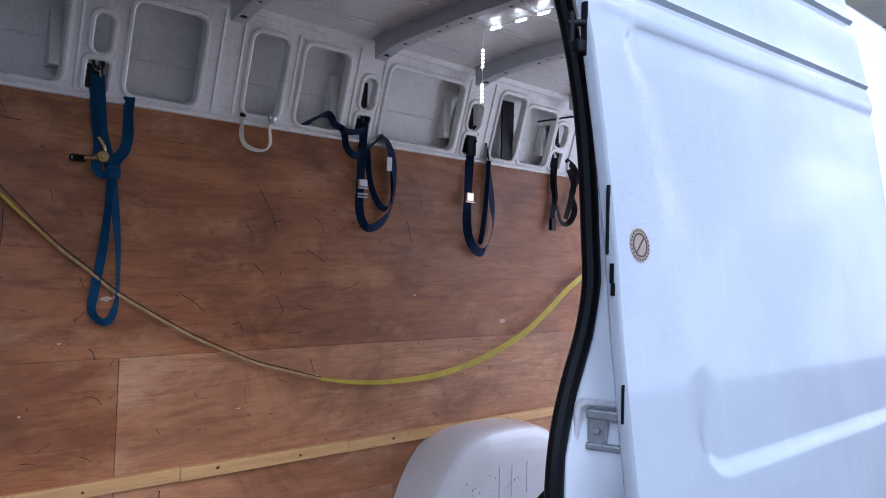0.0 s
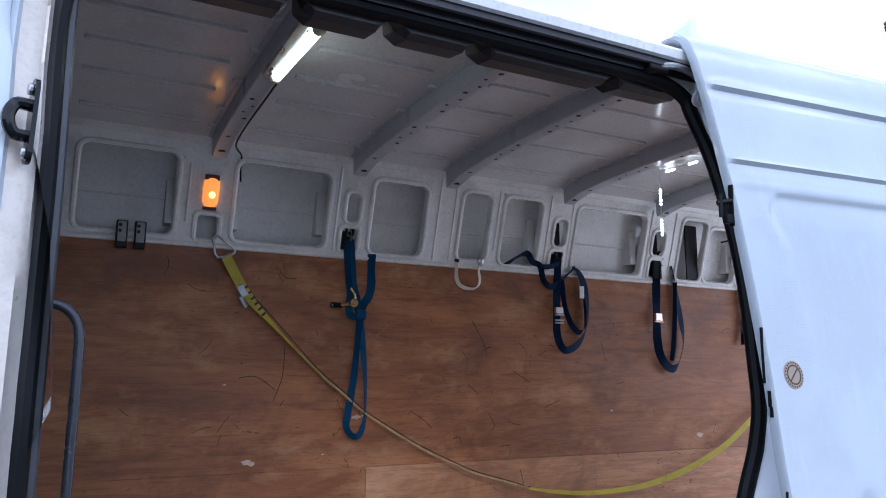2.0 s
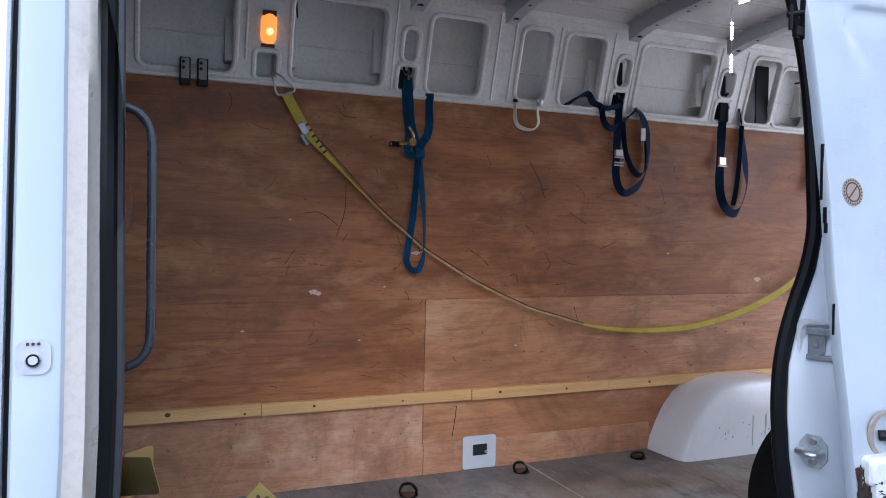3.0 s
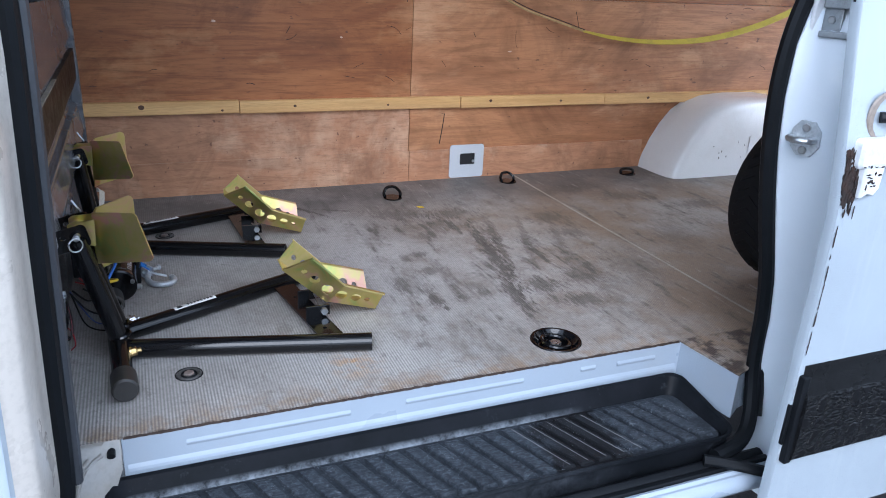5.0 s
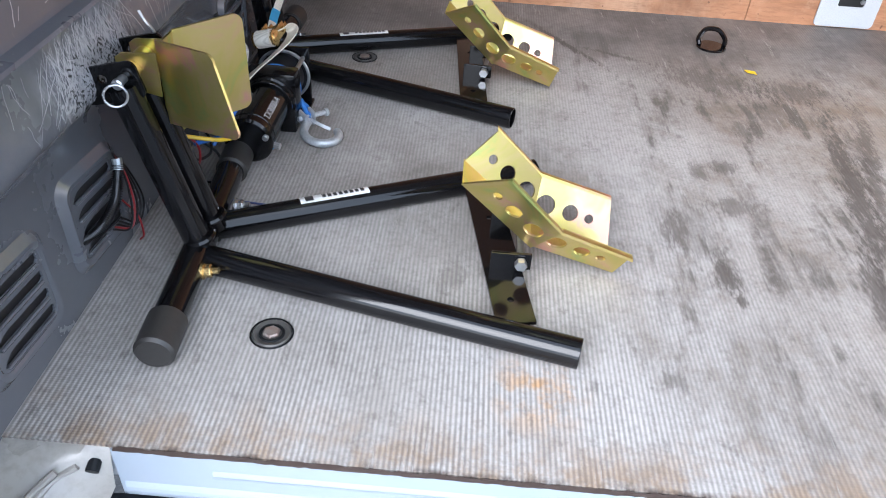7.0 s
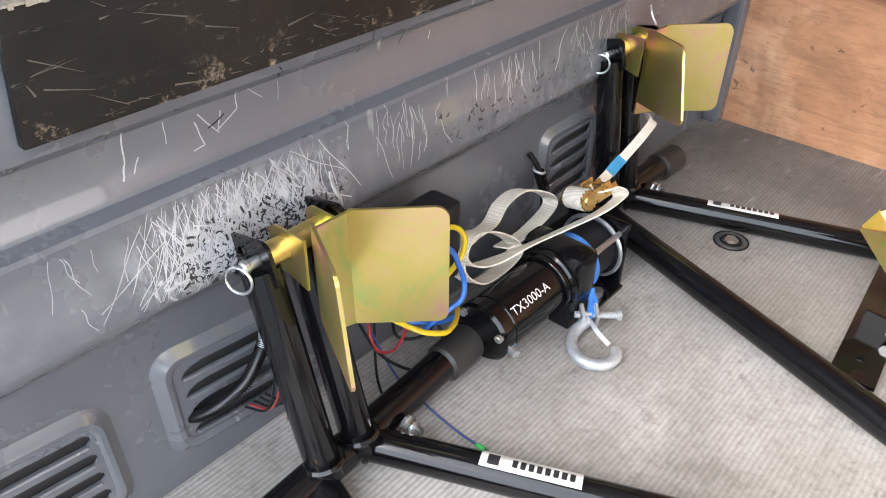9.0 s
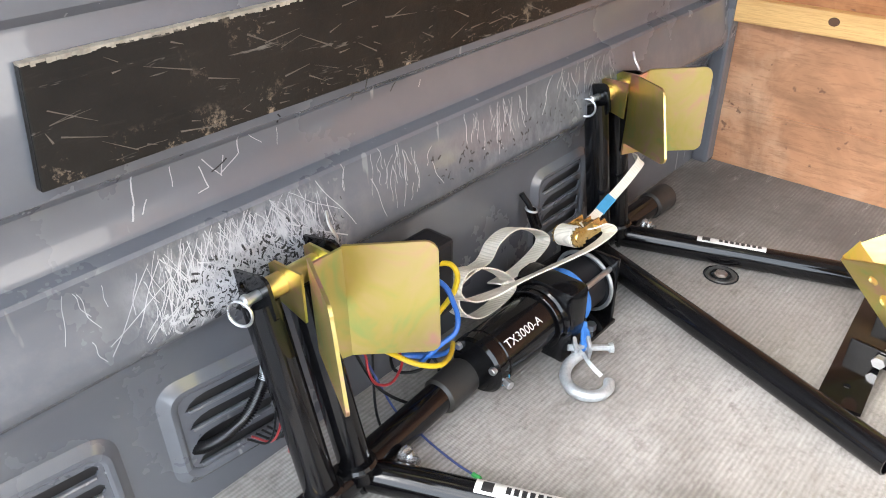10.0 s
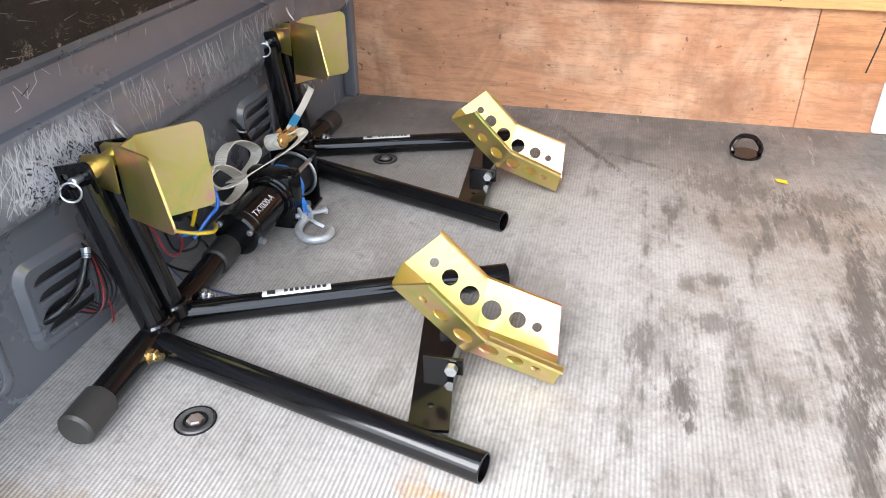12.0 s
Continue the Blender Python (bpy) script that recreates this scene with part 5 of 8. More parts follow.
def roof_bow(x):
    t = thing("roof_bow", (x, 0.7, 2.56), "grey painted pressed steel roof bow with a row of small holes", "roof bow", "roof bows")
    ys = [0.03, 0.08, 0.15, 0.25, 0.4, 0.6, 0.8, 1.0, 1.12, 1.2, 1.26, 1.29, 1.308]
    b = bmesh.new()
    rows = []
    for y in ys:
        top = roof_z(y) + 0.002
        low = interp(y, [(0.03, 2.47), (0.15, 2.545), (0.4, 2.558), (0.75, 2.562), (1.05, 2.556), (1.22, 2.540), (1.308, 2.516)])
        rows.append([(x - 0.042, y, top), (x - 0.040, y, top - 0.006), (x - 0.029, y, top - 0.008), (x - 0.027, y, low + 0.004), (x - 0.024, y, low), (x + 0.024, y, low), (x + 0.027, y, low + 0.004), (x + 0.029, y, top - 0.008), (x + 0.040, y, top - 0.006), (x + 0.042, y, top)])
    loft(b, rows, closed=False)
    part("channel", b, BOW, t, smooth=True)
    def low_at(y):
        return interp(y, [(0.03, 2.47), (0.15, 2.545), (0.4, 2.558), (0.75, 2.562), (1.05, 2.556), (1.22, 2.540), (1.308, 2.516)])
    # black discs on the channel stand for the shade in its punched holes
    for k in range(20):
        y = 0.12 + k * 0.0575
        r = 0.008 if k % 3 == 0 else 0.0055
        dx = 0.012 * (1 if k % 2 else -0.2)
        b = bmesh.new()
        rod(b, (x + dx, y, low_at(y) - 0.0004), (x + dx, y, low_at(y) + 0.003), r, 12)
        part("punched_hole", b, CHIP_SHADE_BLACK, t)
    b = bmesh.new()
    rod(b, (x, 1.272, low_at(1.272) - 0.0006), (x, 1.272, 2.545), 0.013, 14)
    part("punched_hole", b, CHIP_SHADE_BLACK, t)
    for y in (0.38, 0.60, 0.83, 1.07, 1.22):
        z = roof_z(y)
        for x0 in (x - 0.052, x + 0.036):
            b = bmesh.new()
            box(b, x0 - 0.006, x0 + 0.020, y - 0.012, y + 0.012, z - 0.009, z + 0.002, 0.003)
            part("glue_pad", b, ROOF, t)
    return t


bow = roof_bow(BOWS[0])
for x in BOWS[1:]:
    copy_thing(bow, Matrix.Translation((x - BOWS[0], 0, 0)) @ bow.matrix_basis)


# header over the doorway: outer gutter, door track and black inner trim
bm = bmesh.new()
extrude_profile(bm, [(0.06, 2.60), (0.03, 2.50), (-0.01, 2.462), (-0.045, 2.452), (-0.05, 2.46), (-0.052, 2.492), (-0.085, 2.497), (-0.092, 2.488), (-0.100, 2.492), (-0.104, 2.510), (-0.100, 2.518), (-0.06, 2.536), (0.0, 2.566), (0.08, 2.602), (0.2, 2.64), (0.75, 2.69), (1.3, 2.66), (1.5, 2.60), (1.56, 2.5)], -0.9, 3.8, "x")
structure(part("header", bm, JAMB, smooth=True), "white painted door header, gutter and roof skin", "body panel")
bm = bmesh.new()
extrude_profile(bm, [(-0.054, 2.488), (-0.056, 2.466), (-0.062, 2.464), (-0.064, 2.484), (-0.080, 2.486), (-0.082, 2.472), (-0.088, 2.474), (-0.088, 2.494), (-0.06, 2.495)], -0.05, 1.34, "x", True)
structure(part("door_track", bm, HEADER_GREY), "dark sliding door track under the gutter", "track")
for x0, x1 in ((-0.05, 0.312), (0.343, 0.506), (0.542, 0.706), (0.745, 1.08), (1.10, 1.30)):
    bm = bmesh.new()
    # the ends of each length slope away from the cut-outs between them
    pts = [(0.10, 2.555), (0.085, 2.475), (0.06, 2.445), (0.0, 2.434), (-0.022, 2.440), (-0.024, 2.452), (0.02, 2.456), (0.06, 2.50)]
    loft(bm, [[(x + e * (0.016 if z < 2.45 else 0.0), y, z) for y, z in pts] for x, e in ((x0, 1), (x1, -1))], close_ends=True)
    structure(part("header_trim", bm, HEADER_GREY), "dark plastic trim inside the door header", "trim")

# rubber seal round the doorway
line = [(interp(z, SEAL_X), interp(z, SEAL_Y), z) for z in [0.65 + 0.087 * k for k in range(21)]]
line += [(1.285, -0.044, 2.425), (1.235, -0.040, 2.452), (1.17, -0.038, 2.462), (1.05, -0.037, 2.464), (0.8, -0.037, 2.464), (0.5, -0.037, 2.464), (0.2, -0.037, 2.464), (0.02, -0.038, 2.462), (-0.03, -0.04, 2.445), (-0.052, -0.046, 2.40)]
line += [(interp(z, LEFT_X) - 0.006, interp(z, SEAL_Y), z) for z in [2.3 - 0.12 * k for k in range(15)]]
line = [(1.20, -0.236, 0.520), (1.265, -0.226, 0.527), (1.305, -0.210, 0.542), (1.330, -0.190, 0.575), (1.342, -0.172, 0.62), (1.347, -0.158, 0.665)] + line[1:] + [(-0.085, -0.16, 0.575)]
bm = bmesh.new()
cord(bm, line, 0.0175, 10, 3)
seal = structure(part("door_seal", bm, SEAL, smooth=True), "thick black rubber door seal round the doorway", "seal")
bm = bmesh.new()
cord(bm, [(p[0] + (0.014 if p[0] > 0.6 else -0.014), p[1] - 0.014, p[2]) for p in line[3:24]], 0.006, 6, 3)
part("seal_lip", bm, SEAL, seal)
bm = bmesh.new()
cord(bm, [(1.165, -0.240, 0.522), (1.20, -0.262, 0.522), (1.25, -0.295, 0.518), (1.285, -0.315, 0.512)], 0.013, 10, 6)
part("seal_tail", bm, SEAL, seal)
bm = bmesh.new()
cord(bm, [(interp(z, LEFT_X) + 0.012, interp(z, SEAL_Y) + 0.014, z) for z in [2.38 - 0.12 * k for k in range(15)]], 0.010, 8, 2)
structure(part("pillar_trim", bm, mat("grey_trim_plastic", (0.045, 0.048, 0.055), (0.035, 0.037, 0.043), 0.4), smooth=True), "grey plastic trim along the front pillar", "trim")

# ==== sliding door, slid open behind the doorway ====
door = thing("sliding_door", (1.8, -0.33, 0.45), "white van sliding door, fully open, with a black rub strip", "van door")
def door_y(z):
    return interp(z, DOOR_Y)
bm = bmesh.new()
zrows = sorted(set([0.42, 0.43, 0.62, 0.80, 0.9, 1.0, 1.13, 1.25, 1.30] + [round(1.33 + 0.007 * k, 4) for k in range(24)] + [1.52, 1.56, 1.6, 1.75, 1.94, 2.02] + [round(2.05 + 0.0065 * k, 4) for k in range(20)] +
                   [2.182, 2.197, 2.205, 2.213, 2.222, 2.232, 2.30, 2.37, 2.38, 2.388, 2.398, 2.408, 2.418, 2.43, 2.45, 2.475, 2.50, 2.52, 2.533, 2.542, 2.550, 2.556, 2.560]))
RELIEF = [(2.150, 0.0), (2.166, -0.003), (2.176, -0.002), (2.182, 0.0), (2.197, 0.0), (2.205, 0.004), (2.213, 0.004), (2.222, -0.005), (2.232, -0.001), (2.37, 0.0), (2.388, 0.004), (2.398, 0.005), (2.408, -0.006), (2.418, -0.003), (2.43, 0.0)]
xcols = [1.222, 1.228, 1.25, 1.27, 1.285] + [round(1.30 + 0.012 * k, 4) for k in range(28)] + [1.66, 1.70, 1.85, 2.0, 2.2, 2.4, 2.56]
def panel_depth(x, z):
    """The big shallow recess pressed into the door: rounded corners, a soft front edge."""
    def inside(side, level, radius):
        if side < radius and level < radius:
            return radius - math.hypot(radius - side, radius - level)
        return min(side, level)
    side = x - (1.322 + max(0.0, 2.10 - z) * 0.150)
    level, radius, soft = (2.148 - z, 0.050, 0.011) if z > 1.76 else (z - 1.376, 0.085, 0.015)
    away = min(1.0, max(0.0, (level - 0.05) / 0.12))
    soft += 0.055 * away
    f = min(1.0, max(0.0, (inside(side - 0.04 * away, level, radius) + soft) / (2 * soft)))
    return 0.0085 * f * f * (3 - 2 * f)
grid = []
for z in zrows:
    row = [Vector((1.2195, door_y(z) + 0.022, z)), Vector((1.219, door_y(z) + 0.006, z))]
    for x in xcols:
        crest = interp(z, RELIEF) * (min(1, max(0, (x - 1.22) / 0.03)) * 0.8 + 0.2) if 2.15 < z < 2.43 else 0
        row.append(Vector((x, door_y(z) + crest + panel_depth(x, z), z + min(1.15, max(0, (z - 1.55) / 0.85)) * 0.045 * (x - 1.22))))
    grid.append(row)
loft(bm, grid, closed=False)
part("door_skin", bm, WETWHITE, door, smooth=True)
bm = bmesh.new()
loft(bm, [[(1.2195, door_y(z) + 0.022, z), (1.235, door_y(z) + 0.03, z), (1.25, door_y(z) + 0.045, z), (2.55, door_y(z) + 0.045, z)] for z in zrows], closed=False)
part("inner_panel", bm, JAMB, door, smooth=True)
bm = bmesh.new()
zz = [0.600, 0.605, 0.612, 0.66, 0.72, 0.752, 0.760, 0.790, 0.812, 0.820]
outs = [0.0, 0.012, 0.018, 0.021, 0.021, 0.020, 0.018, 0.008, 0.003, 0.0]
loft(bm, [[(1.235, door_y(z) - o * 0.2, z), (1.2395, door_y(z) - o, z), (2.54, door_y(z) - o, z)] for z, o in zip(zz, outs)], closed=False)
part("rub_strip", bm, RUBSTRIP, door, "black textured plastic rub strip", smooth=True)
bm = bmesh.new()
box(bm, 1.226, 1.245, door_y(0.7) - 0.014, door_y(0.7) + 0.02, 0.60, 0.80, 0.004)
box(bm, 1.2195, 1.2275, door_y(0.7) - 0.002, door_y(0.7) + 0.012, 0.640, 0.735, 0.003)
part("strip_end", bm, SEAL, door, "broken black end of the rub strip")
# handle bowl with a pull
bm = bmesh.new()
hx, hz = 1.36, 1.297
hy = door_y(hz)
rows = []
for s, d in ((1.12, -0.001), (1.0, -0.004), (0.93, 0.004), (0.75, 0.02), (0.4, 0.028)):
    rows.append([(hx + x * s, hy + d, hz + y * s) for x, y in round_rect(-0.085, 0.085, -0.038, 0.038, 0.035)])
loft(bm, rows)
bm.faces.new([bm.verts.new(p) for p in rows[-1]])
handle = part("handle_bowl", bm, PLASTIC, door, "dark recessed handle bowl", smooth=True)
bm = bmesh.new()
loft(bm, [[(hx + x * q, hy + d, hz + y * q) for x, y in round_rect(-0.085, 0.085, -0.038, 0.038, 0.035)] for q, d in ((1.16, -0.0005), (1.13, -0.005), (1.02, -0.0055), (0.96, 0.002))])
part("bowl_rim", bm, mat("worn_bowl_rim", (0.30, 0.25, 0.21), (0.22, 0.18, 0.15), 0.5), handle, "worn brownish rim", smooth=True)
bm = bmesh.new()
cord(bm, [(hx - 0.07, hy - 0.004, hz), (hx - 0.04, hy - 0.02, hz + 0.002), (hx + 0.04, hy - 0.02, hz + 0.002), (hx + 0.075, hy - 0.004, hz)], 0.010, 10, 6)
part("pull", bm, PLASTIC, handle, smooth=True)
# rusted patch and bent bracket at the leading edge
bm = bmesh.new()
rnd = random.Random(3)
for k in range(150):
    x, z = min(1.29, 1.2245 + abs(rnd.gauss(0, 0.020))), rnd.triangular(1.125, 1.245, 1.175)
    w, h = rnd.uniform(0.0012, 0.0062), rnd.uniform(0.002, 0.014)
    if k > 132:
        x, z, w, h = 1.2235 + rnd.uniform(0, 0.002), rnd.uniform(0.84, 1.12), rnd.uniform(0.0006, 0.0016), rnd.uniform(0.004, 0.016)
    lp = [(x + w * rnd.uniform(0.4, 1.3) * math.cos(g), z + h * rnd.uniform(0.4, 1.3) * math.sin(g)) for g in [2 * math.pi * q / 11 for q in range(11)]]
    sheet(bm, [(max(1.2205, px), pz) for px, pz in lp], [], plane_pose((0, door_y(z) - 0.0012 - 0.00002 * k, 0), (1, 0, 0), (0, 0, 1)), 0.0012)
part("rust_patch", bm, RUST, door, "dark ragged rust along the leading edge")
bm = bmesh.new()
by, bl = door_y(1.235), door_y(1.18)
loft(bm, [[(x, by + d, z) for x, z in round_rect(1.243 + o, 1.36 - o, 1.209 + o, 1.262 - o, 0.011, 4)] for o, d in ((-0.001, 0.003), (0.0, -0.012), (0.004, -0.018), (0.010, -0.020))], close_ends=True)
loft(bm, [[(x, bl + d, z) for x, z in [(1.256 + o, 1.212), (1.302 - o, 1.212), (1.300 - o, 1.172 + o), (1.290 - o, 1.160 + o), (1.272, 1.164 + o), (1.258 + o, 1.158 + o)]] for o, d in ((-0.001, 0.003), (0.0, -0.010), (0.003, -0.015))], close_ends=True)
bracket = part("bracket", bm, JAMB, door, "dented white bracket with chipped paint")
bm = bmesh.new()
for k in range(44):
    x, z = rnd.uniform(1.25, 1.335), rnd.choice((rnd.uniform(1.210, 1.222), rnd.uniform(1.166, 1.205)))
    if z < 1.208 and not 1.261 < x < 1.297:
        continue
    face = (by - 0.0183) if z > 1.208 else (bl - 0.0153)
    w, h = rnd.uniform(0.0015, 0.0065), rnd.uniform(0.001, 0.006 if z < 1.208 else 0.003)
    lp = [(x + w * rnd.uniform(0.4, 1.3) * math.cos(g), z + h * rnd.uniform(0.4, 1.3) * math.sin(g)) for g in [2 * math.pi * q / 9 for q in range(9)]]
    sheet(bm, lp, [], plane_pose((0, face - 0.00003 * k, 0), (1, 0, 0), (0, 0, 1)), 0.0008)
part("paint_chip", bm, RUST, bracket, "rusty chipped paint")
# black fittings in the leading edge
for z, h, w in ((2.115, 0.045, 0.012), (1.80, 0.055, 0.006), (1.715, 0.016, 0.008), (1.69, 0.01, 0.008), (1.515, 0.03, 0.005)):
    bm = bmesh.new()
    box(bm, 1.2175, 1.222, door_y(z) + 0.008, door_y(z) + 0.008 + w, z - h, z + h, 0.0015)
    part("edge_fitting", bm, SEAL, door, "black plastic plug")
bm = bmesh.new()
rod(bm, (1.220, door_y(2.12) + 0.012, 2.125), (1.192, door_y(2.12) + 0.026, 2.120), 0.0055, 10)
rod(bm, (1.198, door_y(2.12) + 0.022, 2.14), (1.198, door_y(2.12) + 0.022, 2.09), 0.005, 10)
box(bm, 1.200, 1.222, door_y(2.12) + 0.008, door_y(2.12) + 0.022, 2.075, 2.095, 0.003)
part("hinge_pin", bm, SEAL, door, "black guide fitting")
# round sticker: ring and slash
sx, sz = 1.284, 1.762
sy = door_y(sz)
tilt = plane_pose((sx, sy - 0.0012, sz), (1, 0, 0), (0, (door_y(1.86) - door_y(1.66)) / 0.2, 1)) @ Matrix.Diagonal((0.78, 0.78, 1, 1))
bm = bmesh.new()
sheet(bm, disc_loop(0, 0, 0.036, 32), [], tilt, 0.0006)
disc = part("sticker", bm, STICKER_BG, door, "round beige sticker with a brown ring and slash")
bm = bmesh.new()
up = tilt @ Matrix.Translation((0, 0, 0.0006))
sheet(bm, disc_loop(0, 0, 0.026, 32), [disc_loop(0, 0, 0.022, 32)], up, 0.0004)
sheet(bm, [(-0.0175, -0.0145), (-0.0145, -0.0175), (0.0175, 0.0145), (0.0145, 0.0175)], [], up, 0.0004)
for k in range(22):
    a = 2 * math.pi * k / 22
    c, s = math.cos(a), math.sin(a)
    sheet(bm, [(c * 0.029 - s * 0.0022, s * 0.029 + c * 0.0022), (c * 0.029 + s * 0.0022, s * 0.029 - c * 0.0022), (c * 0.033 + s * 0.0022, s * 0.033 - c * 0.0022), (c * 0.033 - s * 0.0022, s * 0.033 + c * 0.0022)], [], up, 0.0004)
part("print", bm, STICKER, disc, "brown printed ring, slash and bars")
# upper roller arm in the track
arm = thing("roller_arm", (1.27, -0.06, 2.47), "dark steel roller arm of the sliding door in its track", "roller arm")
bm = bmesh.new()
box(bm, 1.14, 1.20, -0.085, -0.045, 2.462, 2.482, 0.004)
rod(bm, (1.16, -0.065, 2.46), (1.16, -0.065, 2.495), 0.012, 14, rim=0.002)
part("bracket", bm, PLASTIC, arm)
bm = bmesh.new()
cord(bm, [(1.17, -0.075, 2.475), (1.21, -0.09, 2.476), (1.26, -0.085, 2.475), (1.31, -0.07, 2.47)], 0.009, 8, 5)
part("arm", bm, DULL, arm, "dull steel arm")
bm = bmesh.new()
rod(bm, (1.285, -0.09, 2.41), (1.285, -0.083, 2.413), 0.020, 20, rim=0.002)
rod(bm, (1.285, -0.094, 2.41), (1.285, -0.083, 2.413), 0.009, 16)
part("round_cap", bm, JAMB, rear_pillar, "round white cap in the jamb corner")

# striker, latch recess and plugs on the rear jamb
def jamb_at(z, f):
    a, b2 = Vector((interp(z, SEAL_X) + 0.006, interp(z, SEAL_Y) - 0.02, z)), Vector((interp(z, SEAL_X) + 0.05, interp(z, SKIN_Y), z))
    return a.lerp(b2, f)
st = thing("door_striker", jamb_at(1.230, 0.45), "bright zinc door striker plate screwed to the white jamb", "striker")
c = jamb_at(1.230, 0.42)
fp = plane_pose(c + Vector((-0.010, 0, 0)), (0.30, -0.95, 0), (0, 0, 1))
fp = fp if (fp.to_3x3() @ Vector((0, 0, 1))).x < 0 else plane_pose(c + Vector((-0.010, 0, 0)), (-0.30, 0.95, 0), (0, 0, 1))
bm = bmesh.new()
sheet(bm, [(-0.027, -0.018), (-0.012, -0.034), (0.014, -0.034), (0.028, -0.014), (0.028, 0.016), (0.014, 0.034), (-0.014, 0.034), (-0.028, 0.016)], [], fp, 0.006)
part("plate", bm, GALV, st)
bm = bmesh.new()
cord(bm, [fp @ Vector(p) for p in ((-0.024, 0, 0), (-0.022, 0.0, 0.022), (0.0, 0, 0.030), (0.016, 0, 0.022), (0.018, 0, 0))], 0.0065, 10, 5)
part("loop", bm, STEEL, st)
for y in (-0.022, 0.022):
    bm = bmesh.new()
    rod(bm, fp @ Vector((0.0, y, 0)), fp @ Vector((0.0, y, 0.005)), 0.008, 12, rim=0.0015)
    part("screw", bm, STEEL, st)
lt = thing("door_latch", jamb_at(1.452, 0.60), "dull steel latch guide in a pressed recess of the white jamb", "latch")
c = jamb_at(1.452, 0.60)
lp = plane_pose(c + Vector((-0.006, 0, 0)), (-0.30, 0.95, 0), (0, 0, 1))
lp = lp if (lp.to_3x3() @ Vector((0, 0, 1))).x < 0 else plane_pose(c + Vector((-0.006, 0, 0)), (0.30, -0.95, 0), (0, 0, 1))
bm = bmesh.new()
rows = [[lp @ Vector((x, y, h)) for x, y in round_rect(-0.062 + o, 0.062 - o, -0.05 + o, 0.05 - o, 0.02)] for o, h in ((0, -0.001), (0.004, 0.004), (0.010, 0.0035), (0.016, -0.006))]
loft(bm, rows)
bm.faces.new([bm.verts.new(p) for p in rows[-1]])
part("recess", bm, JAMB, lt, smooth=True)
bm = bmesh.new()
for y0, y1, h in ((0.018, 0.034, 0.016), (-0.034, -0.022, 0.016)):
    b2 = bmesh.new()
    box(b2, -0.035, 0.05, y0, y1, -0.002, h, 0.003)
    merge(bm, b2, lp)
b2 = bmesh.new()
box(b2, -0.035, 0.0, -0.022, 0.018, 0.0, 0.006, 0.002)
merge(bm, b2, lp)
part("guide", bm, DULL, lt)
bm = bmesh.new()
rod(bm, lp @ Vector((-0.018, -0.002, 0.004)), lp @ Vector((-0.018, -0.002, 0.010)), 0.007, 12, rim=0.0015)
part("screw", bm, STEEL, lt)
for z in (1.372, 1.341):
    bm = bmesh.new()
    p = jamb_at(z, 0.9)
    rod(bm, p + Vector((-0.004, 0, 0)), p + Vector((0.004, 0, 0)), 0.0085, 14, rim=0.001)
    part("plug", bm, SEAL, rear_pillar, "round black plug")

# ==== front cab door and the lock in the pillar ====
cab = thing("cab_door", (-0.6, -0.3, 0.5), "white cab door, shut, with a dark side window", "van door")
bm = bmesh.new()
rows = []
for z in (0.42, 0.6, 0.9, 1.2, 1.35):
    rows.append([(-1.05, interp(z, SKIN_Y) - 0.004, z), (-0.6, interp(z, SKIN_Y) - 0.006, z), (-0.175, interp(z, SKIN_Y) - 0.004, z), (-0.170, interp(z, SKIN_Y), z), (-0.1695, interp(z, SKIN_Y) + 0.03, z)])
loft(bm, rows, closed=False)
for x0, x1 in ((-0.24, -0.170), (-1.05, -0.98)):
    loft(bm, [[(x0, interp(z, SKIN_Y) + 0.01, z), (x0, interp(z, SKIN_Y) - 0.003, z), (x1 - 0.004, interp(z, SKIN_Y) - 0.004, z), (x1, interp(z, SKIN_Y), z), (x1, interp(z, SKIN_Y) + 0.03, z)] for z in (1.35, 1.6, 1.9, 2.13)], closed=False)
loft(bm, [[(-1.05, interp(z, SKIN_Y) - 0.003, z), (-0.17, interp(z, SKIN_Y) - 0.003, z)] for z in (2.03, 2.13, 2.16)], closed=False)
part("panel", bm, WHITE, cab, smooth=True)
bm = bmesh.new()
loft(bm, [[(-0.98, interp(z, SKIN_Y) + 0.008, z), (-0.24, interp(z, SKIN_Y) + 0.008, z)] for z in (1.35, 1.6, 1.9, 2.03)], closed=False)
part("window", bm, GLASS_DARK, cab, "dark window glass")
bm = bmesh.new()
extrude_profile(bm, [(interp(z, SKIN_Y) + 0.02, z) for z in (0.38, 0.9, 1.3, 1.6, 1.9, 2.13, 2.3, 2.48)], -1.0, -0.15, "x")
structure(part("cab_side", bm, SEAL), "black door gap and closed cab side", "body panel")
bm = bmesh.new()
loft(bm, [[(-1.05, interp(z, SKIN_Y) - 0.003, z), (-0.163, interp(z, SKIN_Y) - 0.003, z)] for z in (2.165, 2.3, 2.45, 2.52)], closed=False)
structure(part("cab_roof_side", bm, WHITE, smooth=True), "white body side above the cab door", "body panel")
lock = thing("door_lock", (-0.135, -0.27, 1.5), "round steel lock barrel on a clear plastic guard on the pillar", "lock")
ly = interp(1.5, SKIN_Y) - 0.004
lk = plane_pose((-0.1355, ly - 0.001, 1.502), (1, 0, 0), (0, 0.1, 1))
bm = bmesh.new()
sheet(bm, round_rect(-0.020, 0.020, -0.022, 0.022, 0.013), [], lk, 0.001)
part("guard", bm, mat("clear_guard", (0.55, 0.57, 0.63), rough=0.15, bump=0), lock, "bluish clear plastic guard")
bm = bmesh.new()
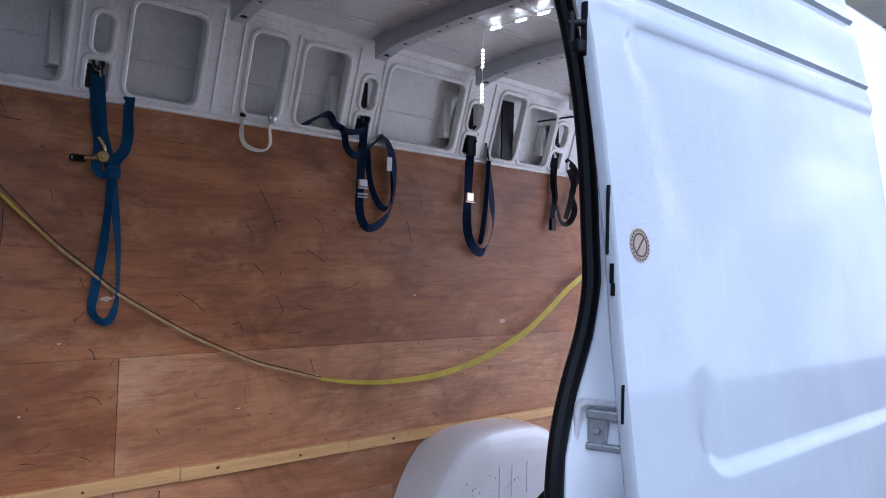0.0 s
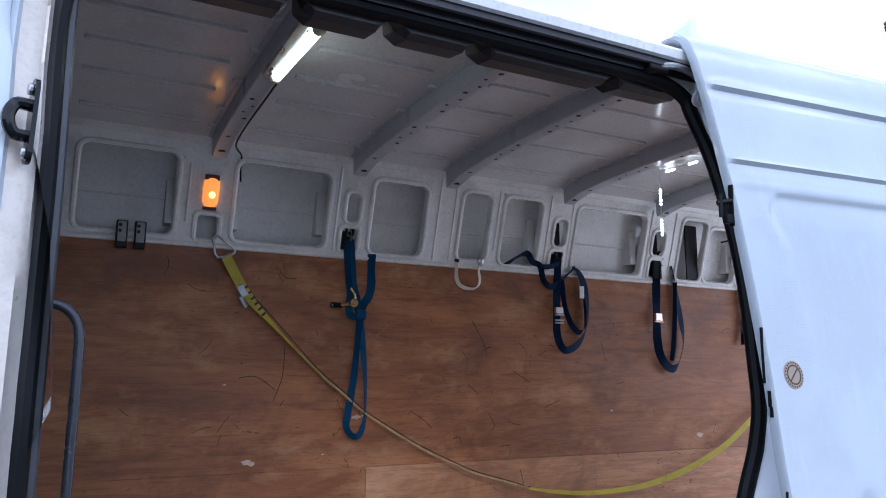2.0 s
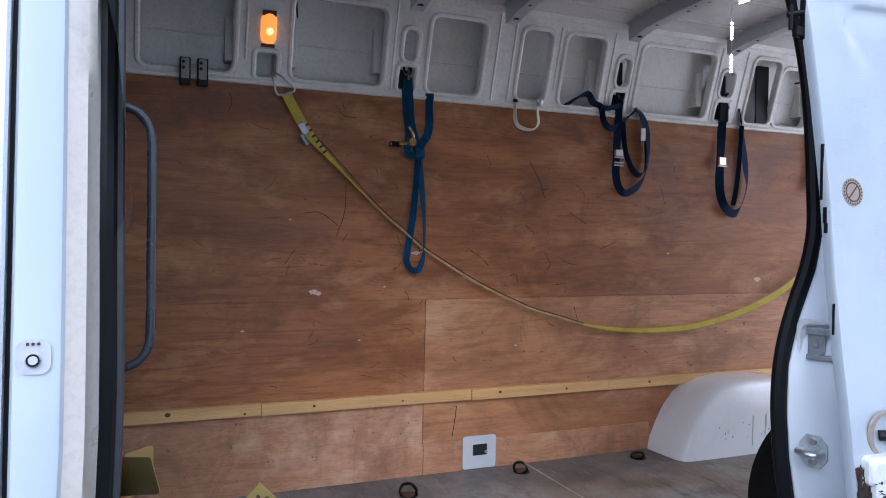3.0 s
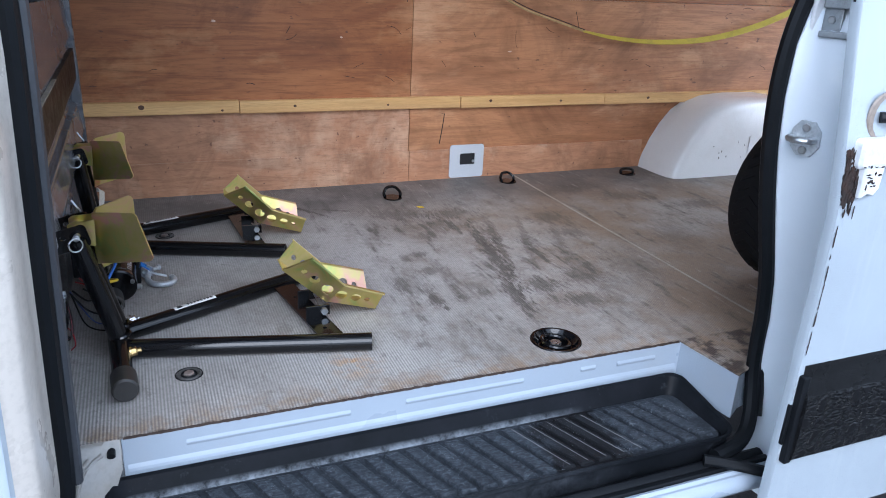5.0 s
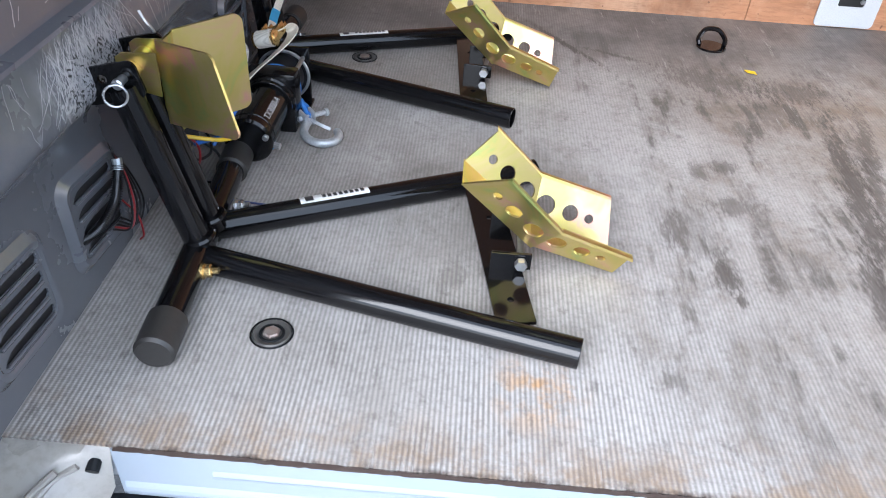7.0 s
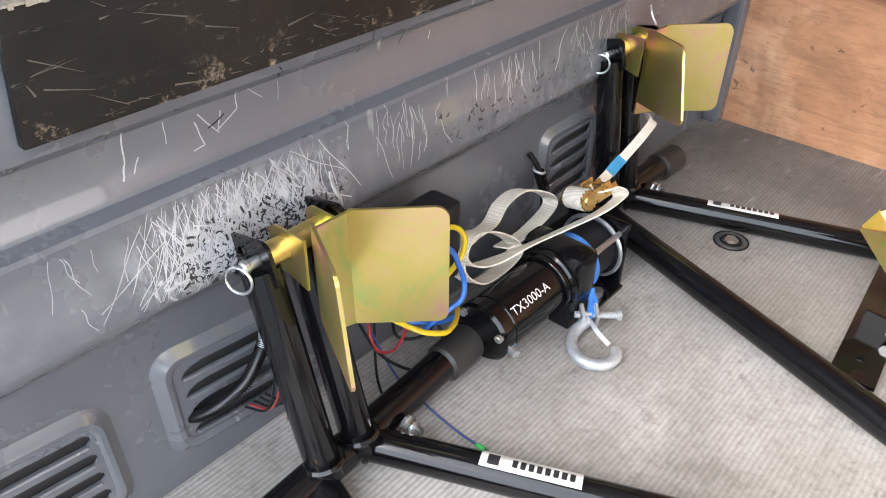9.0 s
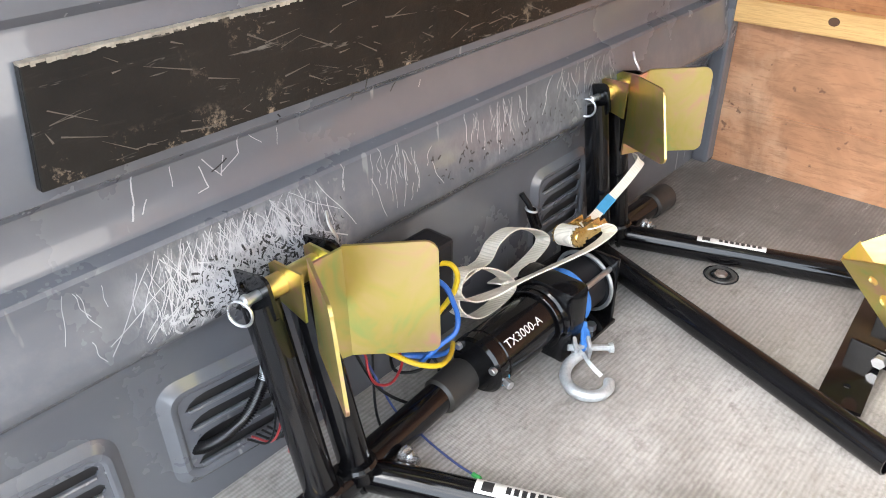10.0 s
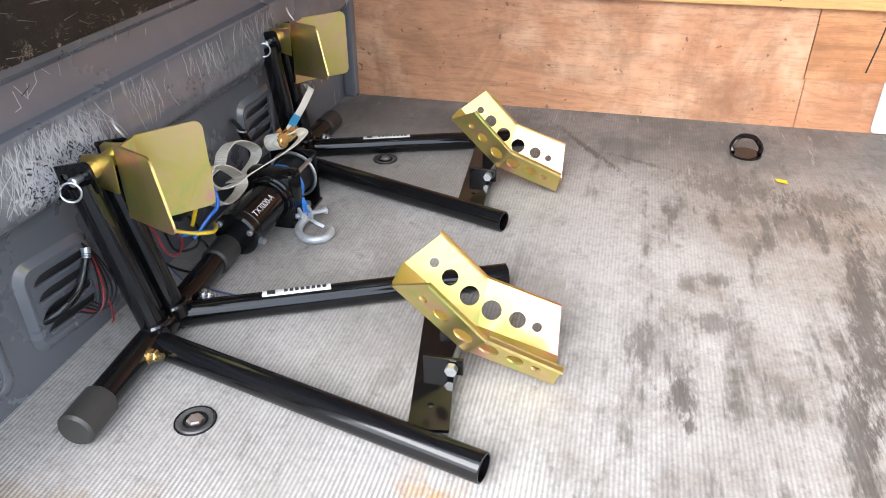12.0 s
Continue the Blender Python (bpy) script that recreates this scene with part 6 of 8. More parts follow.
for k in range(3):
    sheet(bm, round_rect(-0.0085 + 0.0062 * k, -0.0045 + 0.0062 * k, 0.0145, 0.0185, 0.001, 1), [], Matrix.Translation((0, -0.0012, 0)) @ lk, 0.0008)
part("print", bm, STICKER, lock, "small brown printed bars")
bm = bmesh.new()
rod(bm, lk @ Vector((0, -0.004, -0.002)), lk @ Vector((0, -0.004, 0.005)), 0.0088, 20, rim=0.001)
part("barrel", bm, STEEL, lock)
bm = bmesh.new()
ring(bm, lk @ Vector((0, -0.004, 0.005)), lk.to_3x3() @ Vector((0, 0, 1)), 0.0068, 0.0012, 22, 6)
part("keyway", bm, SEAL, lock)

# striker high on the front pillar
UP = Vector((-0.082, -0.190, 2.092))
up_st = thing("pillar_striker", UP, "black steel door striker bolted high on the front pillar", "striker")
um = plane_pose(UP, (0.25, -0.97, 0.0), (0, 0.08, 1))
bm = bmesh.new()
sheet(bm, round_rect(-0.016, 0.016, -0.060, 0.060, 0.014), [], um, 0.006)
part("plate", bm, ENAMEL, up_st)
bm = bmesh.new()
cord(bm, [um @ Vector(p) for p in ((0.0, 0.022, 0.0), (0.002, 0.020, 0.018), (0.004, 0.0, 0.026), (0.002, -0.020, 0.018), (0.0, -0.022, 0.0))], 0.0085, 10, 5)
part("loop", bm, ENAMEL, up_st, smooth=True)
for q in (-0.045, 0.045):
    bm = bmesh.new()
    rod(bm, um @ Vector((0, q, 0)), um @ Vector((0, q, 0.006)), 0.0085, 12, rim=0.0015)
    part("screw", bm, STEEL, up_st, "bright screw")

# grab handle behind the front pillar
gh = thing("grab_handle", (-0.04, -0.06, 1.65), "dark grey tubular grab handle fixed behind the front pillar", "handle")
bm = bmesh.new()
cord(bm, [(-0.075, -0.05, 1.862), (-0.035, -0.05, 1.860), (-0.010, -0.05, 1.848), (0.004, -0.05, 1.820), (0.006, -0.05, 1.76), (0.006, -0.05, 1.65), (0.006, -0.05, 1.54), (0.004, -0.05, 1.485), (-0.010, -0.05, 1.458), (-0.035, -0.05, 1.446), (-0.075, -0.05, 1.444)], 0.0075, 12, 5)
part("tube", bm, mat("grey_handle_plastic", (0.030, 0.034, 0.044), rough=0.28), gh, smooth=True)
for z in (1.862, 1.444):
    bm = bmesh.new()
    rod(bm, (-0.085, -0.05, z), (-0.062, -0.05, z), 0.014, 14, rim=0.003)
    part("foot", bm, PLASTIC, gh)

# ==== load bay fittings ====
# wheel arch
bm = bmesh.new()
rows = []
prof = [(2.215, FLOOR), (2.232, 0.74), (2.262, 0.81), (2.302, 0.88), (2.352, 0.94), (2.415, 0.983), (2.49, 1.007), (2.6, 1.017), (2.78, 1.017), (2.9, 1.008), (2.98, 0.985), (3.04, 0.93), (3.09, 0.85), (3.13, 0.76), (3.15, FLOOR)]
for depth, sx_, sz_ in ((0.0, 1.0, 1.0), (0.15, 0.995, 1.0), (0.195, 0.985, 0.985), (0.222, 0.962, 0.96), (0.236, 0.93, 0.92), (0.242, 0.87, 0.84), (0.245, 0.60, 0.6)):
    rows.append([(2.66 + (x - 2.66) * sx_, 1.498 - depth, FLOOR + (z - FLOOR) * sz_) for x, z in prof])
loft(bm, rows, closed=False)
bm.faces.new([bm.verts.new(p) for p in rows[-1]])
arch_paint = mat("arch_white_paint", (0.86, 0.875, 0.88), (0.84, 0.855, 0.86), 0.18, coat=0.7, bump=0.015, scale=2.5, fine=300, dirt=(0.40, 0.34, 0.28), dirt_amount=0.15, dirt_scale=6)
arch = tagged(part("wheel_arch", bm, arch_paint, smooth=True), "white painted steel wheel arch with chips and grime", "wheel arch", kind="structure")
for x in (2.62, 2.70, 2.80):
    bm = bmesh.new()
    box(bm, x, x + 0.012, 1.250, 1.256, 0.72, 0.86, 0.002)
    part("pressed_bead", bm, arch_paint, arch)
# black nicks in the arch's paint
bm = bmesh.new()
rnd = random.Random(17)
for k in range(13):
    x, z = rnd.uniform(2.40, 2.78), rnd.triangular(0.70, 0.875, 0.78)
    w, h = rnd.uniform(0.0012, 0.0030), rnd.uniform(0.002, 0.008)
    lp = [(x + w * rnd.uniform(0.4, 1.3) * math.cos(g), z + h * rnd.uniform(0.4, 1.3) * math.sin(g)) for g in [2 * math.pi * q / 7 for q in range(7)]]
    sheet(bm, lp, [], plane_pose((0, 1.2522 - 0.00002 * k, 0), (1, 0, 0), (0, 0, 1)), 0.0008)
tagged(part("paint_nicks", bm, CHIP_SHADE_BLACK, arch, "black nicks in the paint"), kind="stuff")
# white plate with a cut-out on the lining
bm = bmesh.new()
wp = plane_pose((0, 1.4905, 0), (1, 0, 0), (0, 0, 1))
sheet(bm, round_rect(1.258, 1.412, 0.684, 0.823, 0.012), [round_rect(1.304, 1.372, 0.738, 0.786, 0.005)], Matrix.Translation((0, -0.004, 0)) @ wp, 0.004)
wplate = tagged(part("cover_plate", bm, WHITE), "white cover plate with a rectangular cut-out on the lining", "cover plate")
# black sheet right behind the plate, for the shade in its cut-out
bm = bmesh.new()
sheet(bm, round_rect(1.299, 1.377, 0.733, 0.791, 0.004), [], Matrix.Translation((0, 0.0006, 0)) @ wp, 0.0005)
part("cutout_back", bm, CHIP_SHADE_BLACK, wplate, "black sheet for the shade in the cut-out")
bm = bmesh.new()
rod(bm, (1.365, 1.485, 0.752), (1.365, 1.489, 0.752), 0.006, 10)
part("socket_screw", bm, DULL, wplate)
# folding lashing rings by the far wall
def lashing_ring(x, y, turn, rise):
    t = thing("lashing_ring", (x, y, FLOOR), "black steel folding lashing ring in the floor", "lashing ring", "lashing rings")
    m = pose(x, y, FLOOR, 0, 0, turn)
    b = bmesh.new()
    rod(b, m @ Vector((0, 0, 0)), m @ Vector((0, 0, 0.005)), 0.036, 22, rim=0.002)
    part("base_cup", b, ENAMEL, t)
    b = bmesh.new()
    pts = [(-0.03, 0, 0.006), (-0.032, 0.006 + rise * 0.2, 0.012 + rise * 0.3), (-0.018, 0.012 + rise * 0.5, 0.014 + rise * 0.85), (0, 0.014 + rise * 0.5, 0.014 + rise), (0.018, 0.012 + rise * 0.5, 0.014 + rise * 0.85), (0.032, 0.006 + rise * 0.2, 0.012 + rise * 0.3), (0.03, 0, 0.006)]
    cord(b, [m @ Vector(p) for p in pts], 0.0058, 8, 5)
    part("ring_bow", b, ENAMEL, t, smooth=True)
    return t
lashing_ring(0.945, 1.285, 0, 0.024)
lashing_ring(1.487, 1.392, 10, 0.020)
lashing_ring(2.08, 1.385, 0, 0.006)
# recessed lashing cup near the step
cup = thing("lashing_cup", (0.966, 0.093, FLOOR - 0.01), "black recessed lashing eye sunk into the floor near the step", "lashing ring")
bm = bmesh.new()
rows = [[(0.966 + r * math.cos(a), 0.093 + r * math.sin(a), FLOOR + h) for a in [2 * math.pi * k / 26 for k in range(26)]] for r, h in ((0.063, 0.0006), (0.061, 0.003), (0.055, 0.0025), (0.050, -0.006), (0.040, -0.014), (0.012, -0.015))]
loft(bm, rows)
bm.faces.new([bm.verts.new(p) for p in rows[-1]])
part("bowl", bm, ENAMEL, cup, smooth=True)
bm = bmesh.new()
ring(bm, (0.966, 0.093, FLOOR - 0.004), (0.1, 0, 1), 0.034, 0.0055, 26, 8)
part("eye", bm, ENAMEL, cup, smooth=True)
bm = bmesh.new()
rod(bm, (0.966, 0.093, FLOOR - 0.012), (0.966, 0.093, FLOOR - 0.004), 0.014, 6)
part("bolt", bm, STEEL, cup)
def floor_bolt(x, y):
    t = thing("floor_bolt", (x, y, FLOOR), "rusty bolt in a black recessed washer in the floor", "bolt", "floor bolts")
    b = bmesh.new()
    rows = [[(x + r * math.cos(a), y + r * math.sin(a), FLOOR + h) for a in [2 * math.pi * k / 22 for k in range(22)]] for r, h in ((0.026, 0.0005), (0.024, 0.0028), (0.021, 0.0026), (0.0175, 0.0006))]
    loft(b, rows)
    b.faces.new([b.verts.new(p) for p in rows[-1]])
    part("washer", b, mat("worn_washer", (0.05, 0.05, 0.05), (0.11, 0.105, 0.10), 0.45, metal=0.3, scale=40), t, smooth=True)
    b = bmesh.new()
    rod(b, (x, y, FLOOR), (x, y, FLOOR + 0.006), 0.0115, 6, rim=0.002)
    part("bolt_head", b, mat("rusty_bolt", (0.22, 0.14, 0.11), (0.30, 0.27, 0.25), 0.5, metal=0.5, scale=60), t)
    b = bmesh.new()
    ring(b, (x, y, FLOOR + 0.0008), (0, 0, 1), 0.0275, 0.0013, 26, 6)
    part("washer_rim", b, SEAL, t)
    b = bmesh.new()
    ring(b, (x, y, FLOOR + 0.0012), (0, 0, 1), 0.0150, 0.0022, 24, 6)
    part("gasket", b, SEAL, t, "black rubber gasket")
floor_bolt(0.131, 0.191)
floor_bolt(0.122, 1.072)

# spare wheel standing inside, behind the rear jamb
sw = thing("spare_wheel", (1.835, 0.20, FLOOR), "black tyre standing upright inside behind the rear door jamb", "tyre")
cx, cz, R = 1.845, FLOOR + 0.256, 0.252
bm = bmesh.new()
rows = []
for y, r in ((-0.08, R - 0.11), (-0.088, R - 0.08), (-0.09, R - 0.04), (-0.075, R - 0.012), (-0.05, R - 0.002), (0.0, R), (0.05, R - 0.002), (0.075, R - 0.012), (0.09, R - 0.04), (0.088, R - 0.08), (0.08, R - 0.11)):
    rows.append([(cx + r * math.cos(a), 0.20 + y, cz + r * math.sin(a)) for a in [2 * math.pi * k / 56 for k in range(56)]])
loft(bm, rows)
part("tyre", bm, TYRE, sw, smooth=True)
bm = bmesh.new()
for k in range(48):
    a = 2 * math.pi * k / 48
    for side in (-1, 1):
        pts = []
        for y, da, r in ((side * 0.004, 0.0, R + 0.002), (side * 0.04, 0.09, R + 0.001), (side * 0.072, 0.16, R - 0.011), (side * 0.084, 0.18, R - 0.022)):
            pts.append([(cx + (r + h) * math.cos(a + da + w), 0.20 + y, cz + (r + h) * math.sin(a + da + w)) for w, h in ((0.0, -0.006), (0.012, 0.0), (0.05, 0.0), (0.062, -0.006))])
        loft(bm, pts, closed=False)
tagged(part("tread", bm, TYRE, sw), kind="stuff")
bm = bmesh.new()
rod(bm, (cx, 0.13, cz), (cx, 0.265, cz), R - 0.105, 40, rim=0.012)
part("wheel_disc", bm, PLASTIC, sw)

# ==== lamps ====
tube = thing("strip_lamp", (0.455, 0.42, 2.55), "lit white strip lamp on a metal channel along the roof bow", "lamp")
bm = bmesh.new()
box(bm, 0.404, 0.432, 0.225, 0.60, 2.548, 2.5615, 0.002)
part("channel", bm, STEEL, tube)
bm = bmesh.new()
rod(bm, (0.452, 0.262, 2.545), (0.438, 0.575, 2.545), 0.0135, 18)
part("tube", bm, TUBE_ON, tube, "glowing white tube", smooth=True)
for xe, y0, y1 in ((0.4525, 0.232, 0.262), (0.4375, 0.575, 0.588)):
    bm = bmesh.new()
    rod(bm, (xe, y0, 2.545), (xe, y1, 2.545), 0.0165, 16, rim=0.003)
    part("end_cap", bm, mat("lamp_cap_cream", (0.75, 0.72, 0.5), rough=0.4), tube)
lamp_wire = bmesh.new()
cord(lamp_wire, [(0.465, 0.238, 2.548), (0.49, 0.225, 2.54), (0.53, 0.215, 2.545), (0.545, 0.20, 2.57), (0.54, 0.17, 2.59)], 0.0022, 6, 6)
part("lead", lamp_wire, SEAL, tube)
cable = bmesh.new()
cord(cable, [(0.455, 0.60, 2.555), (0.456, 0.8, 2.552), (0.456, 1.05, 2.546), (0.462, 1.20, 2.535), (0.50, 1.30, 2.535), (0.515, 1.36, 2.54), (0.52, 1.39, 2.50), (0.525, 1.40, 2.46)], 0.0032, 8, 6)
tagged(part("lamp_cable", cable, SEAL, smooth=True), "thin black cable clipped along the roof bow", "cable")
amber = thing("amber_lamp", (0.42, 1.42, 2.41), "lit amber marker lamp behind the steel frame", "lamp")
AP = plane_pose((0, 1.46, PLY_TOP), (1, 0, 0), (0, -0.287, 0.958))
bm = bmesh.new()
rows = [[AP @ Vector((x, y, h)) for x, y in round_rect(0.394 + o, 0.450 - o, to_s(2.354) + o, to_s(2.464) - o, max(0.006, 0.027 - o))] for o, h in ((0.0, 0.001), (0.002, 0.010), (0.008, 0.016), (0.018, 0.018))]
loft(bm, rows)
bm.faces.new([bm.verts.new(p) for p in rows[-1]])
part("lens", bm, AMBER_ON, amber, "glowing orange lens", smooth=True)
bm = bmesh.new()
c = AP @ Vector((0.424, to_s(2.40), 0.016))
bmesh.ops.create_uvsphere(bm, u_segments=14, v_segments=10, radius=0.012, matrix=Matrix.Translation(c))
part("bulb", bm, AMBER_CORE, amber, "bright bulb", smooth=True)
holder_paint = mat("amber_holder", (0.12, 0.035, 0.02), rough=0.4)
for y0, y1 in ((2.450, 2.470), (2.346, 2.358)):
    bm = bmesh.new()
    b2 = bmesh.new()
    box(b2, 0.396, 0.446, to_s(y0), to_s(y1), 0.0, 0.013, 0.004)
    merge(bm, b2, AP)
    part("holder", bm, holder_paint, amber, "dark end holder")
leds = thing("led_string", (2.4, 1.3, 2.5), "string of small lit white lights hung along the roof", "lights")
LED_PTS = [(2.175, 0.45, 2.608), (2.176, 0.61, 2.607), (2.178, 0.673, 2.606), (2.174, 0.80, 2.606), (2.170, 0.90, 2.605), (2.168, 0.950, 2.602), (2.168, 0.962, 2.585), (2.168, 0.964, 2.54), (2.168, 0.962, 2.44), (2.167, 0.963, 2.33)]
bm = bmesh.new()
cord(bm, LED_PTS, 0.002, 6, 6)
part("wire", bm, PAPER, leds)
for y in (0.66, 0.672, 0.684, 0.696, 0.762, 0.774, 0.786, 0.798, 0.885, 0.898, 0.911, 0.924):
    bm = bmesh.new()
    box(bm, 2.168, 2.178, y - 0.004, y + 0.004, 2.598, 2.606, 0.0015)
    part("led", bm, LED_ON, leds, "small lit light")
for z in (2.53, 2.515, 2.50, 2.485, 2.47, 2.40, 2.385, 2.37, 2.355, 2.34):
    bm = bmesh.new()
    box(bm, 2.164, 2.172, 0.958, 0.966, z - 0.005, z + 0.005, 0.0015)
    part("led", bm, LED_ON, leds, "small lit light")
rear_cable = bmesh.new()
cord(rear_cable, [(3.0, 1.40, 2.45), (3.08, 1.39, 2.47), (3.2, 1.37, 2.50), (3.35, 1.30, 2.53), (3.5, 1.2, 2.55)], 0.005, 8, 6)
tagged(part("rear_cable", rear_cable, SEAL), "black cable looping from the frame to the roof", "cable")

# two black two-hole clips on the frame's lower lip
def clip(x):
    t = thing("switch_clip", (x, 1.43, 2.19), "small black plastic clip with a pale face and two holes", "clip", "clips on the frame")
    b = bmesh.new()
    box(b, x, x + 0.037, 1.418, 1.446, 2.185, 2.280, 0.004)
    part("body", b, PLASTIC, t)
    b = bmesh.new()
    sheet(b, round_rect(x + 0.005, x + 0.032, 2.205, 2.276, 0.004), [], plane_pose((0, 1.4172, 0), (1, 0, 0), (0, 0, 1)), 0.001)
    part("face", b, mat("clip_face_grey", (0.35, 0.35, 0.33), rough=0.5), t, "pale grey face")
    # black discs on the face give the shade of the two holes
    for z in (2.262, 2.242):
        b = bmesh.new()
        rod(b, (x + 0.012, 1.4160, z), (x + 0.012, 1.4175, z), 0.006, 14)
        part("hole", b, CHIP_SHADE_BLACK, t)
clip(0.119)
clip(0.178)

# ==== straps hung along the frame ====
def strap_thing(name, at, label):
    return thing(name, at, label, "strap", "")
Y0 = 1.437
def wall_pts(pts, y=Y0):
    return [(q[0], q[2] if len(q) > 2 else y, q[1]) for q in pts]

def snap_hook(parent, x, z, y=1.432):
    b = bmesh.new()
    ring(b, (x, y, z), (0.2, 1, 0), 0.014, 0.005, 20, 8, 1.7)
    rod(b, (x + 0.006, y, z + 0.03), (x + 0.006, y, z - 0.045), 0.006, 8)
    part("hook", b, ENAMEL, parent, "black snap hook", smooth=True)

# first blue strap with a ratchet
s1 = strap_thing("blue_ratchet_strap", (0.98, Y0, 2.3), "blue ratchet strap knotted and hung from a black hook")
snap_hook(s1, 0.968, 2.325)
for pts, width, turn, sway in (
        ([(0.969, 2.289), (0.974, 2.233), (0.978, 2.182), (0.985, 2.111), (1.002, 2.051), (1.022, 2.001)], 0.038, 20, 10),
        ([(0.958, 2.250, 1.43), (0.966, 2.139, 1.43), (0.977, 2.068, 1.43), (0.973, 2.001, 1.43), (0.995, 1.980, 1.428), (1.022, 1.991, 1.428)], 0.030, 35, 20),
        ([(1.068, 2.238, 1.444), (1.064, 2.175), (1.065, 2.117), (1.057, 2.068), (1.035, 2.034), (1.019, 1.990)], 0.034, 25, 28),
        ([(1.021, 1.985), (1.012, 1.859), (1.000, 1.736), (0.981, 1.614), (0.976, 1.565), (0.994, 1.534), (1.021, 1.526), (1.040, 1.552), (1.051, 1.613), (1.049, 1.737), (1.037, 1.861), (1.026, 1.985)], 0.027, 35, 20)):
    bm = bmesh.new()
    hang(bm, wall_pts(pts), width, turn, sway)
    part("webbing", bm, BLUE, s1)
bm = bmesh.new()
box(bm, 1.000, 1.044, 1.420, 1.440, 1.972, 2.012, 0.008)
part("knot", bm, BLUE, s1)
bm = bmesh.new()
box(bm, 0.892, 0.940, 1.408, 1.430, 2.012, 2.034, 0.007)
part("grip", bm, ENAMEL, s1, "black ratchet grip")
bm = bmesh.new()
rod(bm, (0.930, 1.415, 2.024), (0.978, 1.415, 2.030), 0.0085, 10)
rod(bm, (0.983, 1.40, 2.034), (0.983, 1.432, 2.034), 0.018, 18, rim=0.003)
rod(bm, (0.983, 1.397, 2.034), (0.983, 1.403, 2.034), 0.009, 12)
cord(bm, [(0.990, 1.41, 2.044), (0.984, 1.405, 2.068), (0.970, 1.41, 2.092)], 0.0055, 8, 5)
part("ratchet", bm, BRASS, s1, "brassy ratchet mechanism")
# cream loop
s0 = strap_thing("cream_loop_strap", (1.51, Y0, 2.15), "short cream webbing loop hung from the frame with a steel snap")
bm = bmesh.new()
hang(bm, wall_pts([(1.462, 2.247, 1.455), (1.452, 2.205), (1.453, 2.165), (1.470, 2.136), (1.512, 2.124), (1.548, 2.130), (1.566, 2.158), (1.562, 2.20), (1.568, 2.236, 1.445)]), 0.016, 42, 26)
part("webbing", bm, CREAMWEB, s0)
bm = bmesh.new()
loft(bm, [[(1.572 + 0.017 * q * math.cos(a), 1.445 - h, 2.250 + 0.017 * q * math.sin(a)) for a in [2 * math.pi * k / 18 for k in range(18)]] for h, q in ((0.0, 0.6), (0.004, 1.0), (0.010, 0.95), (0.015, 0.6), (0.017, 0.1))])
cord(bm, [(1.556, 1.436, 2.236), (1.566, 1.432, 2.228), (1.578, 1.432, 2.232)], 0.003, 6, 4)
part("snap", bm, STEEL, s0, "bright steel snap", smooth=True)
bm = bmesh.new()
rod(bm, (1.452, 1.452, 2.246), (1.466, 1.440, 2.240), 0.007, 10, rim=0.002)
part("rivet", bm, CHIP_SHADE_BLACK, s0, "dark rivet")
# second strap, a looped dark blue one with a cam buckle
s2 = strap_thing("navy_cam_strap", (2.0, Y0, 2.3), "dark blue cam buckle strap hung in loops from the frame")
snap_hook(s2, 1.985, 2.315)
for pts, width, turn, sway in (
        ([(1.982, 2.322), (1.976, 2.210), (1.971, 2.116), (1.969, 2.034), (1.968, 1.953), (1.986, 1.896), (2.022, 1.873), (2.080, 1.900), (2.124, 1.953), (2.144, 2.039), (2.134, 2.158), (2.107, 2.227), (2.061, 2.257)], 0.034, 30, 22),
        ([(1.994, 2.189, 1.43), (2.010, 2.073, 1.43), (2.042, 1.994, 1.43), (2.086, 1.956, 1.43), (2.120, 1.982, 1.43), (2.123, 2.073, 1.43), (2.104, 2.179, 1.43), (2.084, 2.236, 1.43)], 0.026, 55, 20),
        ([(1.705, 2.239, 1.46), (1.761, 2.281), (1.813, 2.301), (1.841, 2.265), (1.882, 2.249), (1.898, 2.188), (1.934, 2.158), (1.976, 2.173), (2.040, 2.224), (2.076, 2.257)], 0.028, 40, 25),
        ([(1.876, 2.244, 1.43), (1.924, 2.247, 1.43), (1.980, 2.263, 1.43)], 0.026, 30, 10)):
    bm = bmesh.new()
    hang(bm, wall_pts(pts), width, turn, sway)
    part("webbing", bm, NAVY, s2)
bm = bmesh.new()
box(bm, 1.950, 1.990, 1.416, 1.430, 2.036, 2.064, 0.003)
buckle = part("cam_buckle", bm, STEEL, s2, "bright cam buckle")
for z in (2.030, 2.006, 1.994):
    bm = bmesh.new()
    rod(bm, (1.947, 1.420, z), (1.994, 1.420, z), 0.0038, 8)
    part("buckle_bar", bm, STEEL, buckle)
bm = bmesh.new()
box(bm, 2.088, 2.112, 1.418, 1.421, 2.112, 2.168)
part("tag", bm, PAPER, s2, "white paper tag")
